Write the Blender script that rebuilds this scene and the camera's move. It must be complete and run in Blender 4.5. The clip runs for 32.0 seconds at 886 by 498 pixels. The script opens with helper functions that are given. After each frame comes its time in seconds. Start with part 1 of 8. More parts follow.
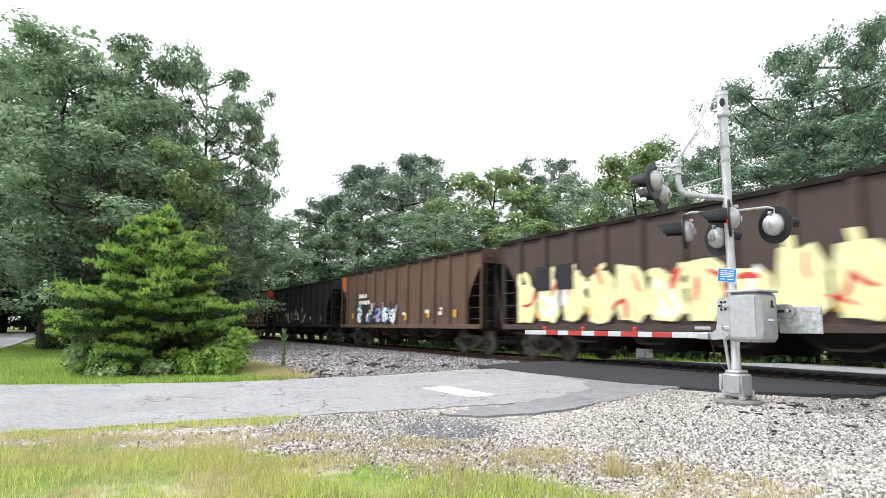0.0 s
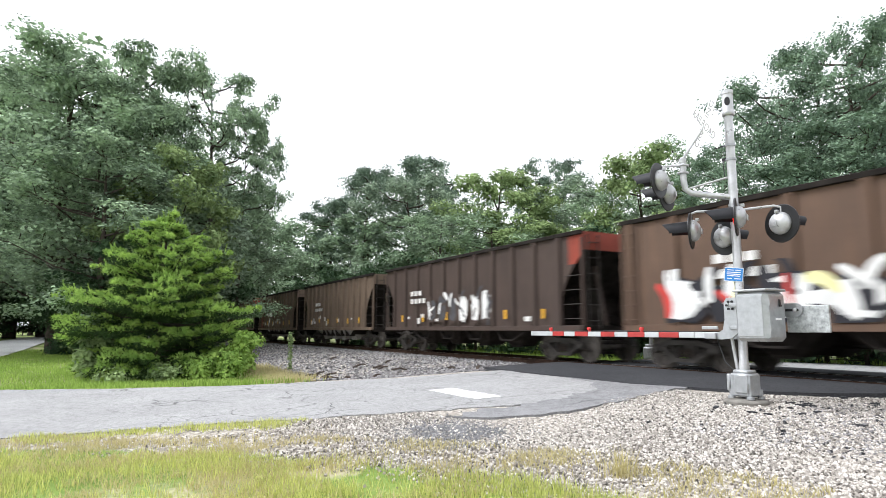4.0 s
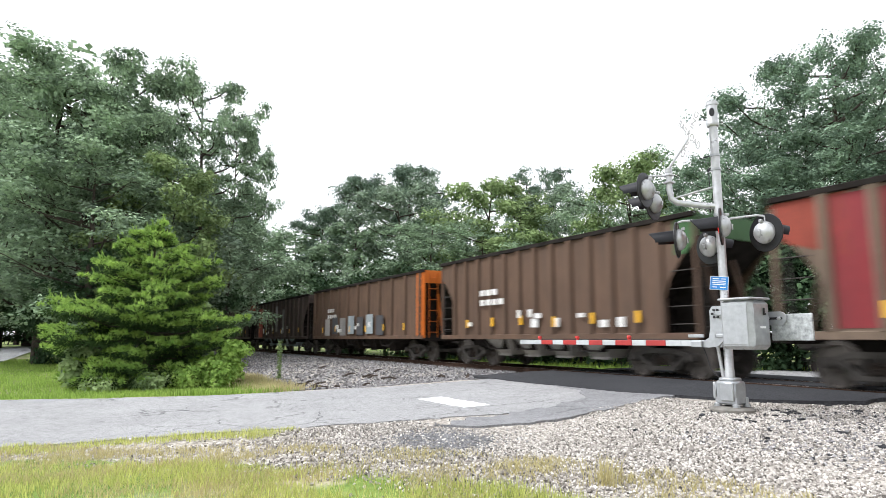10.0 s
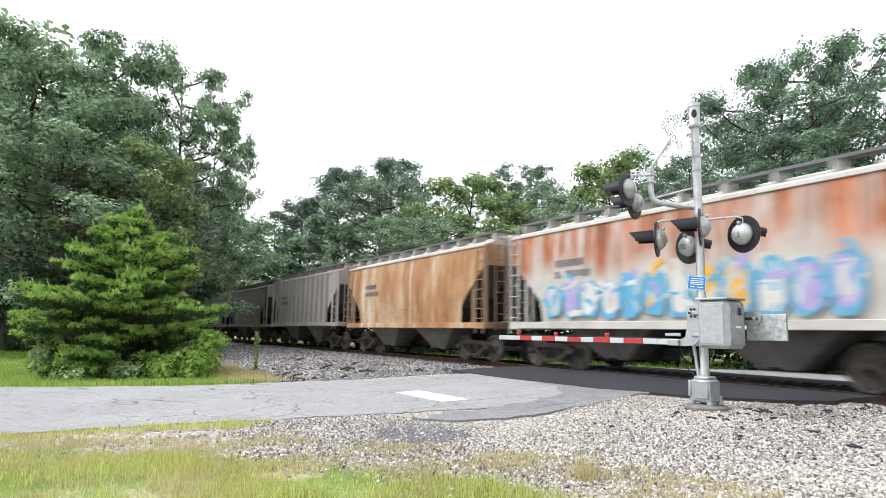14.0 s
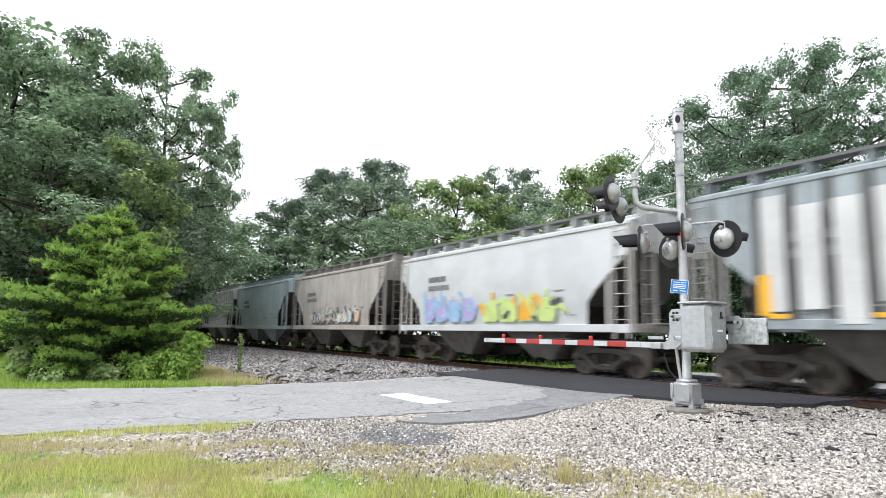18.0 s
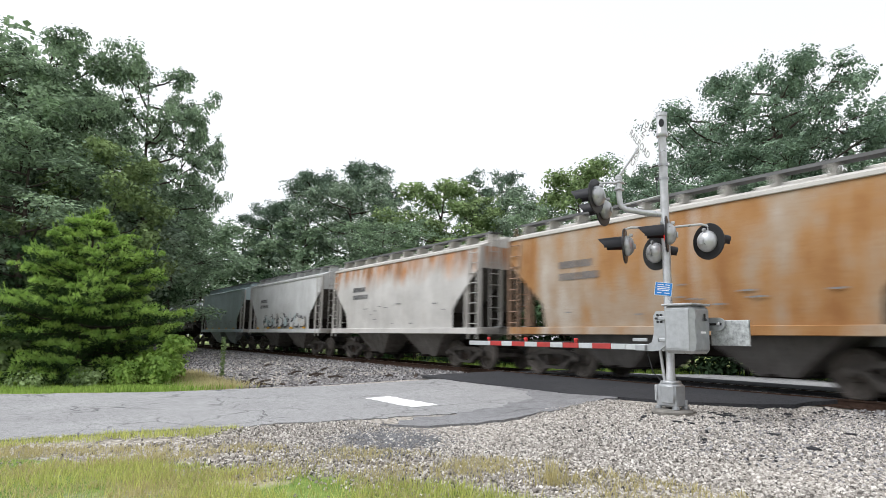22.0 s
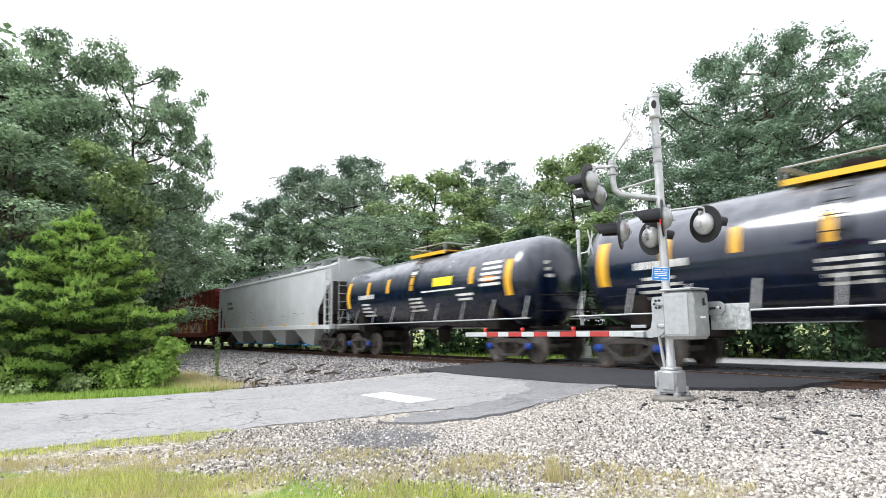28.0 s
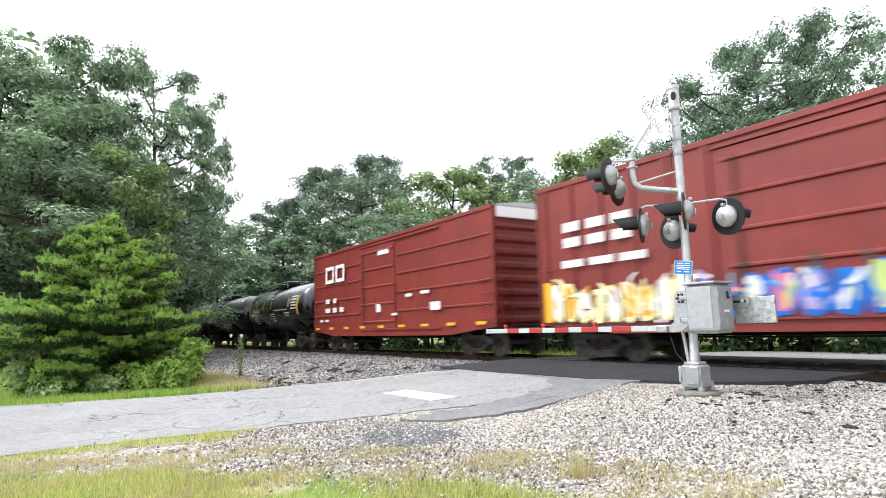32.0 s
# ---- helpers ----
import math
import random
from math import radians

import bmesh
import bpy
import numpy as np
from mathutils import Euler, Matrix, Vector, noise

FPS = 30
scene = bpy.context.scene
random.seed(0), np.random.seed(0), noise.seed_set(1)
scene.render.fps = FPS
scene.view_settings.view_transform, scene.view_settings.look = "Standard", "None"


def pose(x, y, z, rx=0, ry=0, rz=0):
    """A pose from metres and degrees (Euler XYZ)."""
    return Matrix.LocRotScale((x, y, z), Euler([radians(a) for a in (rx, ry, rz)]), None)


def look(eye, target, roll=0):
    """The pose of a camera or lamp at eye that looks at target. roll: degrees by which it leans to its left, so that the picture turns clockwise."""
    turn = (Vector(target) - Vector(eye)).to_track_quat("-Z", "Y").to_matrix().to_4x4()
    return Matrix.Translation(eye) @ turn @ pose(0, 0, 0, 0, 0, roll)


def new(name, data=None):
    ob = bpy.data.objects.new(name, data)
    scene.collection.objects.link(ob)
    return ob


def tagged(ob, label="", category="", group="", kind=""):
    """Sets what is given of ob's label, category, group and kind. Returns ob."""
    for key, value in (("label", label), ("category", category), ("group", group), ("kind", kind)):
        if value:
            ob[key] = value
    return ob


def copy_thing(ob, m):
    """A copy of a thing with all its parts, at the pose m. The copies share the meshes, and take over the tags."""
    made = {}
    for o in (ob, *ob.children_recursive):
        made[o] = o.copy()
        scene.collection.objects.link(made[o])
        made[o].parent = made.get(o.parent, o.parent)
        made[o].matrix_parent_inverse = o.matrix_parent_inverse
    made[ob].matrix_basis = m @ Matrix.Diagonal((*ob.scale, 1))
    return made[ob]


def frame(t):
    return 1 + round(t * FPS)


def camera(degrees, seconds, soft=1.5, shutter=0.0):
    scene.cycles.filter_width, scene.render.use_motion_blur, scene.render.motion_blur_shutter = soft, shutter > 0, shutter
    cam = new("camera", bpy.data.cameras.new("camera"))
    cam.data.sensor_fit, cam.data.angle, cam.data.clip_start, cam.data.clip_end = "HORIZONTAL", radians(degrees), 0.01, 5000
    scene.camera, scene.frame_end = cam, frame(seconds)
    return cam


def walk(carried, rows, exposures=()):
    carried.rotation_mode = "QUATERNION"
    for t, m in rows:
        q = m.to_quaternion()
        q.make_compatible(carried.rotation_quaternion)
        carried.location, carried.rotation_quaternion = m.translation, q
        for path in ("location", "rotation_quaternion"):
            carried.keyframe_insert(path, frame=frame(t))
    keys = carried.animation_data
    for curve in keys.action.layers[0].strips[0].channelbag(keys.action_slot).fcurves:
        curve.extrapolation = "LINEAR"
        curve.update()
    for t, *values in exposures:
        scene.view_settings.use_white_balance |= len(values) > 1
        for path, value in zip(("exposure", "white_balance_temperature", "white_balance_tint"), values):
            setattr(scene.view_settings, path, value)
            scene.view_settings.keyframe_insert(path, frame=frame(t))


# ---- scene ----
# ---- camera ----
CAMERA_ROWS = (
    (0, -0.057, -0.038, 0.980, 97.39, -0.53, 60.47),
    (0.5, -0.058, -0.039, 0.975, 97.44, -0.56, 60.54),
    (1, -0.059, -0.036, 0.980, 97.49, -0.58, 60.80),
    (1.5, -0.059, -0.037, 0.980, 97.53, -0.64, 61.01),
    (2, -0.049, -0.042, 0.976, 97.57, -0.61, 61.11),
    (2.5, -0.051, -0.037, 0.973, 97.58, -0.51, 61.20),
    (3, -0.053, -0.040, 0.974, 97.59, -0.47, 61.24),
    (3.5, -0.057, -0.031, 0.975, 97.57, -0.18, 61.20),
    (5.5, -0.042, -0.031, 0.975, 97.61, -0.13, 60.79),
    (6, -0.036, -0.035, 0.977, 97.60, -0.15, 60.71),
    (6.5, -0.024, -0.029, 0.970, 97.62, -0.13, 60.64),
    (7, -0.025, -0.027, 0.969, 97.59, 0.07, 60.41),
    (7.5, -0.022, -0.019, 0.971, 97.56, 0.15, 60.43),
    (8, -0.019, -0.025, 0.983, 97.90, 0.22, 60.52),
    (8.5, -0.011, -0.026, 0.971, 98.50, 0.15, 60.50),
    (9, -0.000, -0.025, 0.978, 98.57, 0.04, 60.44),
    (9.5, -0.002, -0.023, 0.975, 98.45, -0.29, 60.29),
    (10, 0.005, -0.014, 0.975, 98.39, 0.02, 60.24),
    (10.5, 0.004, -0.012, 0.968, 98.34, -0.48, 59.94),
    (11, 0.010, -0.012, 0.972, 98.23, -0.62, 59.38),
    (11.5, 0.015, -0.010, 0.974, 98.20, -0.34, 59.14),
    (12, 0.011, -0.006, 0.975, 98.13, -0.46, 58.86),
    (12.5, -0.002, -0.016, 0.976, 97.96, -0.84, 58.76),
    (13, -0.021, -0.019, 0.971, 97.89, -0.92, 58.58),
    (13.5, -0.027, -0.026, 0.970, 97.91, -1.12, 58.29),
    (14, -0.027, -0.030, 0.973, 97.87, -1.03, 58.18),
    (14.5, -0.028, -0.028, 0.971, 97.73, -1.22, 57.89),
    (16.5, -0.031, -0.029, 0.971, 97.63, -1.13, 57.20),
    (17, -0.026, -0.020, 0.971, 97.77, -1.03, 57.10),
    (17.5, -0.016, -0.014, 0.971, 97.82, -1.07, 57.01),
    (18, -0.011, -0.015, 0.975, 98.12, -1.23, 56.86),
    (18.5, -0.009, -0.018, 0.973, 98.27, -1.01, 56.75),
    (19, 0.000, 0.000, 0.974, 98.56, -0.68, 55.28),
    (19.5, -0.006, -0.011, 0.974, 98.71, -0.32, 54.94),
    (20, -0.020, -0.010, 0.969, 98.75, -0.63, 54.95),
    (20.5, -0.018, -0.020, 0.975, 98.74, -0.78, 55.00),
    (21, -0.029, -0.024, 0.974, 98.76, -0.98, 55.22),
    (21.5, -0.024, -0.026, 0.980, 98.60, -0.79, 55.48),
    (22, -0.035, -0.025, 0.968, 98.43, -1.05, 55.40),
    (22.5, -0.024, -0.022, 0.972, 98.30, -0.78, 55.45),
    (23, -0.022, -0.021, 0.974, 98.04, -0.68, 55.46),
    (23.5, -0.018, -0.017, 0.972, 97.96, -0.54, 55.57),
    (24, -0.019, -0.017, 0.970, 97.89, -0.33, 55.53),
    (24.5, -0.019, -0.033, 0.972, 97.84, -0.84, 55.69),
    (25, -0.024, -0.016, 0.968, 97.56, -0.15, 56.49),
    (25.5, -0.059, 0.010, 0.967, 96.99, 0.06, 56.52),
    (27.5, -0.177, 0.152, 1.013, 97.21, 1.94, 56.41),
    (28, -0.197, 0.140, 1.002, 97.63, 0.91, 55.17),
    (28.5, -0.195, 0.130, 1.005, 97.87, 0.95, 55.12),
    (29, -0.203, 0.124, 1.009, 97.93, 0.99, 56.02),
    (29.5, -0.194, 0.127, 1.011, 97.95, 1.21, 57.01),
    (30, -0.190, 0.124, 1.014, 97.93, 1.08, 57.10),
    (30.5, -0.191, 0.129, 1.021, 97.83, 1.49, 57.13),
    (31, -0.190, 0.129, 1.024, 97.68, 1.50, 57.10),
    (31.5, -0.199, 0.139, 1.017, 97.52, 1.57, 57.09),
    (32, -0.204, 0.135, 1.009, 97.39, 1.67, 57.06),
)
cam = camera(72.42, 32.0, soft=0.5, shutter=0.35)
walk(cam, [(r[0], pose(*r[1:])) for r in CAMERA_ROWS], exposures=((0.0, 0.68, 6080, 12), (14.0, 0.6, 6080, 12), (18.0, 0.56, 6080, 12), (19.0, 0.56, 6080, 12), (20.0, 0.29, 6080, 12), (22.0, 0.18, 6080, 12), (23.0, 0.17, 6080, 12), (25.0, 0.28, 6080, 12), (27.5, 0.68, 6080, 12), (28.5, 0.62, 6080, 12), (29.0, 0.48, 6080, 12), (30.0, 0.28, 6080, 12), (31.0, 0.62, 6080, 12), (32.0, 0.77, 6080, 12)))

# ---- light ----
world = bpy.data.worlds.new("overcast_sky")
scene.world = world
world.use_nodes = True
wn = world.node_tree.nodes
wl = world.node_tree.links
sky = wn.new("ShaderNodeTexSky")
sky.sky_type = "NISHITA"
sky.sun_disc = False
sky.sun_elevation = radians(52)
sky.sun_rotation = radians(216)
sky.air_density = 1.0
sky.dust_density = 3.0
cloud = wn.new("ShaderNodeHueSaturation")
cloud.inputs["Saturation"].default_value = 0.04
wl.new(sky.outputs["Color"], cloud.inputs["Color"])
deck = wn.new("ShaderNodeMix")
deck.data_type = "RGBA"
deck.inputs[0].default_value = 0.6
deck.inputs[7].default_value = (6.35, 6.3, 6.2, 1)
wl.new(cloud.outputs["Color"], deck.inputs[6])
wl.new(deck.outputs[2], wn["Background"].inputs["Color"])
wn["Background"].inputs["Strength"].default_value = 0.18
sun = new("sun", bpy.data.lights.new("sun", "SUN"))
sun.data.energy = 2.0
sun.data.angle = radians(22)
sun.data.color = (1.0, 0.97, 0.92)
sun.matrix_world = look((-22, -30, 48), (0, 0, 0))

# ---- mesh building ----
rng = random.Random(7)


class Geo:
    """Vertices and faces of one mesh; every face has a material index and may be smooth."""

    def __init__(self):
        self.v, self.f, self.m, self.s = [], [], [], []
        self.slot = 0

    def add(self, verts, faces, smooth=False):
        n = len(self.v)
        self.v += [tuple(p) for p in verts]
        for f in faces:
            self.f.append(tuple(i + n for i in f))
            self.m.append(self.slot)
            self.s.append(smooth)
        return self

    def box(self, cx, cy, cz, sx, sy, sz, bev=0.0):
        hx, hy, hz = sx / 2, sy / 2, sz / 2
        if bev <= 0:
            v = [(cx + a * hx, cy + b * hy, cz + c * hz) for a in (-1, 1) for b in (-1, 1) for c in (-1, 1)]
            return self.add(v, [(0, 1, 3, 2), (4, 6, 7, 5), (0, 4, 5, 1), (2, 3, 7, 6), (0, 2, 6, 4), (1, 5, 7, 3)])
        b = min(bev, hx * 0.9, hy * 0.9, hz * 0.9)
        v, idx = [], {}
        for a in (-1, 1):
            for e in (-1, 1):
                for c in (-1, 1):
                    for ax in range(3):
                        p = [a * (hx - b), e * (hy - b), c * (hz - b)]
                        p[ax] = (a * hx, e * hy, c * hz)[ax]
                        idx[(a, e, c, ax)] = len(v)
                        v.append((cx + p[0], cy + p[1], cz + p[2]))
        f = []
        for ax in range(3):
            o1, o2 = [(1, 2), (0, 2), (0, 1)][ax]
            for s in (-1, 1):
                loop = []
                for u, w in ((-1, -1), (1, -1), (1, 1), (-1, 1)):
                    k = [0, 0, 0]
                    k[ax], k[o1], k[o2] = s, u, w
                    loop.append(idx[(*k, ax)])
                f.append(tuple(loop))
        for ax in range(3):
            o1, o2 = [(1, 2), (0, 2), (0, 1)][ax]
            for u in (-1, 1):
                for w in (-1, 1):
                    loop = []
                    for s, face in ((-1, o1), (1, o1), (1, o2), (-1, o2)):
                        k = [0, 0, 0]
                        k[ax], k[o1], k[o2] = s, u, w
                        loop.append(idx[(*k, face)])
                    f.append(tuple(loop))
        for a in (-1, 1):
            for e in (-1, 1):
                for c in (-1, 1):
                    f.append(tuple(idx[(a, e, c, ax)] for ax in range(3)))
        return self.add(v, f)

    def prism(self, profile, axis, a, b):
        """A closed 2D profile, drawn out along axis from a to b. Profile coordinates are the other two axes in order."""
        n, v = len(profile), []
        for d in (a, b):
            for p, q in profile:
                v.append({"x": (d, p, q), "y": (p, d, q), "z": (p, q, d)}[axis])
        f = [tuple(range(n)), tuple(range(2 * n - 1, n - 1, -1))]
        f += [(i, (i + 1) % n, n + (i + 1) % n, n + i) for i in range(n)]
        return self.add(v, f)

    def beam(self, p, q, w, h=None, up=(0, 0, 1)):
        p, q = Vector(p), Vector(q)
        d = (q - p).normalized()
        side = d.cross(Vector(up))
        if side.length < 1e-3:
            side = d.cross(Vector((0, 1, 0)))
        side.normalize()
        top = side.cross(d)
        a, b = side * (w / 2), top * ((h or w) / 2)
        v = [o + i * a + j * b for o in (p, q) for i, j in ((-1, -1), (1, -1), (1, 1), (-1, 1))]
        return self.add(v, [(0, 3, 2, 1), (4, 5, 6, 7), (0, 1, 5, 4), (1, 2, 6, 5), (2, 3, 7, 6), (3, 0, 4, 7)])

    def tube(self, pts, r, n=8, cap=True):
        pts = [Vector(p) for p in pts]
        rr = r if isinstance(r, (list, tuple)) else [r] * len(pts)
        v, f = [], []
        ref = None
        for i, p in enumerate(pts):
            d = (pts[min(i + 1, len(pts) - 1)] - pts[max(i - 1, 0)]).normalized()
            if ref is None:
                ref = d.cross(Vector((0.31, 0.17, 0.93)))
                if ref.length < 0.1:
                    ref = d.cross(Vector((1, 0, 0)))
            ref = (ref - d * ref.dot(d)).normalized()
            o = d.cross(ref)
            v += [p + rr[i] * (math.cos(t) * ref + math.sin(t) * o) for t in (2 * math.pi * k / n for k in range(n))]
        for i in range(len(pts) - 1):
            f += [(i * n + k, i * n + (k + 1) % n, (i + 1) * n + (k + 1) % n, (i + 1) * n + k) for k in range(n)]
        self.add(v, f, True)
        if cap:
            m = len(self.v) - len(v)
            for loop in (tuple(m + k for k in range(n)), tuple(m + len(v) - 1 - k for k in range(n))):
                self.f.append(loop), self.m.append(self.slot), self.s.append(False)
        return self

    def lathe(self, prof, at=(0, 0, 0), axis="y", n=24, smooth=True):
        """prof: (radius, place along the axis), turned round the axis through at."""
        v, f = [], []
        for r, d in prof:
            for k in range(n):
                t = 2 * math.pi * k / n
                c, s = r * math.cos(t), r * math.sin(t)
                p = {"x": (d, c, s), "y": (c, d, s), "z": (c, s, d)}[axis]
                v.append((at[0] + p[0], at[1] + p[1], at[2] + p[2]))
        for i in range(len(prof) - 1):
            f += [(i * n + k, i * n + (k + 1) % n, (i + 1) * n + (k + 1) % n, (i + 1) * n + k) for k in range(n)]
        f += [tuple(range(n)), tuple(range(len(v) - 1, len(v) - 1 - n, -1))]
        return self.add(v, f, smooth)

    def mesh(self, name, mats):
        me = bpy.data.meshes.new(name)
        me.from_pydata(self.v, [], self.f)
        for mat in mats if isinstance(mats, (list, tuple)) else [mats]:
            me.materials.append(mat)
        me.polygons.foreach_set("material_index", self.m)
        me.polygons.foreach_set("use_smooth", self.s)
        bm = bmesh.new()
        bm.from_mesh(me)
        bmesh.ops.recalc_face_normals(bm, faces=bm.faces)
        bm.to_mesh(me)
        bm.free()
        if any(self.s):
            me.set_sharp_from_angle(angle=radians(40))
        me.update()
        return me


def tri_mesh(name, verts, faces, mat, smooth=False):
    """A large mesh from arrays: verts (n, 3), faces (m, k)."""
    me = bpy.data.meshes.new(name)
    verts, faces = np.asarray(verts, np.float32), np.asarray(faces, np.int32)
    m, k = faces.shape
    me.vertices.add(len(verts))
    me.vertices.foreach_set("co", verts.ravel())
    me.loops.add(m * k)
    me.loops.foreach_set("vertex_index", faces.ravel())
    me.polygons.add(m)
    me.polygons.foreach_set("loop_start", np.arange(0, m * k, k, dtype=np.int32))
    me.polygons.foreach_set("use_smooth", np.full(m, smooth))
    me.materials.append(mat)
    me.update()
    me.validate()
    return me


def part(name, geo, mats, parent, label="", at=(0, 0, 0)):
    """One mesh object under a thing or a part; geo is a Geo or a mesh that is shared."""
    ob = new(name, geo.mesh(name, mats) if isinstance(geo, Geo) else geo)
    ob.parent = parent
    ob.location = at
    return tagged(ob, label) if label else ob


def thing(name, label, category, group="", at=None, kind=""):
    ob = new(name)
    if at is not None:
        ob.matrix_basis = at
    return tagged(ob, label, category, group, kind)


# ---- materials ----
def nodes_of(name, rough=0.6, metal=0.0):
    mat = bpy.data.materials.new(name)
    mat.use_nodes = True
    b = mat.node_tree.nodes["Principled BSDF"]
    b.inputs["Roughness"].default_value, b.inputs["Metallic"].default_value = rough, metal
    b.inputs["Specular IOR Level"].default_value = 0.08 if rough > 0.7 else 0.2 if rough > 0.5 else 0.5
    return mat, mat.node_tree.nodes, mat.node_tree.links, b


def coords(nt, ln, scale=(1, 1, 1), kind="Object"):
    tc, mp = nt.new("ShaderNodeTexCoord"), nt.new("ShaderNodeMapping")
    mp.inputs["Scale"].default_value = scale
    ln.new(tc.outputs[kind], mp.inputs["Vector"])
    return mp.outputs["Vector"]


def noise_of(nt, ln, vec, scale, detail=6.0, rough=0.6):
    n = nt.new("ShaderNodeTexNoise")
    n.inputs["Scale"].default_value, n.inputs["Detail"].default_value, n.inputs["Roughness"].default_value = scale, detail, rough
    ln.new(vec, n.inputs["Vector"])
    return n.outputs["Fac"]


def ramp(nt, ln, fac, *stops):
    r = nt.new("ShaderNodeValToRGB")
    while len(r.color_ramp.elements) < len(stops):
        r.color_ramp.elements.new(0.5)
    for e, (pos, col) in zip(r.color_ramp.elements, stops):
        e.position = pos
        e.color = (*col, 1) if len(col) == 3 else col
    ln.new(fac, r.inputs["Fac"])
    return r.outputs["Color"]


def mix(nt, ln, fac, a, b, mode="MIX"):
    m = nt.new("ShaderNodeMix")
    m.data_type, m.blend_type = "RGBA", mode
    for sock, val in ((m.inputs[0], fac), (m.inputs[6], a), (m.inputs[7], b)):
        if isinstance(val, (int, float)):
            sock.default_value = val
        elif isinstance(val, tuple):
            sock.default_value = (*val, 1)
        else:
            ln.new(val, sock)
    return m.outputs[2]


def bump(nt, ln, b, height, strength, dist):
    n = nt.new("ShaderNodeBump")
    n.inputs["Strength"].default_value, n.inputs["Distance"].default_value = strength, dist
    ln.new(height, n.inputs["Height"])
    ln.new(n.outputs["Normal"], b.inputs["Normal"])


G3 = lambda v: (v, v, v)


def plain(name, col, rough=0.6, metal=0.0, var=0.25, scale=3.0):
    mat, nt, ln, b = nodes_of(name, rough, metal)
    f = noise_of(nt, ln, coords(nt, ln), scale, 8)
    c = ramp(nt, ln, f, (0.3, tuple(x * (1 - var) for x in col)), (0.7, tuple(min(1, x * (1 + var)) for x in col)))
    ln.new(c, b.inputs["Base Color"])
    bump(nt, ln, b, noise_of(nt, ln, coords(nt, ln), scale * 12, 4), 0.15, 0.004)
    return mat


def car_paint(name, col, dirt=(0.053, 0.044, 0.039), rust=(0.16, 0.06, 0.02), dirty=0.45, rusty=0.25, rough=0.6, fade=1.25, top=None):
    """Weathered car paint: fading in clouds, dirt that runs down in streaks, specks of rust."""
    mat, nt, ln, b = nodes_of(name, rough)
    v = coords(nt, ln)
    cloudy = noise_of(nt, ln, v, 0.7, 6, 0.65)
    base = ramp(nt, ln, cloudy, (0.3, tuple(c * 0.82 for c in col)), (0.72, tuple(min(1, c * fade) for c in col)))
    streak = noise_of(nt, ln, coords(nt, ln, (5.0, 5.0, 0.22)), 1.6, 7, 0.7)
    m1 = ramp(nt, ln, streak, (0.62 - 0.32 * dirty, G3(0.0)), (0.86, G3(min(1.0, 1.25 * dirty))))
    c1 = mix(nt, ln, m1, base, dirt)
    spots = noise_of(nt, ln, coords(nt, ln, (1.4, 1.4, 0.7)), 1.9, 9, 0.72)
    m2 = ramp(nt, ln, spots, (0.75 - 0.3 * rusty, G3(0.0)), (0.92 - 0.25 * rusty, G3(min(1.0, 0.3 + rusty))))
    c2 = mix(nt, ln, m2, c1, rust)
    if top:
        # rust that creeps down from the roof edge: (height where it thins out, depth of the ragged border)
        sep = nt.new("ShaderNodeSeparateXYZ")
        ln.new(v, sep.inputs[0])
        ragged = nt.new("ShaderNodeMath")
        ragged.operation = "MULTIPLY_ADD"
        ln.new(noise_of(nt, ln, coords(nt, ln, (1.0, 1.0, 0.35)), 0.75, 7, 0.65), ragged.inputs[0])
        ragged.inputs[1].default_value = top[1] * 4
        ln.new(sep.outputs["Z"], ragged.inputs[2])
        scaled = nt.new("ShaderNodeMapRange")
        ln.new(ragged.outputs[0], scaled.inputs["Value"])
        scaled.inputs["From Min"].default_value, scaled.inputs["From Max"].default_value = top[0] + top[1] * 2 - 0.25, top[0] + top[1] * 2 + 0.4
        tone = ramp(nt, ln, noise_of(nt, ln, coords(nt, ln, (2, 2, 0.5)), 1.2, 6), (0.35, tuple(x * 0.5 for x in rust)), (0.55, tuple(x * 0.9 for x in rust)), (0.7, tuple(min(1, x * 1.4) for x in rust)))
        runs = ramp(nt, ln, noise_of(nt, ln, coords(nt, ln, (3.0, 3.0, 0.1)), 1.3, 6, 0.7), (0.4, G3(0.25)), (0.56, G3(1.0)))
        c2 = mix(nt, ln, mix(nt, ln, runs, (0.0, 0.0, 0.0), scaled.outputs[0]), c2, tone)
    fine = noise_of(nt, ln, v, 30, 5)
    c3 = mix(nt, ln, ramp(nt, ln, fine, (0.35, G3(0.0)), (0.75, G3(0.25))), c2, dirt)
    ln.new(c3, b.inputs["Base Color"])
    ln.new(ramp(nt, ln, streak, (0.3, G3(max(0.2, rough - 0.15))), (0.8, G3(min(1, rough + 0.2)))), b.inputs["Roughness"])
    bump(nt, ln, b, fine, 0.2, 0.004)
    return mat


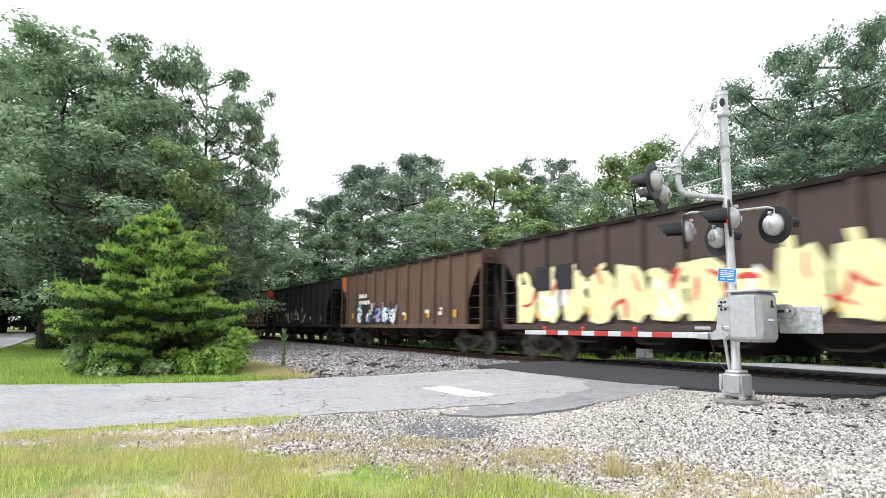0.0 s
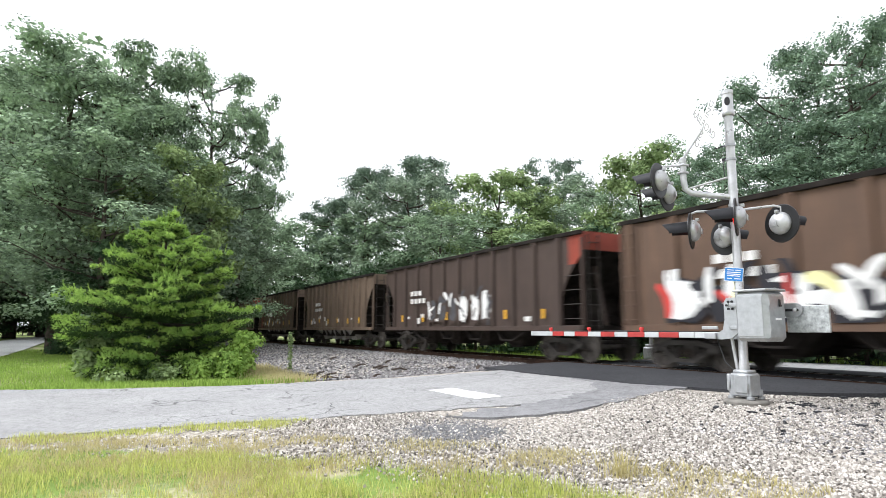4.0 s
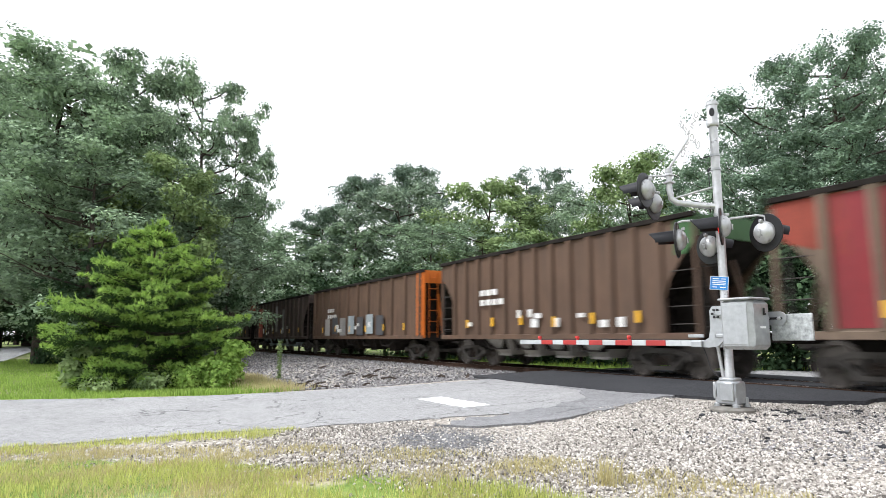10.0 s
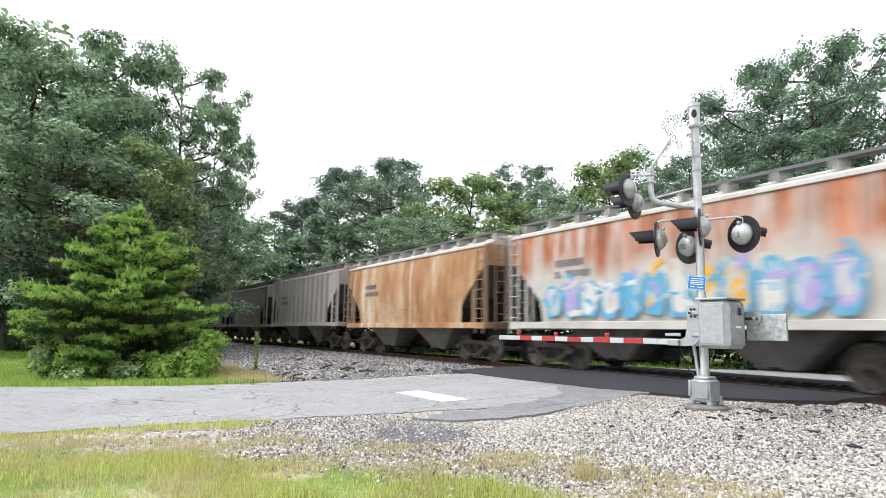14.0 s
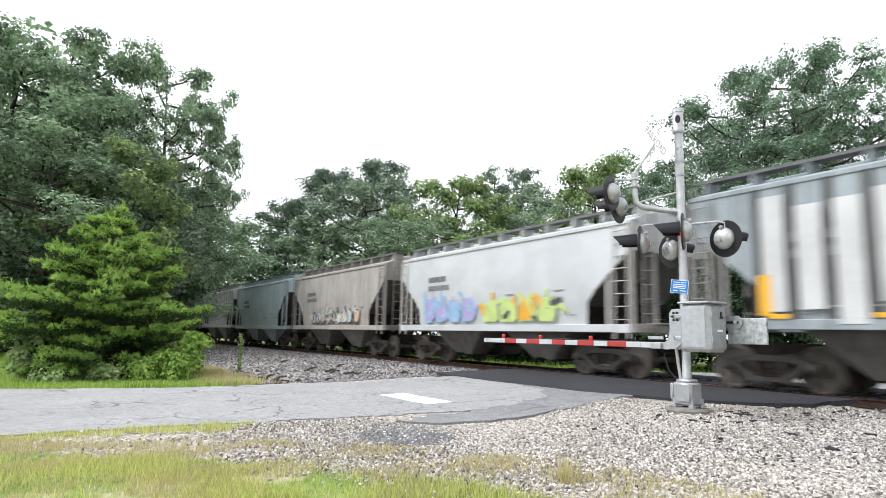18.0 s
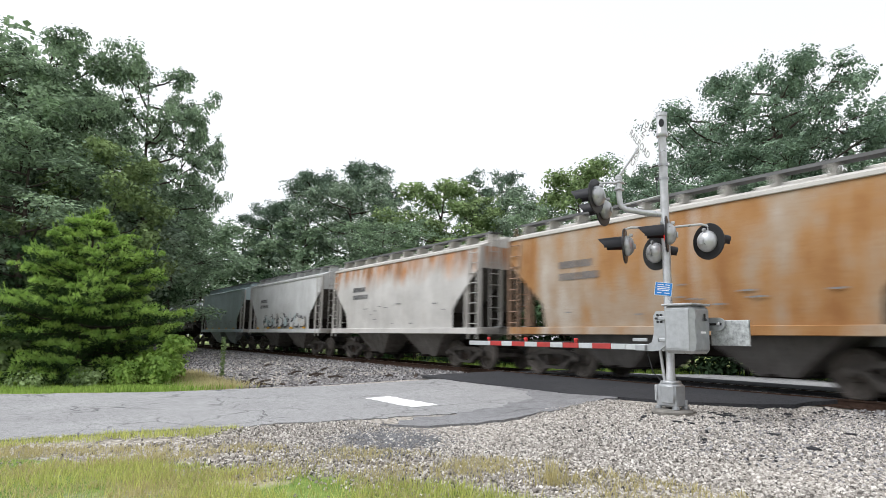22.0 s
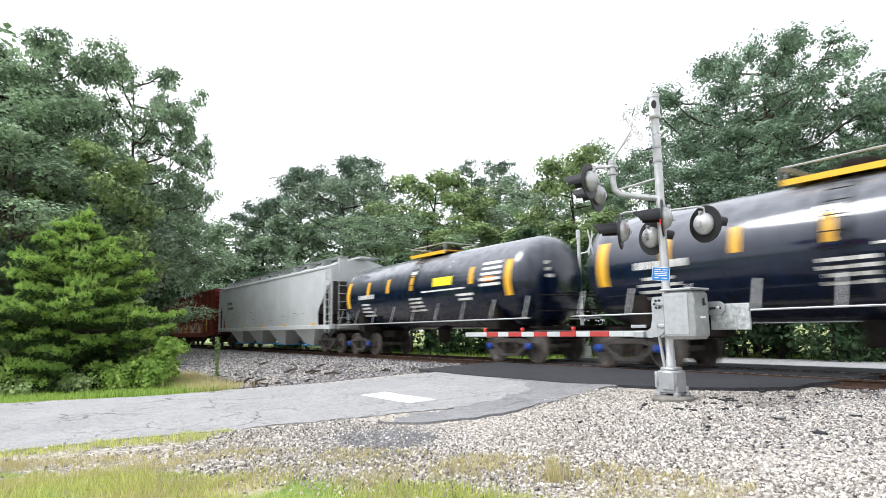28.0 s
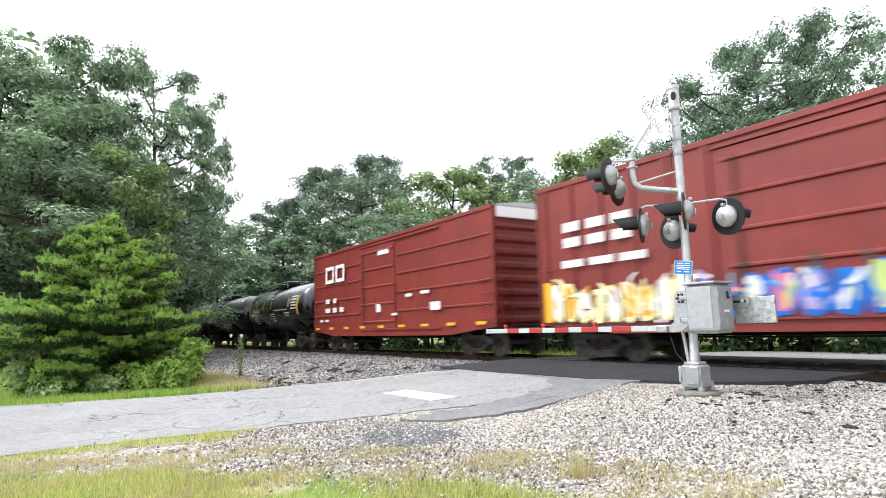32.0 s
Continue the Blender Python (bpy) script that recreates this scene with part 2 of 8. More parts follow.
def rust_paint(name, stops, pale):
    """Paint eaten by rust in tall ragged patches, with pale streaks washed down over it."""
    mat, nt, ln, b = nodes_of(name, 0.75)
    v = coords(nt, ln)
    patch = noise_of(nt, ln, coords(nt, ln, (1, 1, 0.28)), 0.85, 9, 0.7)
    c = ramp(nt, ln, patch, *stops)
    streak = noise_of(nt, ln, coords(nt, ln, (3.2, 3.2, 0.12)), 1.1, 6, 0.7)
    c = mix(nt, ln, ramp(nt, ln, streak, (0.55, G3(0)), (0.7, G3(0.75))), c, pale)
    fine = noise_of(nt, ln, v, 26, 6)
    c = mix(nt, ln, ramp(nt, ln, fine, (0.45, G3(0)), (0.75, G3(0.4))), c, (0.16, 0.06, 0.025))
    ln.new(c, b.inputs["Base Color"])
    bump(nt, ln, b, fine, 0.25, 0.004)
    return mat


def tank_paint(name, col, sheen=1.0):
    """Deep black gloss under a clear coat; upward faces painted pale, as dust and as the sky's reflection, thinned in
    runs.
    """
    mat, nt, ln, b = nodes_of(name, 0.3)
    runs = noise_of(nt, ln, coords(nt, ln, (4, 4, 0.3)), 1.3, 6, 0.65)
    paint = ramp(nt, ln, runs, (0.4, tuple(c * 0.7 for c in col)), (0.75, tuple(c * 1.6 for c in col)))
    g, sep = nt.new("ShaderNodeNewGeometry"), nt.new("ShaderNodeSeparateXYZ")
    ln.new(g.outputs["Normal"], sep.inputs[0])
    # paler the more a face looks up: sky reflection put into the colour
    lie = ramp(nt, ln, sep.outputs["Z"], (0.05, G3(0.0)), (0.45, G3(0.42 * sheen)), (0.85, G3(0.95 * sheen)))
    dust_sheen = mix(nt, ln, ramp(nt, ln, runs, (0.3, G3(0.35)), (0.6, G3(1.0))), (0.0, 0.0, 0.0), lie)
    ln.new(mix(nt, ln, dust_sheen, paint, (0.4, 0.415, 0.44)), b.inputs["Base Color"])
    ln.new(ramp(nt, ln, noise_of(nt, ln, coords(nt, ln, (2, 2, 0.6)), 1.1, 6), (0.3, G3(0.25)), (0.75, G3(0.4))), b.inputs["Roughness"])
    b.inputs["Specular IOR Level"].default_value = 0.05
    b.inputs["Coat Weight"].default_value = 1.0
    b.inputs["Coat IOR"].default_value = 1.5
    b.inputs["Coat Roughness"].default_value = 0.12
    return mat


def leaf_mat(name, dark, light, trans=0.25, clumpy=0.0):
    """Leaves: colour varies leaf by leaf, and for trees from clump to clump; some light comes through."""
    mat, nt, ln, b = nodes_of(name, 0.75)
    g = nt.new("ShaderNodeNewGeometry")
    mid = tuple((a + c) / 2 for a, c in zip(dark, light))
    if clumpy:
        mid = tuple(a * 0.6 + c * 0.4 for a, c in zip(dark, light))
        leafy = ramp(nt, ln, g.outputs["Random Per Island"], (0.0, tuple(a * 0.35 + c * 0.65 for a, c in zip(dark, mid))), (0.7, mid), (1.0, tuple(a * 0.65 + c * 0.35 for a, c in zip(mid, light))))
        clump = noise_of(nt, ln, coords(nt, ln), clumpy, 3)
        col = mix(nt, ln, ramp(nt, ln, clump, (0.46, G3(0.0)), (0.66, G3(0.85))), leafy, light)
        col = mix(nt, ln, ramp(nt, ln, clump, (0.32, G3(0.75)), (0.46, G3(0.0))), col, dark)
    else:
        col = ramp(nt, ln, g.outputs["Random Per Island"], (0.0, dark), (0.55, mid), (1.0, light))
        clump = noise_of(nt, ln, coords(nt, ln), 0.45, 3)
        col = mix(nt, ln, ramp(nt, ln, clump, (0.35, G3(0.0)), (0.7, G3(0.7))), col, mix(nt, ln, 0.5, col, light))
    ln.new(col, b.inputs["Base Color"])
    t = nt.new("ShaderNodeBsdfTranslucent")
    ln.new(mix(nt, ln, 0.5, col, light), t.inputs["Color"])
    sh = nt.new("ShaderNodeMixShader")
    sh.inputs[0].default_value = trans
    ln.new(b.outputs[0], sh.inputs[1])
    ln.new(t.outputs[0], sh.inputs[2])
    ln.new(sh.outputs[0], nt["Material Output"].inputs["Surface"])
    return mat


def steel_mat(name, col, rough, metal=0.9):
    mat, nt, ln, b = nodes_of(name, rough, metal)
    v = coords(nt, ln)
    f = noise_of(nt, ln, v, 9, 6)
    ln.new(ramp(nt, ln, f, (0.3, tuple(c * 0.75 for c in col)), (0.7, col)), b.inputs["Base Color"])
    ln.new(ramp(nt, ln, noise_of(nt, ln, v, 4), (0.3, G3(max(0.1, rough - 0.15))), (0.7, G3(rough + 0.15))), b.inputs["Roughness"])
    return mat


def ground_mat():
    """Lawn, bare soil and stone dust, told apart by place, with ragged borders."""
    mat, nt, ln, b = nodes_of("ground_soil", 0.95)
    v = coords(nt, ln)
    wob = noise_of(nt, ln, v, 0.8, 7, 0.7)
    fine = noise_of(nt, ln, v, 14, 6, 0.7)
    grass = ramp(nt, ln, noise_of(nt, ln, v, 2.2, 8, 0.75), (0.3, (0.1, 0.17, 0.035)), (0.55, (0.19, 0.26, 0.065)), (0.75, (0.34, 0.34, 0.15)))
    dry = mix(nt, ln, ramp(nt, ln, wob, (0.48, G3(0)), (0.62, G3(0.8))), grass, (0.44, 0.38, 0.28))
    stones = nt.new("ShaderNodeTexVoronoi")
    stones.inputs["Scale"].default_value = 22
    ln.new(v, stones.inputs["Vector"])
    sc = nt.new("ShaderNodeSeparateColor")
    ln.new(stones.outputs["Color"], sc.inputs["Color"])
    rock = ramp(nt, ln, sc.outputs["Red"], (0.0, (0.15, 0.135, 0.12)), (0.35, (0.36, 0.33, 0.285)), (0.75, (0.5, 0.465, 0.41)), (1.0, (0.64, 0.605, 0.55)))
    rock = mix(nt, ln, ramp(nt, ln, stones.outputs["Distance"], (0.4, G3(0)), (0.8, G3(0.5))), rock, (0.2, 0.185, 0.165))
    rock = mix(nt, ln, ramp(nt, ln, fine, (0.4, G3(0)), (0.8, G3(0.35))), rock, (0.2, 0.17, 0.13))
    at = nt.new("ShaderNodeAttribute")
    at.attribute_name = "stony"
    add = nt.new("ShaderNodeMath")
    add.operation = "ADD"
    ln.new(at.outputs["Fac"], add.inputs[0])
    mul = nt.new("ShaderNodeMath")
    mul.operation = "MULTIPLY_ADD"
    ln.new(wob, mul.inputs[0])
    mul.inputs[1].default_value, mul.inputs[2].default_value = 1.1, -0.55
    ln.new(mul.outputs[0], add.inputs[1])
    mask = ramp(nt, ln, add.outputs[0], (0.46, G3(0)), (0.56, G3(1)))
    ln.new(mix(nt, ln, mask, dry, rock), b.inputs["Base Color"])
    bump(nt, ln, b, stones.outputs["Distance"], 0.6, 0.03)
    return mat


def asphalt_mat(name, lo, hi, cracks, seed=0.0):
    mat, nt, ln, b = nodes_of(name, 0.85)
    v = coords(nt, ln)
    f1, f2 = noise_of(nt, ln, v, 0.6, 8, 0.65), noise_of(nt, ln, v, 60, 5, 0.8)
    c = ramp(nt, ln, f1, (0.3, lo), (0.7, hi))
    c = mix(nt, ln, ramp(nt, ln, f2, (0.38, G3(0.0)), (0.66, G3(0.75))), c, tuple(x * 1.6 for x in hi))
    mott = noise_of(nt, ln, v, 11, 7, 0.8)
    c = mix(nt, ln, ramp(nt, ln, mott, (0.36, G3(0.6)), (0.5, G3(0.0))), c, tuple(x * 0.62 for x in lo))
    speck = noise_of(nt, ln, v, 75, 3)
    c = mix(nt, ln, ramp(nt, ln, speck, (0.53, G3(0)), (0.66, G3(0.8))), c, tuple(x * 0.45 for x in lo))
    if cracks:
        warp = nt.new("ShaderNodeTexNoise")
        warp.inputs["Scale"].default_value = 2.0
        ln.new(v, warp.inputs["Vector"])
        vm = nt.new("ShaderNodeVectorMath")
        vm.operation = "MULTIPLY_ADD"
        ln.new(warp.outputs["Color"], vm.inputs[0])
        vm.inputs[1].default_value = (0.5, 0.5, 0.5)
        ln.new(v, vm.inputs[2])
        vo = nt.new("ShaderNodeTexVoronoi")
        vo.feature = "DISTANCE_TO_EDGE"
        vo.inputs["Scale"].default_value = cracks
        ln.new(vm.outputs[0], vo.inputs["Vector"])
        c = mix(nt, ln, ramp(nt, ln, noise_of(nt, ln, v, 1.7, 9, 0.75), (0.52, G3(0)), (0.78, G3(0.35))), c, tuple(x * 0.6 for x in lo))
        some = ramp(nt, ln, noise_of(nt, ln, v, 0.5, 3), (0.44, G3(0)), (0.6, G3(0.9)))
        line = ramp(nt, ln, vo.outputs["Distance"], (0.005, G3(0.9)), (0.019, G3(0)))
        c = mix(nt, ln, mix(nt, ln, some, (0.0, 0.0, 0.0), line), c, (0.075, 0.075, 0.075))
    ln.new(c, b.inputs["Base Color"])
    bump(nt, ln, b, f2, 0.5, 0.006)
    return mat


def rock_mat(name, stops):
    mat, nt, ln, b = nodes_of(name, 0.9)
    g = nt.new("ShaderNodeNewGeometry")
    c = ramp(nt, ln, g.outputs["Random Per Island"], *stops)
    c = mix(nt, ln, ramp(nt, ln, noise_of(nt, ln, coords(nt, ln), 0.9, 5), (0.5, G3(0)), (0.8, G3(0.45))), c, (0.2, 0.18, 0.155))
    ln.new(c, b.inputs["Base Color"])
    return mat


M_GROUND = ground_mat()
M_ROAD = asphalt_mat("worn_asphalt", (0.2, 0.2, 0.199), (0.315, 0.314, 0.31), 0.9)
M_LANE = asphalt_mat("pale_lane_asphalt", (0.4, 0.4, 0.4), (0.54, 0.54, 0.535), 0)
M_PATCH = asphalt_mat("patched_asphalt", (0.14, 0.141, 0.144), (0.235, 0.235, 0.237), 1.1)
M_TAR = asphalt_mat("new_asphalt", (0.026, 0.027, 0.03), (0.05, 0.051, 0.054), 0)
M_WHITE_LINE = plain("road_marking_white", (0.75, 0.75, 0.73), 0.8, var=0.12, scale=6)
M_ROCK = rock_mat("ballast_stone", ((0.0, (0.095, 0.087, 0.078)), (0.18, (0.28, 0.257, 0.23)), (0.6, (0.46, 0.43, 0.385)), (1.0, (0.73, 0.695, 0.64))))
M_ROCK_GREY = rock_mat("grey_ballast_stone", ((0.0, (0.062, 0.06, 0.061)), (0.3, (0.175, 0.169, 0.17)), (0.7, (0.28, 0.272, 0.272)), (1.0, (0.46, 0.45, 0.445))))
M_GRASS = leaf_mat("grass_blade", (0.18, 0.225, 0.045), (0.7, 0.72, 0.25), 0.4)
M_LAWN = leaf_mat("lawn_blade", (0.11, 0.2, 0.03), (0.4, 0.55, 0.13), 0.3)
M_GRASS_DRY = leaf_mat("dry_grass", (0.34, 0.3, 0.12), (0.6, 0.54, 0.3), 0.3)
M_BARK = plain("bark", (0.065, 0.054, 0.045), 0.95, var=0.5, scale=5)
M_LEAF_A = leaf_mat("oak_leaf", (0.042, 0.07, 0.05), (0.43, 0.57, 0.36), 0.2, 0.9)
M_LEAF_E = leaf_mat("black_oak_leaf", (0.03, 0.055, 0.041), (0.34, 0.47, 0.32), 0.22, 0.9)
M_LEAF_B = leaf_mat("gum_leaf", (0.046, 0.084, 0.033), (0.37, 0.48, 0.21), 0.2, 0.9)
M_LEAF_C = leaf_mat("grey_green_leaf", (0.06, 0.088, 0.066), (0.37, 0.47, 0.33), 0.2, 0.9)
# understory leaves: the low shade of the woods is put into their colour
M_LEAF_D = leaf_mat("shaded_understory_leaf", (0.011, 0.026, 0.014), (0.088, 0.148, 0.07), 0.16, 0.9)
M_PINE = leaf_mat("tall_pine_needle", (0.04, 0.068, 0.05), (0.3, 0.4, 0.29), 0.12, 0.9)
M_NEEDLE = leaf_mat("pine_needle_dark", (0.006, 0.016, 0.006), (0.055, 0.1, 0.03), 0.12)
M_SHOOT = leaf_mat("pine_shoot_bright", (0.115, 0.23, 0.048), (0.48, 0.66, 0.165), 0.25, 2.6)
M_RAIL = plain("rusty_rail", (0.055, 0.035, 0.026), 0.8, var=0.4, scale=8)
M_RAIL_TOP = steel_mat("polished_rail_head", (0.5, 0.48, 0.46), 0.3)
M_TIE = plain("creosoted_timber", (0.075, 0.06, 0.05), 0.95, var=0.45, scale=6)
M_GALV = steel_mat("galvanised_steel", (0.47, 0.485, 0.495), 0.42, 0.65)
M_ALU = steel_mat("silver_paint", (0.56, 0.565, 0.57), 0.38, 0.5)
M_ZINC = plain("zinc_flake", (0.42, 0.44, 0.44), 0.45, 0.6, var=0.45, scale=16)
M_BLACK = plain("black_enamel", (0.01, 0.01, 0.011), 0.4, var=0.3)
M_HOOD = plain("dark_grey_hood", (0.012, 0.0125, 0.015), 0.55, var=0.3)
M_WHITE = plain("white_sheeting", (0.86, 0.86, 0.855), 0.45, var=0.06)
M_RED = plain("red_sheeting", (0.5, 0.03, 0.025), 0.4, var=0.12)
M_BLUE = plain("blue_sign_face", (0.03, 0.22, 0.6), 0.4, var=0.08)
M_CONCRETE = plain("concrete", (0.2, 0.19, 0.17), 0.9, var=0.25, scale=6)
M_CAST = plain("truck_casting", (0.058, 0.053, 0.048), 0.85, var=0.45, scale=5)
M_WHEEL = plain("rusty_wheel", (0.095, 0.085, 0.076), 0.75, var=0.45, scale=4)
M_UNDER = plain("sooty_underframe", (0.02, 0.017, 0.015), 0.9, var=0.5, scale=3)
M_SPRING = plain("spring_steel", (0.05, 0.038, 0.031), 0.7, var=0.4, scale=8)
M_BLUE_PAINT = plain("blue_bearing_paint", (0.02, 0.06, 0.3), 0.6)
M_LETTER = plain("white_lettering", (0.66, 0.65, 0.62), 0.7, var=0.2, scale=9)
M_LETTER_GREY = plain("faded_lettering", (0.2, 0.2, 0.2), 0.7, var=0.3, scale=9)
M_LETTER_BLACK = plain("black_lettering", (0.13, 0.13, 0.132), 0.7, var=0.3, scale=9)
M_YELLOW = plain("reflector_yellow", (0.75, 0.4, 0.015), 0.5, var=0.12)
M_ARM_WHITE = plain("weathered_white_sheeting", (0.44, 0.46, 0.46), 0.5, var=0.15)
M_ARM_RED = plain("weathered_red_sheeting", (0.36, 0.03, 0.025), 0.5, var=0.2)
M_RED_LENS, _n, _l, _b = nodes_of("red_lens", 0.2)
_b.inputs["Base Color"].default_value = (0.5, 0.01, 0.01, 1)
_b.inputs["Emission Color"].default_value = (1, 0.03, 0.02, 1)
_b.inputs["Emission Strength"].default_value = 0.6

# ---- ground, road and track ----
TRACK_Y = 13.47
ROAD_W, ROAD_E = -14.2, -8.0


def smooth(a, b, x):
    t = min(1.0, max(0.0, (x - a) / (b - a)))
    return t * t * (3 - 2 * t)


def line(x, *pts):
    if x <= pts[0][0]:
        return pts[0][1]
    for (a, p), (b, q) in zip(pts, pts[1:]):
        if x <= b:
            return p + (q - p) * (x - a) / (b - a)
    return pts[-1][1]


def road_west(y):
    return line(y, (-14, -26), (-8, -22), (-2, -17.4), (2.6, -14.8), (5.1, -14.1), (6.2, -13.7), (8.8, -13.5), (12, -13.7))


def road_east(y):
    return line(y, (-8, -10.6), (-1, -9.75), (1, -9.4), (2.4, -9.0), (5.5, -8.2), (6.6, -7.9), (9.5, -7.9), (20, -7.9))


def grass_edge(x):
    return line(x, (-9.8, -2.5), (-8.6, -0.9), (-7.6, 0.75), (-6.1, 2.2), (-5.0, 2.85), (-4.2, 3.2), (-2.0, 3.7), (2, 5.0), (10, 8))


def apron_east(y):
    return line(y, (9.3, -8.6), (9.6, -7.0), (10.2, -5.9), (10.8, -5.35), (12.6, -5.2))


def ground_z(x, y):
    """The lie of the land: a low bank carries the track; the road climbs to it."""
    west = line(y, (-6, -0.52), (4.5, -0.5), (6.5, -0.46), (11.3, -0.2), (11.6, -0.19), (15.4, -0.19), (18, -0.42), (30, -0.5))
    east = line(y, (-2, -0.47), (1, -0.4), (5, -0.28), (9, -0.15), (11.4, -0.15), (11.7, -0.19), (15.4, -0.19), (18, -0.3), (30, -0.45))
    w = smooth(-17.5, -13.5, x)
    west += 0.55 * smooth(-42, -92, x) * smooth(6, -2, y)
    z = west * (1 - w) + east * w
    if y < 9.0 and -30 < x < -6:
        # the verge meets the asphalt flush
        off = max(road_west(y) - x, x - road_east(y), 0.0)
        k = smooth(1.1, 0.35, off)
        z = z * (1 - k) + (road_z(y) - 0.012) * k
    if 9.2 < y < 11.6 and -9 < x < -2:
        # gravel banked up against the fresh apron
        off = x - apron_east(y)
        k = smooth(1.1, 0.1, off) * smooth(9.2, 9.5, y) * smooth(11.6, 11.3, y)
        z = z * (1 - k) + (road_z(y) - 0.04) * k
    return z


def road_z(y):
    return line(y, (-60, -0.5), (-6, -0.46), (0, -0.385), (5, -0.235), (9, -0.09), (11.4, -0.02), (12.6, 0.0), (15.4, 0.0), (19, -0.16), (28, -0.38))


def lane_y(x):
    return -7.0 - 1.5 * smooth(-30, -16, x) + 2.0 * smooth(-60, -100, x)


def stony(x, y):
    """1 on bare stone, 0 on lawn."""
    if y > 15.8:
        far = smooth(15.2, 17.8, y)
        return 1 - far
    west = smooth(3.6, 5.6, y) if x < -16 else smooth(2.8, 5.0, y)
    if x > road_east(y) - 0.8:
        edge = grass_edge(x)
        near = smooth(edge - 0.5, edge + 0.9, y)
        return near * (1 - 0.3 * smooth(-6.6, -7.6, x) * smooth(2.9, 1.3, y))
    return west


def build_ground():
    xs = [-900, -500, -300, -200, -150, -120, -95, -75, -60, -50, -44] + [-40 + 0.5 * i for i in range(101)] + [12, 16, 22, 30, 45, 70, 110, 200, 400, 900]
    ys = [-900, -500, -250, -120, -70, -45, -30, -22] + [-18 + 0.4 * i for i in range(106)] + [26, 30, 36, 45, 60, 90, 150, 300, 900]
    v, f, st = [], [], []
    for y in ys:
        for x in xs:
            z = ground_z(x, y) + 0.035 * noise.noise((x * 0.5, y * 0.5, 0)) * (0 if 10.8 < y < 16 else 1)
            if road_west(y) + 0.3 < x < road_east(y) - 0.3 and y < 9:
                z = min(z, road_z(y) - 0.04)
            elif road_west(y) - 0.6 < x < road_east(y) + (1.5 if 3.8 < y < 9.8 else 0.6) and y < 20 or (y > 9 and -16 < x < -4.5):
                z = min(z, road_z(y) - 0.015)
            if abs(y - lane_y(x)) < 3.2 and x < -14:
                z -= 0.03
            v.append((x, y, z))
            st.append(stony(x, y))
    n = len(xs)
    for j in range(len(ys) - 1):
        f += [(j * n + i, j * n + i + 1, (j + 1) * n + i + 1, (j + 1) * n + i) for i in range(n - 1)]
    me = tri_mesh("ground", v, f, M_GROUND, True)
    a = me.attributes.new("stony", "FLOAT", "POINT")
    a.data.foreach_set("value", st)
    return tagged(new("ground", me), "grassy verge with bare soil and grey railway stone", "ground", kind="structure")


build_ground()


def sheet(name, label, outline_rows, mat, category, thick=0.05):
    """A paved sheet: rows of (y, west x, east x), ragged at the sides, with a real edge."""
    v, f = [], []
    cols = 8
    for y, a, b, z in outline_rows:
        for i in range(cols + 1):
            v.append((a + (b - a) * i / cols, y, z))
    n = cols + 1
    rows = len(outline_rows)
    for j in range(rows - 1):
        f += [(j * n + i, j * n + i + 1, (j + 1) * n + i + 1, (j + 1) * n + i) for i in range(cols)]
    m = len(v)
    v += [(x, y, z - thick) for x, y, z in v]
    for j in range(rows - 1):
        f += [(j * n, (j + 1) * n, m + (j + 1) * n, m + j * n), (j * n + cols, m + j * n + cols, m + (j + 1) * n + cols, (j + 1) * n + cols)]
    f += [(i, m + i, m + i + 1, i + 1) for i in range(cols)]
    k = (rows - 1) * n
    f += [(k + i, k + i + 1, m + k + i + 1, m + k + i) for i in range(cols)]
    return tagged(new(name, tri_mesh(name, v, f, mat)), label, category, kind="structure")


def rag(y, s, amp=0.14):
    return amp * (noise.noise((y * 1.7, s, 0)) + 0.5 * noise.noise((y * 5, s, 3)))


rows = []
for i in range(321):
    y = -26 + i * 0.11
    rows.append((y, road_west(y) + rag(y, 1), road_east(y) + rag(y, 2) + 0.05 * noise.noise((y * 14, 2.5, 0)), road_z(y)))
sheet("road", "worn grey asphalt road with cracks leading to the crossing", rows, M_ROAD, "road")


def patch_east(y):
    return line(y, (4.3, -7.75), (4.8, -7.25), (5.4, -7.1), (6.2, -7.1), (7.1, -7.35), (8.7, -7.75), (9.5, -7.85))


rows = []
for i in range(53):
    y = 4.3 + i * 0.1
    rows.append((y, line(y, (4.3, -7.8), (5.0, -7.95), (5.5, -8.0), (6.4, -8.15), (8.0, -8.7), (8.8, -9.6), (9.5, -12.4)) + rag(y, 11, 0.45), patch_east(y) + rag(y, 12, 0.16), road_z(y) + 0.008))
sheet("road_patch", "dark grey asphalt patch crumbling into the gravel", rows, M_PATCH, "pavement", 0.06)
rows = []
for i in range(29):
    y = 9.3 + i * 0.105
    rows.append((y, ROAD_W - 0.5 + rag(y, 5), apron_east(y) + rag(y, 6), road_z(y) + 0.012))
rows[0] = (9.12, -12.6, -8.9, rows[0][3])
sheet("crossing_apron", "fresh black asphalt apron beside the track", rows, M_TAR, "pavement", 0.07)
rows = [(13.02 + i * 0.09, ROAD_W - 0.5, -5.2, 0.004) for i in range(11)]
sheet("crossing_infill", "black asphalt between the rails of the crossing", rows, M_TAR, "pavement", 0.12)
rows = [(14.3 + i * 0.12, ROAD_W - 0.4 + rag(i, 7), -5.0 + rag(i, 8), road_z(14.3 + i * 0.12) + 0.012) for i in range(18)]
sheet("crossing_far_apron", "black asphalt apron on the wooded side of the track", rows, M_TAR, "pavement", 0.07)
rows = []
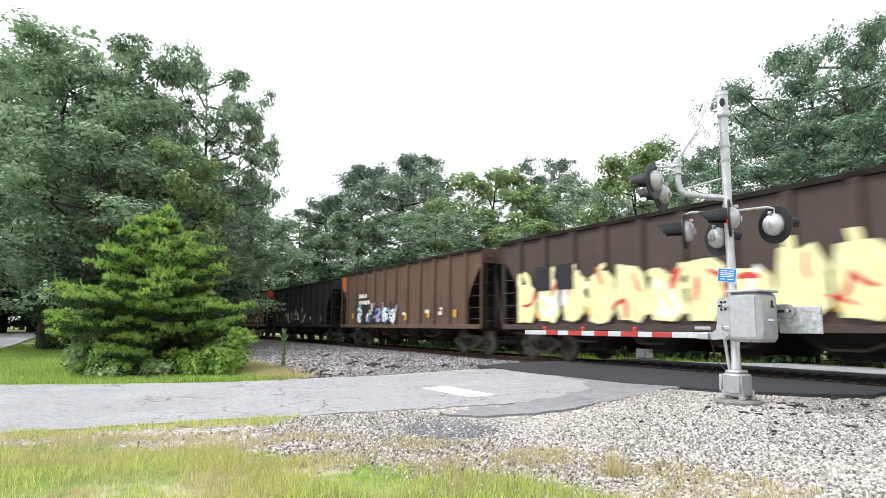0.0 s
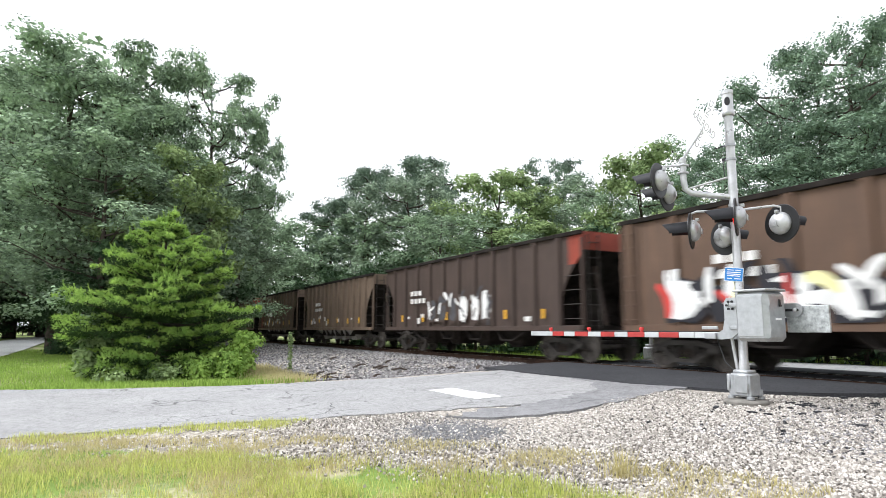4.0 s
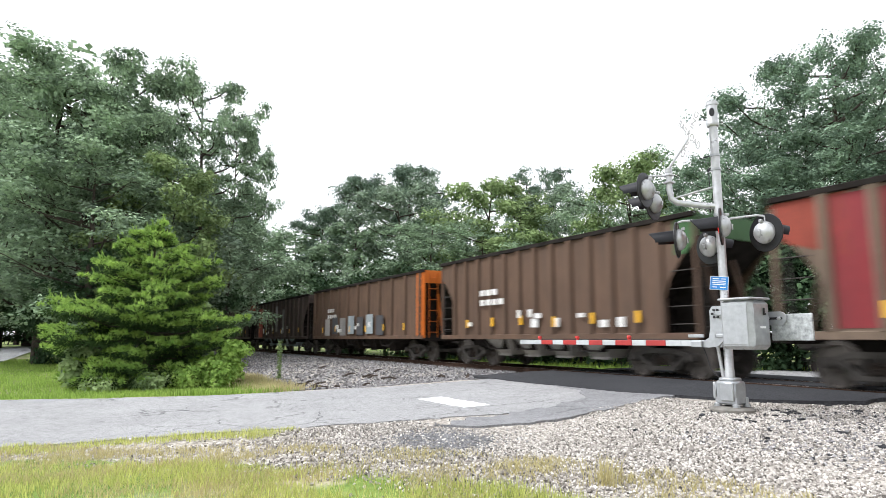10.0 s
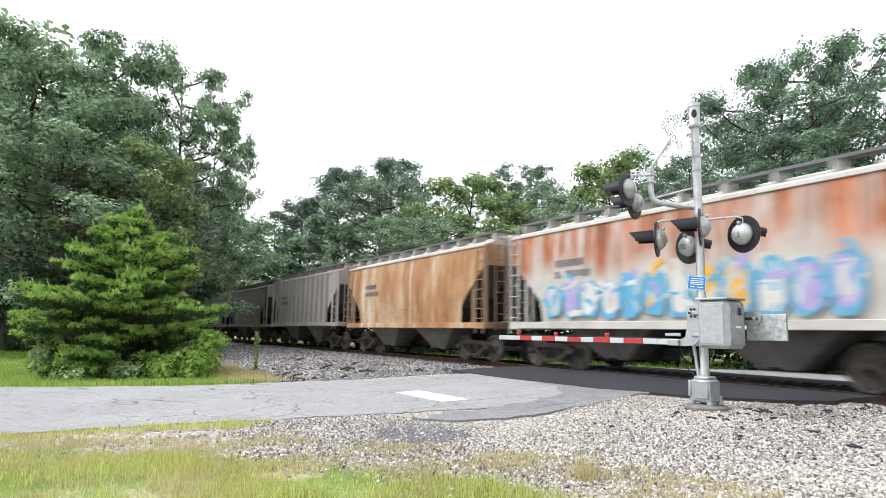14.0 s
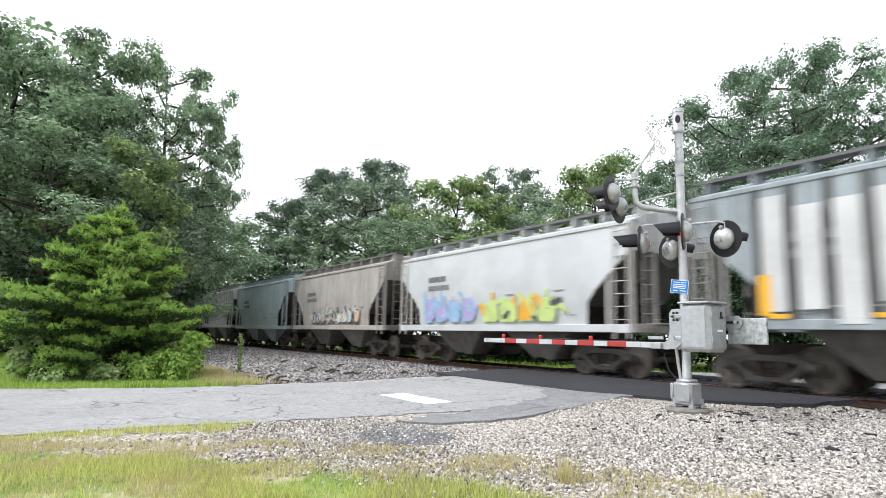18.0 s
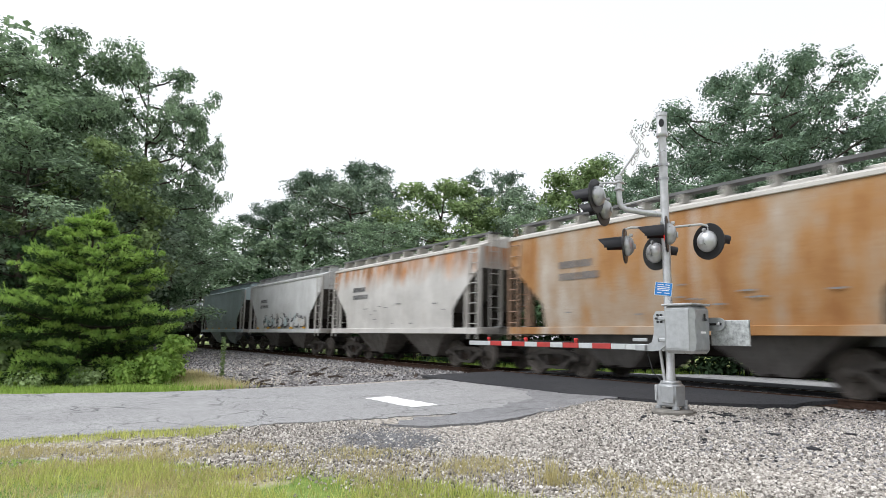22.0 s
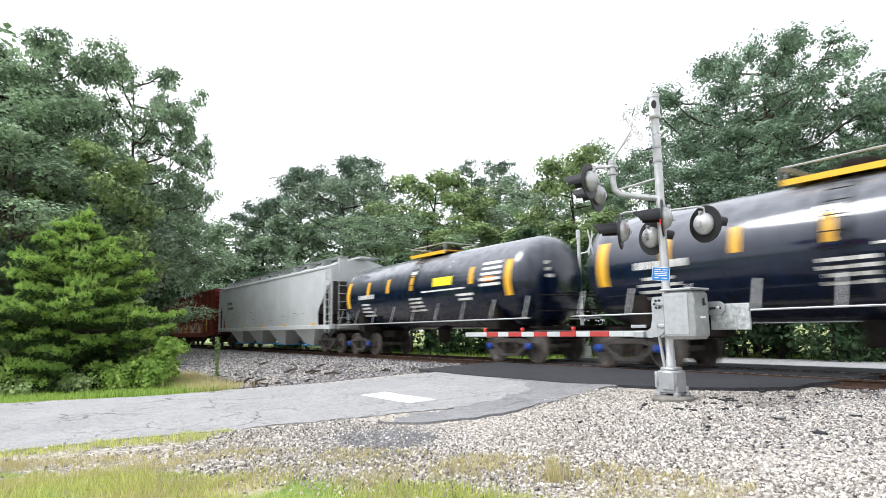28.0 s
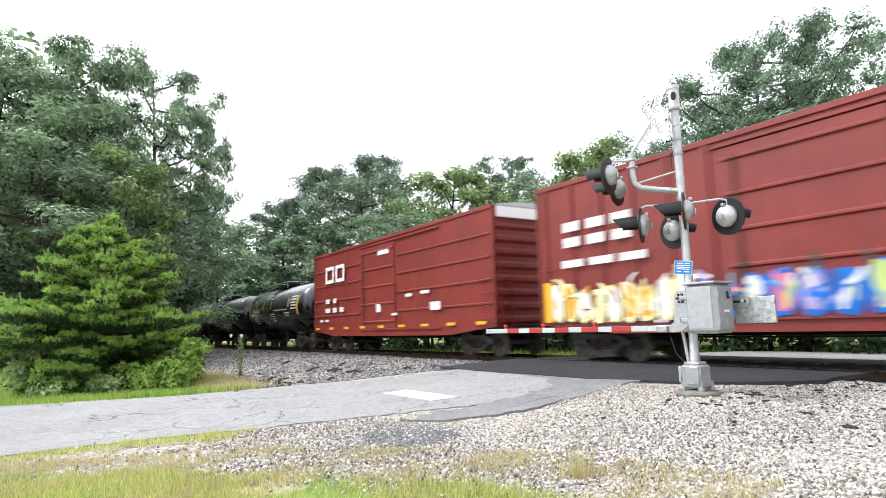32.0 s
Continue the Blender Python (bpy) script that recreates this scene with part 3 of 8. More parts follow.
for i in range(40):
    y = 16.3 + i * 0.2
    rows.append((y, ROAD_W + rag(y, 9), line(y, (16.3, -5.5), (19, -2.0), (20.5, 10), (22, 30), (24.2, 60)) + rag(y, 3), road_z(y)))
sheet("road_beyond", "pale asphalt road on the wooded side of the track", rows, M_ROAD, "road")
v, f = [], []
for i in range(60):
    x = -16.5 - i * 2.2
    yc = lane_y(x)
    w = line(x, (-150, 1.9), (-30, 2.2), (-16.5, 3.4))
    for k in range(5):
        v.append((x, yc - w + 2 * w * k / 4, ground_z(x, yc) + line(x, (-30, 0.05), (-16.5, 0.07))))
for i in range(59):
    f += [(i * 5 + k, i * 5 + k + 1, i * 5 + k + 6, i * 5 + k + 5) for k in range(4)]
tagged(new("side_lane", tri_mesh("side_lane", v, f, M_LANE)), "pale asphalt lane running off along the woods", "road", kind="structure")

stop = Geo()
pts = []
for i in range(15):
    pts.append((-10.85 + 1.75 * i / 14, 5.62 + 0.03 * rng.uniform(-1, 1)))
for i in range(15):
    pts.append((-9.1 - 1.75 * i / 14, 6.16 + 0.03 * rng.uniform(-1, 1)))
stop.add([(x, y, road_z(y) + 0.006) for x, y in pts], [tuple(range(len(pts)))])
tagged(new("stop_line", stop.mesh("stop_line", M_WHITE_LINE)), "worn white stop line painted on the road", "road marking", kind="structure")

# track: two rails on timber ties
RAIL = [(-0.068, -0.17), (0.068, -0.17), (0.068, -0.155), (0.012, -0.13), (0.012, -0.045), (0.036, -0.035), (0.036, -0.006), (0.028, 0.0), (-0.028, 0.0), (-0.036, -0.006), (-0.036, -0.035), (-0.012, -0.045), (-0.012, -0.13), (-0.068, -0.155)]
track = thing("railway_track", "single railway track on timber ties in grey ballast", "railway track", kind="structure")
for side in (-0.755, 0.755):
    for a, b in ((-190, -60), (-60, -14.7), (-14.7, -5.2), (-5.2, 60)):
        g = Geo()
        g.prism([(TRACK_Y + side + p, q) for p, q in RAIL], "x", a, b - 0.006)
        ob = part("rail", g, [M_RAIL, M_RAIL_TOP], track, "rusty steel rail with a polished head")
        for p in ob.data.polygons:
            if p.normal.z > 0.9 and p.center.z > -0.01:
                p.material_index = 1
tie_mesh = Geo().box(0, 0, 0, 0.22, 2.6, 0.17, 0.012).mesh("tie", M_TIE)
for i in range(230):
    x = -100 + i * 0.52
    if not -14.9 < x < -5.0:
        o = part("tie", tie_mesh, None, track, at=(x + rng.uniform(-0.02, 0.02), TRACK_Y + rng.uniform(-0.04, 0.04), -0.257))
        o.rotation_euler = (0, 0, rng.uniform(-0.015, 0.015))


# ---- loose stones and grass ----
def stones(name, label, n, where, size, mat, seed):
    """Angular stones, each a crumpled block of its own."""
    r = np.random.RandomState(seed)
    cube = np.array([(a, b, c) for a in (-1, 1) for b in (-1, 1) for c in (-1, 1)], np.float32)
    quad = np.array([(0, 1, 3, 2), (4, 6, 7, 5), (0, 4, 5, 1), (2, 3, 7, 6), (0, 2, 6, 4), (1, 5, 7, 3)])
    pos = []
    while len(pos) < n:
        p = where(r)
        if p is not None:
            pos.append(p)
    pos = np.array(pos, np.float32)
    s = size * r.uniform(0.55, 1.25, (n, 1, 1)) * r.uniform(0.55, 1.0, (n, 1, 3))
    v = cube[None] * r.uniform(0.55, 1.0, (n, 8, 3)) * s
    q = r.normal(size=(n, 4))
    q /= np.linalg.norm(q, axis=1, keepdims=True)
    w, x, y, z = q.T
    rot = np.stack([1 - 2 * (y * y + z * z), 2 * (x * y - w * z), 2 * (x * z + w * y), 2 * (x * y + w * z), 1 - 2 * (x * x + z * z), 2 * (y * z - w * x), 2 * (x * z - w * y), 2 * (y * z + w * x), 1 - 2 * (x * x + y * y)], 1).reshape(n, 3, 3)
    v = np.einsum("nij,nkj->nki", rot, v) + pos[:, None]
    f = quad[None] + 8 * np.arange(n)[:, None, None]
    return tagged(new(name, tri_mesh(name, v.reshape(-1, 3), f.reshape(-1, 4), mat)), label, "gravel", kind="stuff")


def near_stone(r):
    x, y = r.uniform(-9.6, 1.5), r.uniform(-1.0, 11.9)
    if x > 0.45 - 0.33 * y:
        return None
    e = grass_edge(x)
    if y < e - 0.1 + r.normal() * 0.3 or (y < e + 1.5 and r.rand() < 0.5):
        return None
    if x < road_east(y) + 0.12 + 0.25 * r.rand() ** 2:
        return None
    if x < road_east(y) + 0.8 and y < 2.4 and r.rand() < 0.72 or r.rand() < 0.88 * smooth(-6.4, -7.4, x) * smooth(3.0, 1.7, y):
        return None
    if y > 9.2 and x < line(y, (9.2, -7.7), (9.6, -6.7), (10.2, -5.6), (10.8, -5.05), (12.6, -4.9)):
        return None
    if math.hypot((x + 6.95) / 0.8, (y - 3.95) / 0.62) < 0.8 + 0.3 * r.rand() and r.rand() < 0.8:
        return None
    if math.hypot(x + 6.2, y - 8.75) < 0.4 or (4.3 < y < 9.5 and x < patch_east(y) + 0.1 * r.normal()):
        return None
    return x, y, ground_z(x, y) + 0.005 + 0.012 * r.rand()


def far_stone(r):
    x, y = -14.7 - 45 * r.rand() ** 1.6, r.uniform(4.3, 12.2)
    if y < line(x, (-60, 6.8), (-22, 5.2), (-17, 4.6), (-14.8, 4.3)) + r.normal() * 0.35:
        return None
    return x, y, ground_z(x, y) + 0.01


def bed_stone(r):
    x, y = r.uniform(-45, 3), r.uniform(11.6, 15.6)
    if -14.9 < x < -5.0:
        return None
    return x, y, ground_z(x, y) + 0.02


stones("gravel", "pale grey and white crushed stone around the signal", 58000, near_stone, 0.0165, M_ROCK, 3)
def crumb(r):
    x, y = -6.9 + 0.75 * r.normal() * 0.6, 3.9 + 0.75 * r.normal() * 0.6
    if x < road_east(y) + 0.05:
        return None
    return x, y, ground_z(x, y) + 0.01


stones("asphalt_crumbs", "crumbled dark asphalt on the gravel beside the road", 2600, crumb, 0.017, M_PATCH, 6)
def dark_crumb(r):
    x, y = -6.8 + 7.2 * r.rand(), 11.6 - 5.5 * r.rand() ** 1.8
    if y > 9.2 and x < line(y, (9.2, -6.2), (9.6, -5.7), (10.2, -5.2), (10.8, -4.95), (12.6, -4.8)) or r.rand() < 0.5 * smooth(10.6, 9.3, y):
        return None
    return x, y, ground_z(x, y) + 0.015


stones("tar_crumbs", "black asphalt crumbs scattered in the gravel by the track", 620, dark_crumb, 0.026, M_TAR, 8)
def spill(r):
    x, y = -5.4 + 6.4 * r.rand() ** 0.8, 11.7 - 5.6 * r.rand() ** 1.3
    if x > 0.45 - 0.33 * (y - 9) or y > 10.2 and x < -4.8:
        return None
    return x, y, ground_z(x, y) + 0.016


stones("ballast_spill", "dark grey ballast mixed into the pale gravel by the track", 7000, spill, 0.019, M_ROCK_GREY, 9)
stones("ballast_shoulder", "grey railway ballast spread beside the track", 14000, far_stone, 0.042, M_ROCK_GREY, 4)
stones("track_ballast", "grey ballast between the timber ties", 7000, bed_stone, 0.04, M_ROCK_GREY, 5)


def grass(name, label, n, where, height, mat, seed, width=0.006, lean=0.5):
    r = np.random.RandomState(seed)
    pos = []
    while len(pos) < n:
        p = where(r)
        if p is not None:
            pos.append(p)
    pos = np.array(pos, np.float32)
    h = height * r.uniform(0.4, 1.2, n) * pos[:, 3]
    a, b = r.uniform(0, 6.28, n), r.uniform(0, 6.28, n)
    bend = h * r.uniform(0.1, lean, n)
    wv = np.stack([np.cos(a), np.sin(a), 0 * a], 1) * (width * r.uniform(0.6, 1.4, n))[:, None]
    bv = np.stack([np.cos(b), np.sin(b), 0 * b], 1) * bend[:, None]
    base = pos[:, :3]
    up = np.array([0, 0, 1.0])
    mid = base + bv * 0.35 + up * (h * 0.55)[:, None]
    tip = base + bv + up * h[:, None]
    v = np.stack([base - wv, base + wv, mid + wv * 0.8, mid - wv * 0.8, tip], 1)
    f3 = np.array([(0, 1, 2), (0, 2, 3), (3, 2, 4)])
    f = f3[None] + 5 * np.arange(n)[:, None, None]
    return tagged(new(name, tri_mesh(name, v.reshape(-1, 3), f.reshape(-1, 3), mat)), label, "grass", kind="stuff")


def patchy(x, y, s):
    return noise.noise((x * s, y * s, 4.2)) + 0.5 * noise.noise((x * s * 3, y * s * 3, 1.2))


def near_grass(r):
    x, y = r.uniform(-9.6, 0.5), r.uniform(-4.5, 4.0)
    if r.rand() < max(smooth(-3.5, 0.3, x), smooth(-2.4, -4.4, y)):
        return None
    edge = grass_edge(x)
    strip = x < road_east(y) + 0.6 + 0.35 * patchy(x, y, 1.5) and y < 2.6
    if x < road_east(y) + 0.08:
        return None
    if y > edge + 0.45 * patchy(x, y, 1.3) + 0.15 * r.normal() and not (strip and patchy(x, y, 0.8) > -0.1):
        return None
    if r.rand() < 0.85 * smooth(-0.05, 0.4, patchy(x, y, 0.9)):
        return None
    return x, y, ground_z(x, y) - 0.005, (0.8 if strip else 1.0) * (0.8 + 0.5 * patchy(y, x, 1.4))


def lawn(r):
    x, y = -14.2 - 36 * r.rand() ** 1.9, r.uniform(-9, 5.4)
    if y > line(x, (-50, 6.0), (-28, 4.6), (-20, 4.6), (-16, 4.2), (-14.4, 3.6)) + 0.4 * r.normal():
        return None
    if x > road_west(y) - 0.1 + 0.08 * r.normal():
        return None
    if abs(y - lane_y(x)) < line(x, (-30, 2.2), (-16.5, 3.4)):
        return None
    return x, y, ground_z(x, y) - 0.01, 0.8 + 0.5 * patchy(x, y, 0.7)


def dry_edge(r):
    x, y = r.uniform(-24, -14.6), r.uniform(3.0, 5.6)
    if abs(y - line(x, (-24, 5.0), (-18, 4.5), (-14.6, 4.0))) > 0.45 * abs(r.normal()):
        return None
    return x, y, ground_z(x, y), 1.0


def tufts(r):
    for cx, cy, s in ((-4.15, 4.05, 0.13), (-4.6, 3.7, 0.45), (-8.9, 0.3, 0.5), (-8.3, 1.6, 0.5), (-7.8, 2.3, 0.35)):
        if r.rand() < 0.25:
            x, y = cx + s * r.normal() * 0.6, cy + s * r.normal() * 0.6
            if x < road_east(y) + 0.1:
                return None
            return x, y, ground_z(x, y), 1.5 if s < 0.2 else 0.4
    return None


def far_verge(r):
    x, y = r.uniform(-40, 12), r.uniform(17.0, 31)
    if x > ROAD_W - 0.5 and y < line(x, (-8, 25.0), (12, 22.0)):
        return None
    return x, y, ground_z(x, y), 1.0


grass("near_grass", "bright green tufted grass thinning out into gravel", 62000, near_grass, 0.125, M_GRASS, 11, 0.0035)
def straw(r):
    x, y = r.uniform(-9.4, -2.8), r.uniform(-2.5, 5.2)
    e = grass_edge(x)
    if x < road_east(y) + 0.1 or not e - 4.0 < y < e + 1.5 or patchy(x * 1.3, y, 1.3) < 0.02 + 0.25 * r.normal():
        return None
    return x, y, ground_z(x, y), 1.0


grass("straw_grass", "short straw-yellow grass where lawn gives way to gravel", 22000, straw, 0.085, M_GRASS_DRY, 16, 0.004, 1.2)
grass("lawn", "mown bright green lawn along the road", 56000, lawn, 0.16, M_LAWN, 12, 0.009)
grass("dry_grass", "straw-coloured dry grass along the ballast", 5000, dry_edge, 0.22, M_GRASS_DRY, 13, 0.006)
grass("grass_tuft", "yellowing grass tufts in the gravel", 480, tufts, 0.16, M_GRASS_DRY, 14, 0.0035)
grass("far_verge", "grass verge on the wooded side of the track", 14000, far_verge, 0.24, M_LAWN, 15, 0.018)


# ---- trees ----
def leaves(centres, radii, n, size, seed, flat=0.75, shell=0.3, aspect=0.6, up=0.45, loose=0.38):
    """Leaf blades on sprays: each a folded pair of triangles, facing out and up from its spray."""
    r = np.random.RandomState(seed)
    c, rad = np.asarray(centres, np.float32), np.asarray(radii, np.float32)
    w = rad ** 2
    pick = r.choice(len(c), n, p=w / w.sum())
    d = r.normal(size=(n, 3))
    d /= np.linalg.norm(d, axis=1, keepdims=True)
    low = (d[:, 2] < -0.2) & (r.rand(n) < 0.55)
    d[low, 2] *= -0.7
    dist = shell + (1.12 - shell) * r.rand(n) ** 0.6
    lump = 1 + 0.3 * np.sin(5 * d[:, 0] + pick) * np.cos(4 * d[:, 1] - 2 * pick)
    pos = c[pick] + d * (rad[pick] * dist * lump)[:, None] * np.array([1, 1, flat])
    nrm = d * 0.8 + r.normal(size=(n, 3)) * loose + np.array([0, 0, up])
    nrm /= np.linalg.norm(nrm, axis=1, keepdims=True)
    t = np.cross(nrm, r.normal(size=(n, 3)))
    t /= np.linalg.norm(t, axis=1, keepdims=True)
    b = np.cross(nrm, t)
    s = size * r.uniform(0.55, 1.3, n)[:, None]
    v = np.stack([pos - t * s, pos + b * s * aspect + nrm * s * 0.15, pos + t * s, pos - b * s * aspect + nrm * s * 0.15], 1).reshape(-1, 3)
    k = 4 * np.arange(n)[:, None, None]
    f = (np.array([(0, 1, 2), (0, 2, 3)])[None] + k).reshape(-1, 3)
    return v, f


def broad_tree(name, label, seed, height, width, base, mat, n=7000, leaf=0.22, limbs=15, lean=0.0, spray=0.85, boughs=4):
    """A broadleaf tree: forked trunk, tapered limbs that fork into boughs, each bough ending in layered leaf sprays."""
    r = random.Random(seed)
    root = thing(name, label, "tree")
    g = Geo()
    top = Vector((lean, r.uniform(-0.3, 0.3), height * 0.93))
    trunk = [Vector((0, 0, -0.3)), Vector((0.1 * r.uniform(-1, 1), 0, height * 0.28)), Vector((lean * 0.5 + 0.3 * r.uniform(-1, 1), 0.25 * r.uniform(-1, 1), height * 0.6)), top]
    tr = height * 0.0115
    g.tube(trunk, [tr * 1.5, tr, tr * 0.6, tr * 0.12], 8)
    cs, rs = [tuple(top)], [spray]
    cuts = [0.0, 0.28, 0.6, 0.93]
    for i in range(limbs):
        u = base + (0.92 - base) * (i + r.random()) / limbs
        k = 0 if u < 0.28 else 1 if u < 0.6 else 2
        p = trunk[k].lerp(trunk[k + 1], (u - cuts[k]) / (cuts[k + 1] - cuts[k]))
        ang = i * 2.4 + r.uniform(-0.5, 0.5)
        prof = math.sin(math.pi * (0.16 + 0.78 * ((u - base) / (0.92 - base)) ** 0.85))
        reach = width / 2 * (0.25 + 0.75 * prof) * r.uniform(0.72, 1.08)
        q = p + Vector((math.cos(ang) * reach, math.sin(ang) * reach, reach * r.uniform(0.2, 0.6)))
        q.z = min(q.z, height * 0.96)
        m = p.lerp(q, 0.5) + Vector((0, 0, -0.1 * reach))
        g.tube([p, m, q], [tr * 0.42, tr * 0.25, tr * 0.06], 5)
        for j in range(boughs):
            o = m.lerp(q, r.uniform(0.1, 1.0))
            e = o + Vector((math.cos(ang + r.uniform(-1.3, 1.3)), math.sin(ang + r.uniform(-1.3, 1.3)), r.uniform(-0.2, 0.8))) * (reach * r.uniform(0.22, 0.4))
            e.z = min(e.z, height * 0.985)
            g.tube([o, e], [tr * 0.16, tr * 0.04], 4)
            for h in range(4):
                c = o.lerp(e, (0.35, 0.8, 0.95, 1.05)[h]) + Vector((r.uniform(-1, 1), r.uniform(-1, 1), r.uniform(-0.6, 0.6))) * (spray * 0.85)
                c.z = min(c.z, height * 0.97)
                cs.append(tuple(c)), rs.append(spray * (0.5, 0.65, 0.8, 0.95)[h] * r.uniform(0.8, 1.1))
        cs.append(tuple(q)), rs.append(spray * r.uniform(0.6, 1.0))
    part("trunk", g, M_BARK, root, "grey-brown trunk and limbs")
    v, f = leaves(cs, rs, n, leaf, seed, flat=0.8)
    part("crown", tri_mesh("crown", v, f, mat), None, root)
    return root


def pine_tree(name, label, seed, height, width, base, mat, n=5200, tiers=10, needle=0.2, pad=0.9):
    """A tall pine: bare straight trunk, near-level limbs, flat ragged needle pads with sky between them."""
    r = random.Random(seed)
    root = thing(name, label, "tree")
    g = Geo()
    tr = height * 0.012
    bend = r.uniform(-0.5, 0.5)
    trunk = [Vector((0, 0, -0.3)), Vector((bend * 0.3, 0.1, height * 0.5)), Vector((bend, 0, height * 0.95))]
    g.tube(trunk, [tr * 1.4, tr, tr * 0.2], 8)
    cs, rs = [tuple(trunk[-1])], [pad * 0.8]
    for i in range(tiers * 2):
        u = base + (0.94 - base) * i / (tiers * 2 - 1)
        p = trunk[1].lerp(trunk[2], max(0, (u - 0.5) / 0.45)) if u > 0.5 else trunk[0].lerp(trunk[1], u / 0.5)
        ang = i * 2.4 + r.uniform(-0.4, 0.4)
        shape = math.sin(math.pi * (0.2 + 0.7 * (u - base) / (1 - base)))
        reach = width / 2 * (0.3 + 0.7 * shape) * r.choice((0.55, 0.8, 1.0, 1.2))
        q = p + Vector((math.cos(ang) * reach, math.sin(ang) * reach, reach * r.uniform(0.05, 0.5) * (1.15 - u)))
        q.z = min(q.z, height * 0.96)
        m = p.lerp(q, 0.55) + Vector((0, 0, -0.06 * reach))
        g.tube([p, m, q], [tr * 0.4, tr * 0.25, tr * 0.08], 5)
        for j in range(5):
            c = p.lerp(q, r.uniform(0.45, 1.05)) + Vector((r.uniform(-0.9, 0.9), r.uniform(-0.9, 0.9), r.uniform(-0.25, 0.6)))
            g.tube([m.lerp(q, r.random()), c], [tr * 0.1, tr * 0.04], 4)
            cs.append(tuple(c)), rs.append(pad * r.uniform(0.45, 1.1))
    part("trunk", g, M_BARK, root, "bare reddish-grey trunk and limbs")
    v, f = leaves(cs, rs, n, needle, seed, flat=0.85, shell=0.05, aspect=0.3, up=0.4, loose=0.6)
    part("crown", tri_mesh("crown", v, f, mat), None, root)
    return root


# prototypes stand at their own first place; the rest are copies, turned and scaled
PROTO = {
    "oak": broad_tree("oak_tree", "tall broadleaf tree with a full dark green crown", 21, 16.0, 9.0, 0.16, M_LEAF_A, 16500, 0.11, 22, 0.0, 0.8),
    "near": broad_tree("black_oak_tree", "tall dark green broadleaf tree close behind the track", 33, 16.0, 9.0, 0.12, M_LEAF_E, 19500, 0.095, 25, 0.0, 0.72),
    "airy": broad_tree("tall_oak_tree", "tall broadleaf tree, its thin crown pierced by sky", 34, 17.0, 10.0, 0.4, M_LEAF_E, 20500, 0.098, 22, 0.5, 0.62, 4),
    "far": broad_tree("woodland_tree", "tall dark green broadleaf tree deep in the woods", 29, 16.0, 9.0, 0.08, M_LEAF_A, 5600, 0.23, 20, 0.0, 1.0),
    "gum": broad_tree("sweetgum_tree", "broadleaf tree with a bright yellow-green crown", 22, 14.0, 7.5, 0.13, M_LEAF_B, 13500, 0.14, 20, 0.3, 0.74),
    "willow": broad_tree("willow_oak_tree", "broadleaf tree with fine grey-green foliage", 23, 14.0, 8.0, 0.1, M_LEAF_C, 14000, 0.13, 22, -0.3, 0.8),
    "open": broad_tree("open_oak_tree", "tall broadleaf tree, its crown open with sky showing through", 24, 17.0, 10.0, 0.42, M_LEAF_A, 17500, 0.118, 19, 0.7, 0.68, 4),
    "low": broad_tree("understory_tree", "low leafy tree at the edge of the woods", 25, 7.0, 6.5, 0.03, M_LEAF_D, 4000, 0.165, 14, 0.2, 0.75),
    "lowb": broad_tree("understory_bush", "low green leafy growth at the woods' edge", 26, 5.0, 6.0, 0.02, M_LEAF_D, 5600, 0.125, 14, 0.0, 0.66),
    "pine": pine_tree("pine_tree", "tall pine with a bare trunk and flat needle pads", 27, 19.0, 8.5, 0.5, M_PINE, 12000, 9, 0.21, 1.0),
    "spire": pine_tree("young_pine_tree", "slender dark pine with a pointed top", 28, 15.0, 4.6, 0.3, M_PINE, 7500, 11, 0.17, 0.6),
}
PROTO_SIZE = {"oak": (16.0, 9.0), "far": (16.0, 9.0), "gum": (14.0, 7.5), "willow": (14.0, 8.0), "open": (17.0, 10.0), "near": (16.0, 9.0), "airy": (17.0, 10.0), "low": (7.0, 6.5), "lowb": (5.0, 6.0), "pine": (19.0, 8.5), "spire": (15.0, 4.6)}
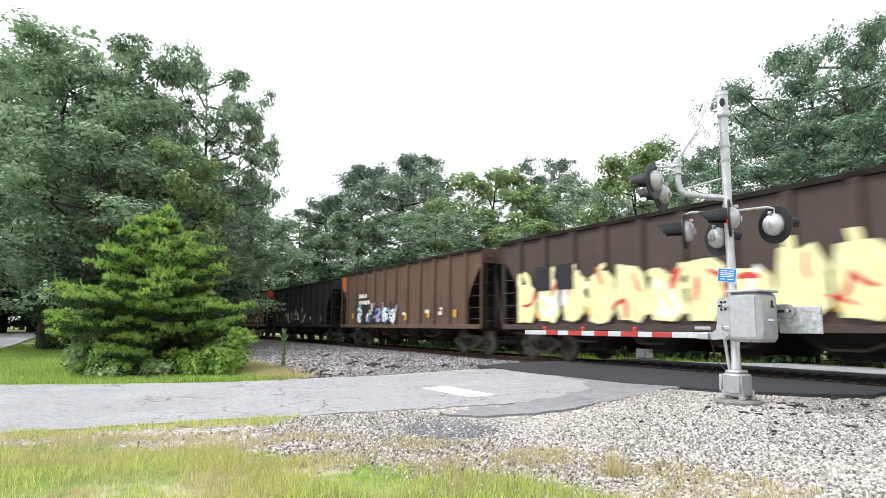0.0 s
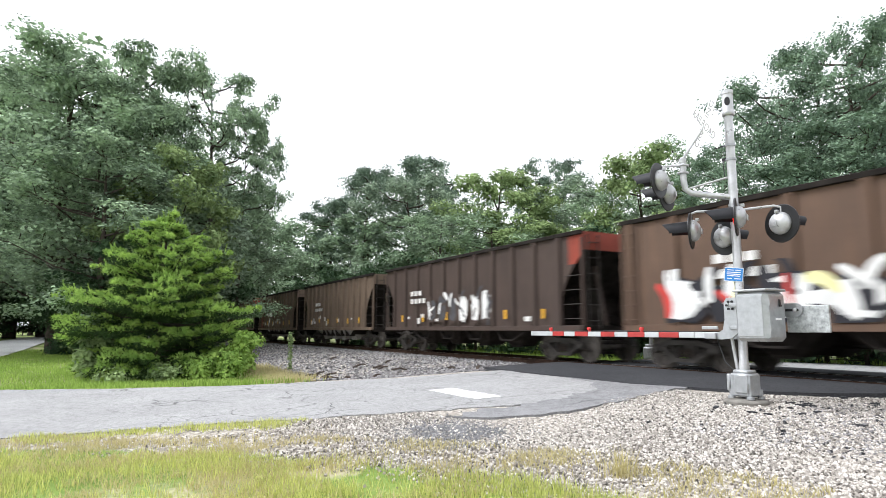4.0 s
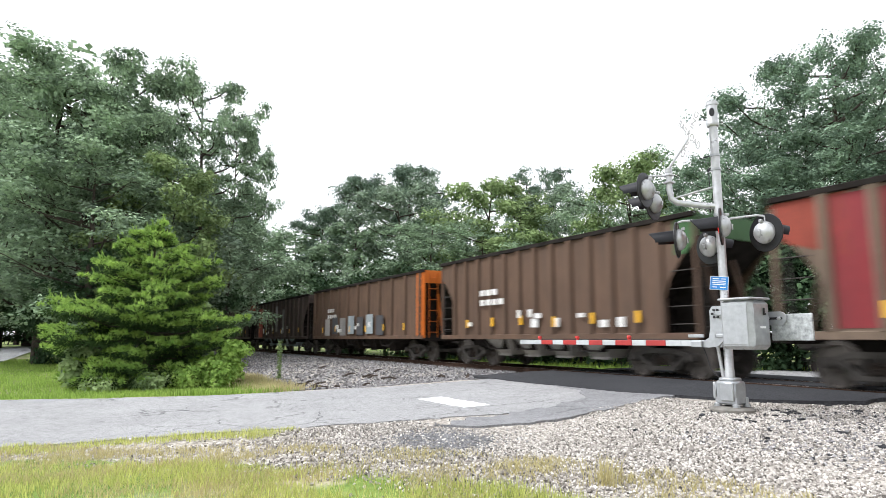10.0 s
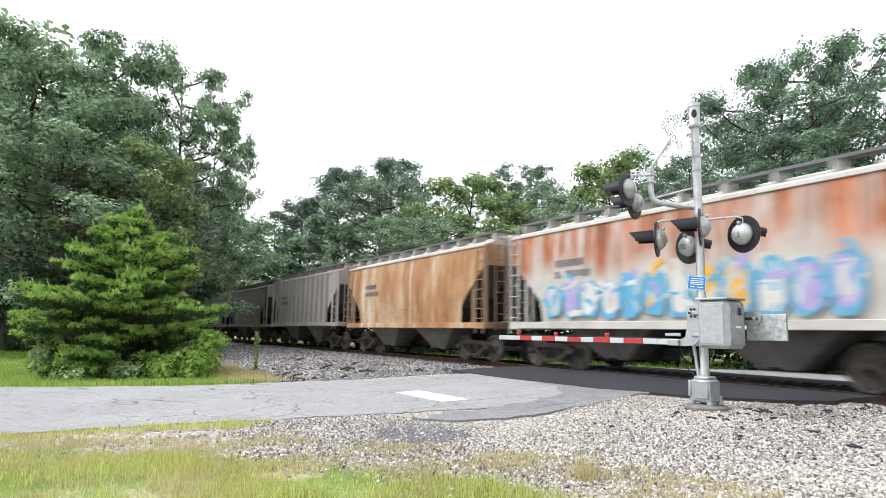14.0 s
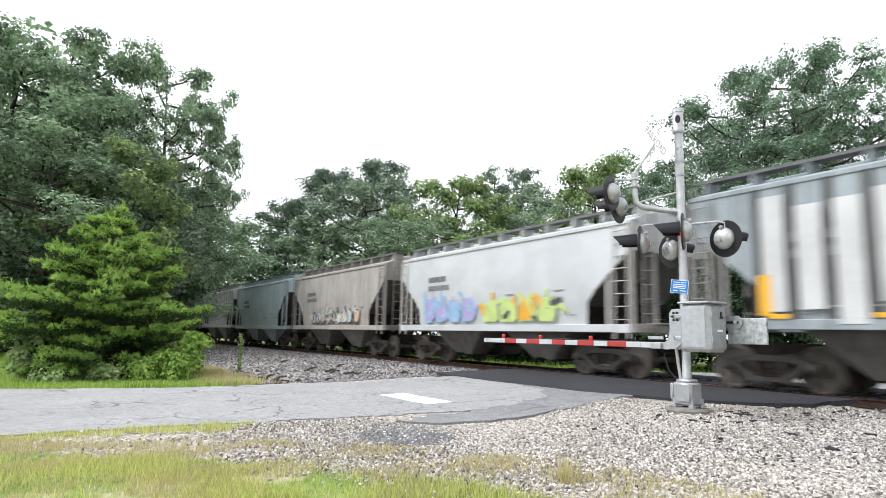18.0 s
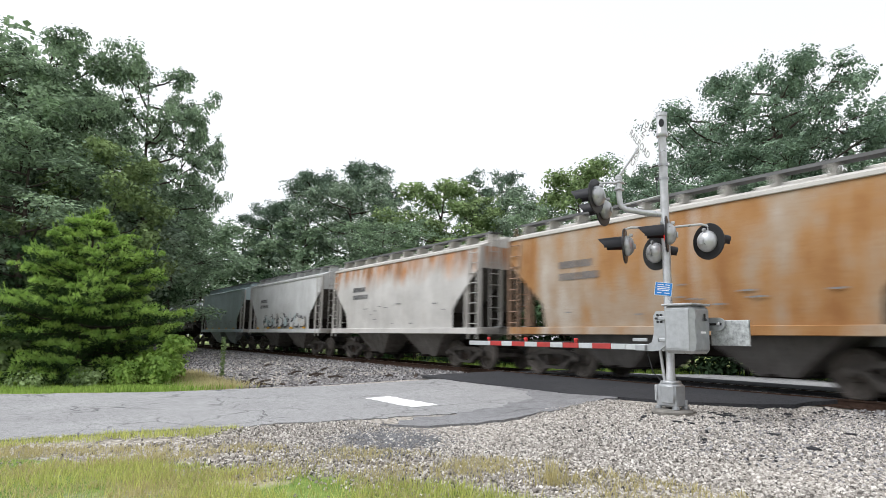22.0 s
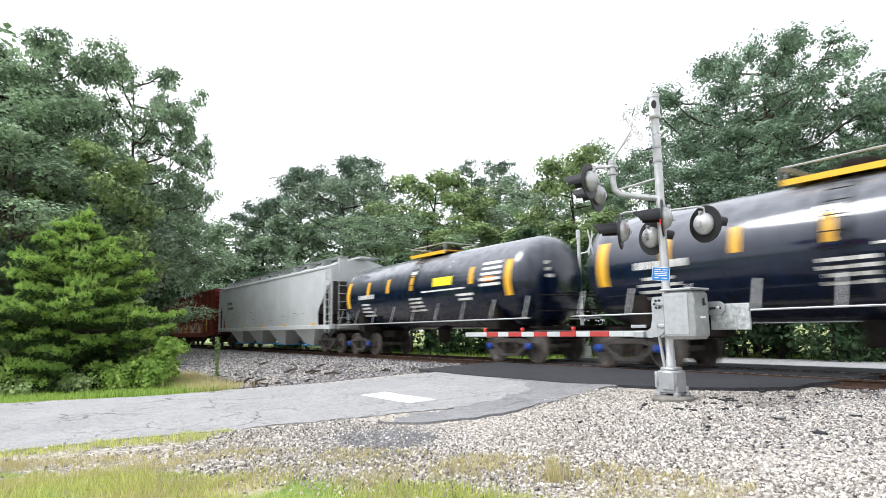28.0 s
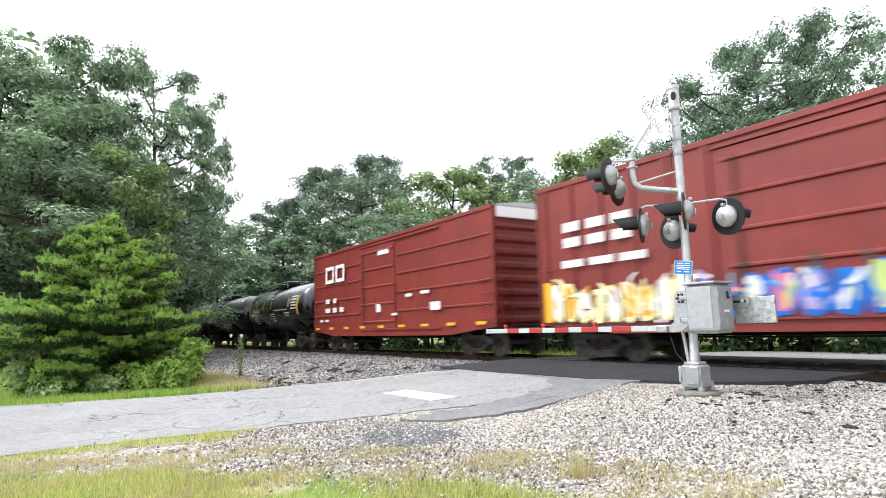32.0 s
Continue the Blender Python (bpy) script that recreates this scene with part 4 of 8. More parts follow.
# kind, place, height, crown width
WOODS = (
    ("airy", -14.9, 29.5, 15.7, 8.5),
    ("near", -17.6, 29.2, 14.6, 7.8),
    ("near", -17.0, 31.7, 16.6, 7.5),
    ("airy", -13.1, 33.5, 13.8, 6.6),
    ("near", -14.0, 28.8, 10.9, 9.1),
    ("airy", -11.6, 34.1, 13.0, 6.0),
    ("near", -12.3, 30.6, 9.8, 9.4),
    ("near", -15.5, 26.8, 9.3, 7.8),
    ("near", -16.4, 33.2, 13.8, 8.0),
    ("airy", -9.2, 33.6, 10.8, 7.8),
    ("gum", -28.7, 30.7, 14.0, 7.3),
    ("oak", -28.1, 35.2, 14.4, 9.0),
    ("near", -21.7, 30.0, 11.2, 7.0),
    ("oak", -33.6, 32.8, 13.0, 8.8),
    ("spire", -43.3, 37.1, 17.7, 4.8),
    ("spire", -47.6, 36.5, 18.0, 4.8),
    ("gum", -40.6, 27.4, 15.1, 9.0),
    ("oak", -46.1, 28.1, 13.6, 10.3),
    ("willow", -38.3, 32.2, 13.9, 9.1),
    ("gum", -37.5, 28.4, 12.7, 7.4),
    ("spire", -50.5, 28.6, 16.6, 4.0),
    ("pine", -55.5, 27.6, 20.0, 7.9),
    ("willow", -48.7, 23.3, 15.8, 10.2),
    ("pine", -57.7, 22.9, 18.5, 7.7),
    ("pine", -64.6, 21.3, 15.8, 7.0),
    ("oak", -40.4, 22.0, 10.5, 9.3),
    ("far", -54.0, 21.2, 12.5, 8.9),
    ("far", -69.3, 19.7, 14.6, 9.8),
    ("far", -78.1, 17.6, 16.5, 8.6),
    ("pine", -82.6, 15.6, 19.9, 7.9),
    ("open", -42.0, -0.2, 20.3, 9.4),
    ("oak", -43.9, -2.8, 19.6, 13.8),
    ("oak", -41.0, -1.1, 16.7, 12.2),
    ("open", -42.6, 5.8, 20.1, 8.9),
    ("open", -45.3, 8.1, 17.0, 4.6),
    ("gum", -35.9, 3.3, 11.9, 6.6),
    ("oak", -40.0, 1.6, 15.7, 8.7),
    ("oak", -43.6, 5.7, 11.3, 10.2),
    ("willow", -37.9, 2.7, 10.6, 8.4),
    ("oak", -36.0, -0.4, 11.5, 9.7),
    ("oak", -46.3, 8.2, 12.0, 5.0),
    ("oak", -46.0, -1.0, 10.6, 10.2),
    ("gum", -33.5, 25.4, 9.1, 7.8),
    ("gum", -31.0, 26.9, 8.5, 7.8),
    ("gum", -24.5, 27.7, 8.3, 7.8),
    ("oak", -35.9, 23.7, 9.3, 9.9),
    # next five stand hidden behind nearer trees, added to shade the far track
    ("far", -52.0, 5.6, 14.0, 10.0),
    ("far", -60.0, 6.0, 15.0, 10.6),
    ("far", -69.0, 6.2, 15.5, 10.6),
    ("far", -79.0, 6.6, 16.0, 10.6),
    ("far", -90.0, 7.0, 17.0, 11.2),
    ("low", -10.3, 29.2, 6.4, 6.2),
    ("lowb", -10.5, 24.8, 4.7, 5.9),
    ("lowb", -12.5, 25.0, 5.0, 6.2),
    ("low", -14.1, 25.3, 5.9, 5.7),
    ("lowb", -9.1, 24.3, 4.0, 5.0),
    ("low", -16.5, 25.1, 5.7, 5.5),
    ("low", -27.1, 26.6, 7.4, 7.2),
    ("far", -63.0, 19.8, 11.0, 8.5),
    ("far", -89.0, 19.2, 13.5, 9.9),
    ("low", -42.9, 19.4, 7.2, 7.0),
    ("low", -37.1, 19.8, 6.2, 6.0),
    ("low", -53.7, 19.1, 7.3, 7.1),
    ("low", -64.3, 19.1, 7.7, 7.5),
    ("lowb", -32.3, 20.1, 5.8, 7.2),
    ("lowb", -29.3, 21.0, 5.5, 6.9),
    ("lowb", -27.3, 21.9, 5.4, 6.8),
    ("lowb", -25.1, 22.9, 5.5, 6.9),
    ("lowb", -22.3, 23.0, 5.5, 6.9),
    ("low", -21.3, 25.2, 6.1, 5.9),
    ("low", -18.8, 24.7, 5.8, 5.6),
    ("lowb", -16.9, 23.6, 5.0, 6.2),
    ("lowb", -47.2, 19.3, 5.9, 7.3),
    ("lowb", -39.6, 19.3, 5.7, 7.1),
    ("far", -84.5, -9.6, 31.9, 23.4),
    ("far", -81.1, -12.7, 27.2, 20.0),
    ("far", -78.5, -15.9, 28.4, 20.9),
    ("far", -83.4, -10.8, 24.2, 17.8),
    ("far", -87.8, -6.6, 34.9, 25.6),
    ("far", -85.8, -6.8, 20.5, 15.1),
    ("far", -82.1, -12.6, 19.4, 14.2),
    ("far", -77.9, -13.5, 19.9, 14.6),
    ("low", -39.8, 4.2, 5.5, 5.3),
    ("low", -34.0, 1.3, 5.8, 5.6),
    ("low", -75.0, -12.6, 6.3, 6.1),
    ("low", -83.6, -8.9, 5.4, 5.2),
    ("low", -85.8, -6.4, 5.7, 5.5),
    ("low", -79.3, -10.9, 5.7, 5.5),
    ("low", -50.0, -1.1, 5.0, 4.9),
    ("far", -94.8, 15.4, 15.1, 11.1),
    ("far", -96.3, 18.6, 13.1, 9.6),
    ("far", -97.6, 22.0, 12.7, 9.4),
    ("far", -91.4, 11.3, 15.4, 11.2),
    ("low", -88.5, 16.7, 6.8, 6.5),
    ("low", -87.0, 13.4, 6.5, 6.3),
    ("far", -114.8, -7.1, 17.1, 12.5),
    ("far", -109.6, -9.8, 17.6, 13.0),
    ("far", -119.3, -13.6, 18.0, 13.2),
    ("low", -104.9, -4.9, 5.2, 5.1),
    ("low", -114.8, -8.4, 5.5, 5.3),
    ("low", -109.5, -10.8, 5.7, 5.5),
    ("far", -50.0, -12.5, 10.8, 8.5),
    ("far", -60.0, -13.0, 11.7, 8.6),
    ("far", -72.0, -13.0, 11.7, 8.6),
    ("far", -86.0, -12.5, 12.6, 9.2),
    ("low", -46.0, -12.8, 5.9, 5.7),
    ("low", -56.0, -12.0, 5.4, 5.2),
    ("low", -66.0, -12.0, 5.9, 5.7),
    ("low", -78.0, -12.0, 6.3, 6.1),
    ("low", -92.0, -12.0, 6.3, 6.1),
    ("far", -40.0, -14.0, 10.8, 8.5),
    ("low", -62.0, 3.0, 6.3, 6.1),
    ("low", -70.0, 0.5, 6.3, 6.1),
    ("far", -80.0, 0.0, 11.7, 8.6),
    ("far", -66.0, 4.0, 11.7, 8.6),
    ("lowb", -42.6, -1.5, 3.6, 3.6),
    ("lowb", -40.2, -0.9, 4.4, 4.8),
    ("low", -88.0, -10.0, 6.5, 6.5),
    ("low", -90.0, -1.6, 6.5, 6.5),
    ("low", -150.0, -3.2, 8.0, 8.0),
    ("low", -151.0, -6.2, 8.5, 8.0),
    ("low", -150.0, -9.4, 8.0, 8.0),
)
used = set()
for i, (kind, x, y, h, wide) in enumerate(WOODS):
    z = ground_z(x, y) - 0.05
    turn = (i * 137.5) % 360
    ob = PROTO[kind]
    if kind in used:
        ob = copy_thing(ob, pose(x, y, z, 0, 0, turn))
    used.add(kind)
    ob.matrix_basis = pose(x, y, z, 0, 0, turn)
    w = max(wide / PROTO_SIZE[kind][1], 0.55)
    ob.scale = (w, w, h / PROTO_SIZE[kind][0])
    tagged(ob, group="woods along the track")


# ---- the young pine by the lawn ----
def young_pine():
    """Whorls of limbs, each limb a level fan of twigs; new shoots stand up from the outer twigs."""
    r = random.Random(31)
    root = thing("young_pine", "bushy young pine with bright green new shoots beside the lawn", "tree", at=pose(-21.75, 1.5, -0.5))
    g = Geo()
    h = 5.05
    g.tube([(0, 0, -0.1), (0.05, 0, 2.5), (0, 0.05, h)], [0.1, 0.06, 0.012], 8)
    pads = []
    whorls = 12
    for k in range(whorls):
        u0 = 0.06 + 0.88 * k / (whorls - 1)
        arms = 10 if u0 < 0.7 else 8
        for i in range(arms):
            u = min(0.97, max(0.05, u0 + r.uniform(-0.035, 0.035)))
            ang = k * 1.1 + (i + r.uniform(-0.3, 0.3)) * 2 * math.pi / arms
            reach = line(u, (0.0, 2.5), (0.14, 3.05), (0.28, 3.3), (0.42, 3.2), (0.56, 2.8), (0.7, 2.4), (0.84, 1.75), (0.93, 0.95), (1.0, 0.3)) * r.choice((0.46, 0.62, 0.73, 0.8, 0.87, 0.94))
            rise = reach * (0.06 + 0.55 * u * u)
            q = Vector((math.cos(ang) * reach, math.sin(ang) * reach, u * h))
            p = Vector((0, 0, max(0.12, u * h - rise)))
            g.tube([p, p.lerp(q, 0.5) + Vector((0, 0, -0.07 * reach)), q], [0.028, 0.018, 0.007], 4)
            n = max(4, int(reach * 4.6))
            out = Vector((math.cos(ang), math.sin(ang), 0))
            across = Vector((-out.y, out.x, 0))
            for j in range(n):
                t = 0.35 + 0.66 * (j + 0.35 + 0.3 * r.random()) / n
                w = r.choice((-1, 0, 1)) * r.uniform(0.5, 1.0)
                e = p.lerp(q, t) + across * (w * reach * 0.2) + Vector((0, 0, r.uniform(-0.1, 0.14)))
                pads.append((e, out, r.uniform(0.19, 0.34) * (1.12 - 0.4 * u), t, u))
    for _ in range(14):
        pads.append((Vector((r.uniform(-0.2, 0.2), r.uniform(-0.2, 0.2), h * r.uniform(0.88, 1.04))), Vector((0, 0, 1)), 0.14, 1.0, 1.0))
    part("trunk", g, M_BARK, root, "thin brown trunk and branches")
    v, f = [], []

    def blade(b, w, length, half):
        side = w.cross(Vector((r.random(), r.random(), r.random()))).normalized() * half
        n = len(v)
        v.extend((b - side, b + side, b + w * length))
        f.append((n, n + 1, n + 2))

    # old needles, mostly turned under each pad, their dark colour painting its shade
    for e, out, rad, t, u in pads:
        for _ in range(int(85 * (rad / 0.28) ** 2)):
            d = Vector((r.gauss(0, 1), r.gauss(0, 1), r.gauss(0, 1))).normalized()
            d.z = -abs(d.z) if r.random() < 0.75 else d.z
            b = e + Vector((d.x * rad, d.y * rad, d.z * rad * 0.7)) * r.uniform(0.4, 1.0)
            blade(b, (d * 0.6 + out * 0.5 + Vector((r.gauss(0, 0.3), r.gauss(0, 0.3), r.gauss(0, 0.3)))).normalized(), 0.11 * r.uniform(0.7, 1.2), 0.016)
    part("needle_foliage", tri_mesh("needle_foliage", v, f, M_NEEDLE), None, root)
    v, f = [], []
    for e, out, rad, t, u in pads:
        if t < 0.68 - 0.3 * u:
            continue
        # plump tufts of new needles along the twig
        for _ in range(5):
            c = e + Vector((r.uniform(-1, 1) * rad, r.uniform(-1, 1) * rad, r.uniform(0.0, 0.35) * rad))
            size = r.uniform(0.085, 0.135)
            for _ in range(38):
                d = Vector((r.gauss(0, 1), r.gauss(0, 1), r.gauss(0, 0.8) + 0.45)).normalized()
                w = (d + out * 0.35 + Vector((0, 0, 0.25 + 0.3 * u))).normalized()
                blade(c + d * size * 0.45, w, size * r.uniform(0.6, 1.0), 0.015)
        # candles on the outer twigs
        if t > 0.85 and u > 0.45:
            b = e + Vector((r.uniform(-rad, rad) * 0.5, r.uniform(-rad, rad) * 0.5, 0.08))
            w = (out * 0.3 + Vector((r.gauss(0, 0.12), r.gauss(0, 0.12), 0.8))).normalized()
            for k in range(22):
                d = (w * 0.9 + Vector((r.gauss(0, 0.4), r.gauss(0, 0.4), r.gauss(0, 0.3)))).normalized()
                blade(b + w * (0.26 * k / 21), d, 0.1, 0.011)
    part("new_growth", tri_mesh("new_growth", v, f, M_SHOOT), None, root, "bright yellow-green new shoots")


young_pine()


def weed_clump(name, label, x, y, h, w, mat, n, seed, leaf=0.09):
    root = thing(name, label, "shrub", at=pose(x, y, ground_z(x, y)))
    r = random.Random(seed)
    g = Geo()
    cs, rs = [], []
    for _ in range(9):
        q = Vector((r.uniform(-w, w) / 2, r.uniform(-w, w) / 2, h * r.uniform(0.35, 0.9)))
        g.tube([(q.x * 0.2, q.y * 0.2, -0.05), q * 0.6, q], [0.015, 0.01, 0.004], 4)
        cs.append(tuple(q)), rs.append(r.uniform(0.25, 0.45) * w * 0.6)
        cs.append((q.x * 0.8, q.y * 0.8, q.z * 0.45)), rs.append(r.uniform(0.25, 0.45) * w * 0.6)
    part("stem", g, M_BARK, root)
    v, f = leaves(cs, rs, n, leaf, seed)
    part("foliage", tri_mesh("foliage", v, f, mat), None, root)


weed_clump("weed_clump", "bright green leafy weeds at the foot of the pine", -20.1, 3.55, 1.45, 1.5, M_SHOOT, 3600, 41, 0.08)
weed_clump("weed_clump", "bright green leafy weeds at the foot of the pine", -19.5, 3.0, 0.7, 1.4, M_SHOOT, 3200, 42, 0.055)
weed_clump("vine_clump", "dark green creeper climbing beside the pine", -22.0, -0.35, 2.1, 1.1, M_LEAF_A, 2600, 43, 0.08)
weed_clump("vine_clump", "dark green creeper climbing beside the pine", -21.4, 0.0, 1.3, 1.2, M_LEAF_B, 2000, 44, 0.09)
weed_clump("weed_clump", "bright green leafy weeds at the foot of the pine", -19.9, 0.9, 0.35, 1.8, M_LEAF_B, 2200, 45, 0.05)


def tall_weed():
    root = thing("tall_weed", "tall thin weed stalk with small leaves in the ballast", "plant", at=pose(-20.4, 5.4, ground_z(-20.4, 5.4)))
    g = Geo().tube([(0, 0, -0.05), (0.02, 0.01, 0.7), (-0.02, 0, 1.42)], [0.012, 0.01, 0.005], 5)
    part("stem", g, M_LEAF_B, root)
    v, f = leaves([(0.01, 0, 0.2 + 0.08 * i) for i in range(15)], [0.08] * 15, 300, 0.045, 46)
    part("foliage", tri_mesh("foliage", v, f, M_LEAF_B), None, root)


tall_weed()

r_ = random.Random(51)
for i in range(17):
    x, y = r_.uniform(-26, -15.2), r_.uniform(5.3, 10.5)
    if i < 8:
        x, y = r_.uniform(-19.5, -16.5), r_.uniform(4.9, 6.2)
    g = Geo()
    a, l = r_.uniform(0, 3.14), r_.uniform(0.2, 0.55)
    p = Vector((math.cos(a) * l / 2, math.sin(a) * l / 2, r_.uniform(0.0, 0.08)))
    g.beam(-p, Vector((p.x * 0.1, p.y * 0.1, 0.05)), 0.09, 0.05)
    g.beam(Vector((p.x * 0.1, p.y * 0.1, 0.05)), p, 0.07, 0.04)
    ob = tagged(new("timber_scrap", g.mesh("timber_scrap", M_TIE)), "broken dark tie timber lying on the ballast", "timber", "scrap on the ballast")
    ob.location = (x, y, ground_z(x, y) + 0.05)
for i in range(26):
    x, y = (r_.uniform(-6.9, -4.6), r_.uniform(7.9, 9.2)) if i < 8 else (r_.uniform(-6.0, -0.5), r_.uniform(7.2, 11.2))
    if math.hypot(x + 6.2, y - 8.75) < 0.5:
        x += 0.7
    g = Geo()
    pts = [Vector((r_.uniform(-0.09, 0.09), r_.uniform(-0.09, 0.09), 0.01)) for _ in range(3)]
    g.beam(pts[0], pts[1], 0.06, 0.03)
    g.beam(pts[1], pts[2], 0.045, 0.025)
    ob = tagged(new("tar_lump", g.mesh("tar_lump", M_TAR)), "broken lump of black asphalt lying in the gravel", "rubble", "asphalt lumps")
    ob.location = (x, y, ground_z(x, y) + 0.012)

# ---- the crossing signal ----
MX, MY, MZ = -6.2, 8.75, -0.14
FACE = Vector((-0.5, -0.87, 0)).normalized()


def turned(a):
    """A pose that turns local -y to the way FACE, then by a degrees."""
    return pose(0, 0, 0, 0, 0, math.degrees(math.atan2(FACE.y, FACE.x)) + 90 + a)


def lamp_unit(parent, x, y, z, way):
    """A flashing-light head: dark round backplate, silver housing, hood and red lens, facing local -y."""
    disc = Geo().lathe([(0.02, 0.012), (0.3, 0.012), (0.305, 0.0), (0.3, -0.012), (0.02, -0.012)], axis="y", n=28)
    ob = part("backplate", disc, M_BLACK, parent, "round black backplate")
    ob.matrix_basis = pose(x, y, z, 0, 0, math.degrees(math.atan2(way[1], way[0])) + 90)
    house = Geo().lathe([(0.175, 0.012), (0.18, 0.04), (0.16, 0.09), (0.11, 0.13), (0.05, 0.15), (0.01, 0.152)], axis="y", n=24)
    house.box(0, 0.1, 0.18, 0.05, 0.06, 0.05, 0.008).box(0.0, 0.165, -0.02, 0.06, 0.02, 0.09, 0.006)
    part("housing", house, M_ALU, ob, "silver-painted lamp housing")
    hood = Geo()
    n, v = 14, []
    for d, r in ((-0.012, 0.17), (-0.46, 0.145)):
        for k in range(n + 1):
            t = math.pi * (-0.08 + 1.16 * k / n)
            cut = 1.0 if d > -0.1 else 0.72 + 0.28 * math.sin(max(0, min(math.pi, t)))
            v += [(r * math.cos(t), d * cut, r * math.sin(t)), ((r - 0.006) * math.cos(t), d * cut, (r - 0.006) * math.sin(t))]
    m = 2 * (n + 1)
    f = []
    for k in range(n):
        a, b = 2 * k, 2 * k + 2
        f += [(a, b, m + b, m + a), (a + 1, m + a + 1, m + b + 1, b + 1), (m + a, m + b, m + b + 1, m + a + 1)]
    hood.add(v, f, True)
    part("hood", hood, M_HOOD, ob, "long dark grey hood")
    lens = Geo().lathe([(0.15, -0.013), (0.14, -0.03), (0.08, -0.045), (0.01, -0.05)], axis="y", n=20)
    part("lens", lens, M_RED_LENS, ob, "red glass lens")
    return ob


def letters(text, size, mat, parent, m, name="lettering"):
    cu = bpy.data.curves.new(name, "FONT")
    cu.body, cu.size, cu.align_x, cu.align_y, cu.extrude = text, size, "CENTER", "CENTER", 0.001
    tmp = new(name, cu)
    dg = bpy.context.evaluated_depsgraph_get()
    me = bpy.data.meshes.new_from_object(tmp.evaluated_get(dg))
    bpy.data.objects.remove(tmp)
    me.materials.clear()
    me.materials.append(mat)
    ob = new(name, me)
    ob.parent = parent
    ob.matrix_basis = m
    return ob


def crossing_signal():
    root = thing("crossing_signal", "silver railway crossing signal with a lowered red and white gate", "crossing signal", at=pose(MX, MY, MZ))
    # foundation and cast base
    g = Geo().lathe([(0.32, -0.3), (0.33, 0.02), (0.3, 0.05), (0.12, 0.062)], axis="z", n=24)
    part("foundation", g, M_CONCRETE, root, "round stained concrete foundation")
    g = Geo()
    for a, b in ((-0.16, -0.12), (0.16, -0.12), (-0.16, 0.14), (0.16, 0.14)):
        g.lathe([(0.055, 0.06), (0.055, 0.1), (0.03, 0.11), (0.03, 0.2)], (a, b, 0), "z", 10)
    g.box(0, 0, 0.27, 0.34, 0.3, 0.36, 0.03).box(0, 0, 0.47, 0.26, 0.24, 0.06, 0.02)
    g.box(-0.19, -0.04, 0.3, 0.06, 0.22, 0.26, 0.015).box(0.05, -0.16, 0.29, 0.22, 0.04, 0.28, 0.012)
    part("junction_base", g, M_GALV, root, "cast metal junction box base")
    for a, b in ((-0.16, -0.12), (0.16, -0.12), (-0.16, 0.14), (0.16, 0.14)):
        part("anchor_bolt", Geo().lathe([(0.012, 0.06), (0.012, 0.17), (0.022, 0.17), (0.022, 0.19), (0.005, 0.19)], (a, b, 0), "z", 6), M_GALV, root)
    # mast
    g = Geo().lathe([(0.075, 0.48), (0.075, 0.6), (0.068, 0.62), (0.068, 4.2), (0.066, 4.62)], axis="z", n=20)
    part("mast", g, M_ALU, root, "silver-painted steel mast")
    for z in (3.88, 4.12, 3.05, 3.12):
        part("mast_band", Geo().lathe([(0.07, z - 0.02), (0.082, z - 0.018), (0.082, z + 0.018), (0.07, z + 0.02)], axis="z", n=20), M_GALV, root)
    bell = Geo().lathe([(0.09, 4.62), (0.1, 4.64), (0.1, 4.68), (0.086, 4.7), (0.084, 4.98), (0.094, 4.99), (0.094, 5.05), (0.02, 5.06)], axis="z", n=24)
    bell = part("bell_housing", bell, M_ALU, root, "silver cylindrical bell housing on top of the mast")
    g = Geo()
    w = Vector((0.52, -0.85, 0))
    g.lathe([(0.055, 0.0), (0.05, 0.006), (0.01, 0.008)], axis="z", n=16)
    ob = part("bell_opening", g, M_BLACK, bell, "dark oval opening")
    ob.matrix_basis = Matrix.Translation((w.x * 0.081, w.y * 0.081, 4.85)) @ w.to_track_quat("Z", "Y").to_matrix().to_4x4() @ Matrix.Diagonal((0.8, 1.45, 1, 1))
    conduit = Geo().tube([(-0.1, -0.02, 0.48), (-0.13, -0.03, 0.75), (-0.17, -0.03, 1.05), (-0.15, -0.02, 1.12)], 0.026, 10)
    part("conduit", conduit, M_ALU, root, "silver cable conduit")
    part("cable", Geo().tube([(-0.42, -0.05, 0.98), (-0.3, -0.12, 0.8), (-0.26, -0.1, 0.62), (-0.12, -0.1, 0.5)], 0.008, 6), M_BLACK, root)
    part("arm_cable", Geo().tube([(-0.08, -0.08, 3.6), (-0.09, -0.07, 3.75), (-0.08, -0.07, 3.9)], 0.008, 6), M_BLACK, root)
    # gate mechanism, on the road side of the arms
    g = Geo().box(0.6, -0.42, 1.31, 0.5, 0.46, 0.72, 0.05)
    box = part("gate_mechanism", g, M_GALV, root, "grey metal gate mechanism box")
    part("lid", Geo().box(0.6, -0.42, 1.685, 0.53, 0.49, 0.035, 0.012), M_GALV, box)
    part("door_panel", Geo().box(0.856, -0.42, 1.31, 0.014, 0.36, 0.6, 0.005), M_GALV, box)
    part("side_panel", Geo().box(0.6, -0.656, 1.31, 0.4, 0.014, 0.58, 0.005), M_GALV, box)
    part("latch", Geo().box(0.872, -0.36, 1.5, 0.016, 0.035, 0.1, 0.004).box(0.88, -0.36, 1.46, 0.02, 0.05, 0.03, 0.004), M_BLACK, box, "black latch")
    part("maker_plate", Geo().box(0.866, -0.4, 1.27, 0.006, 0.13, 0.03), M_WHITE, box)
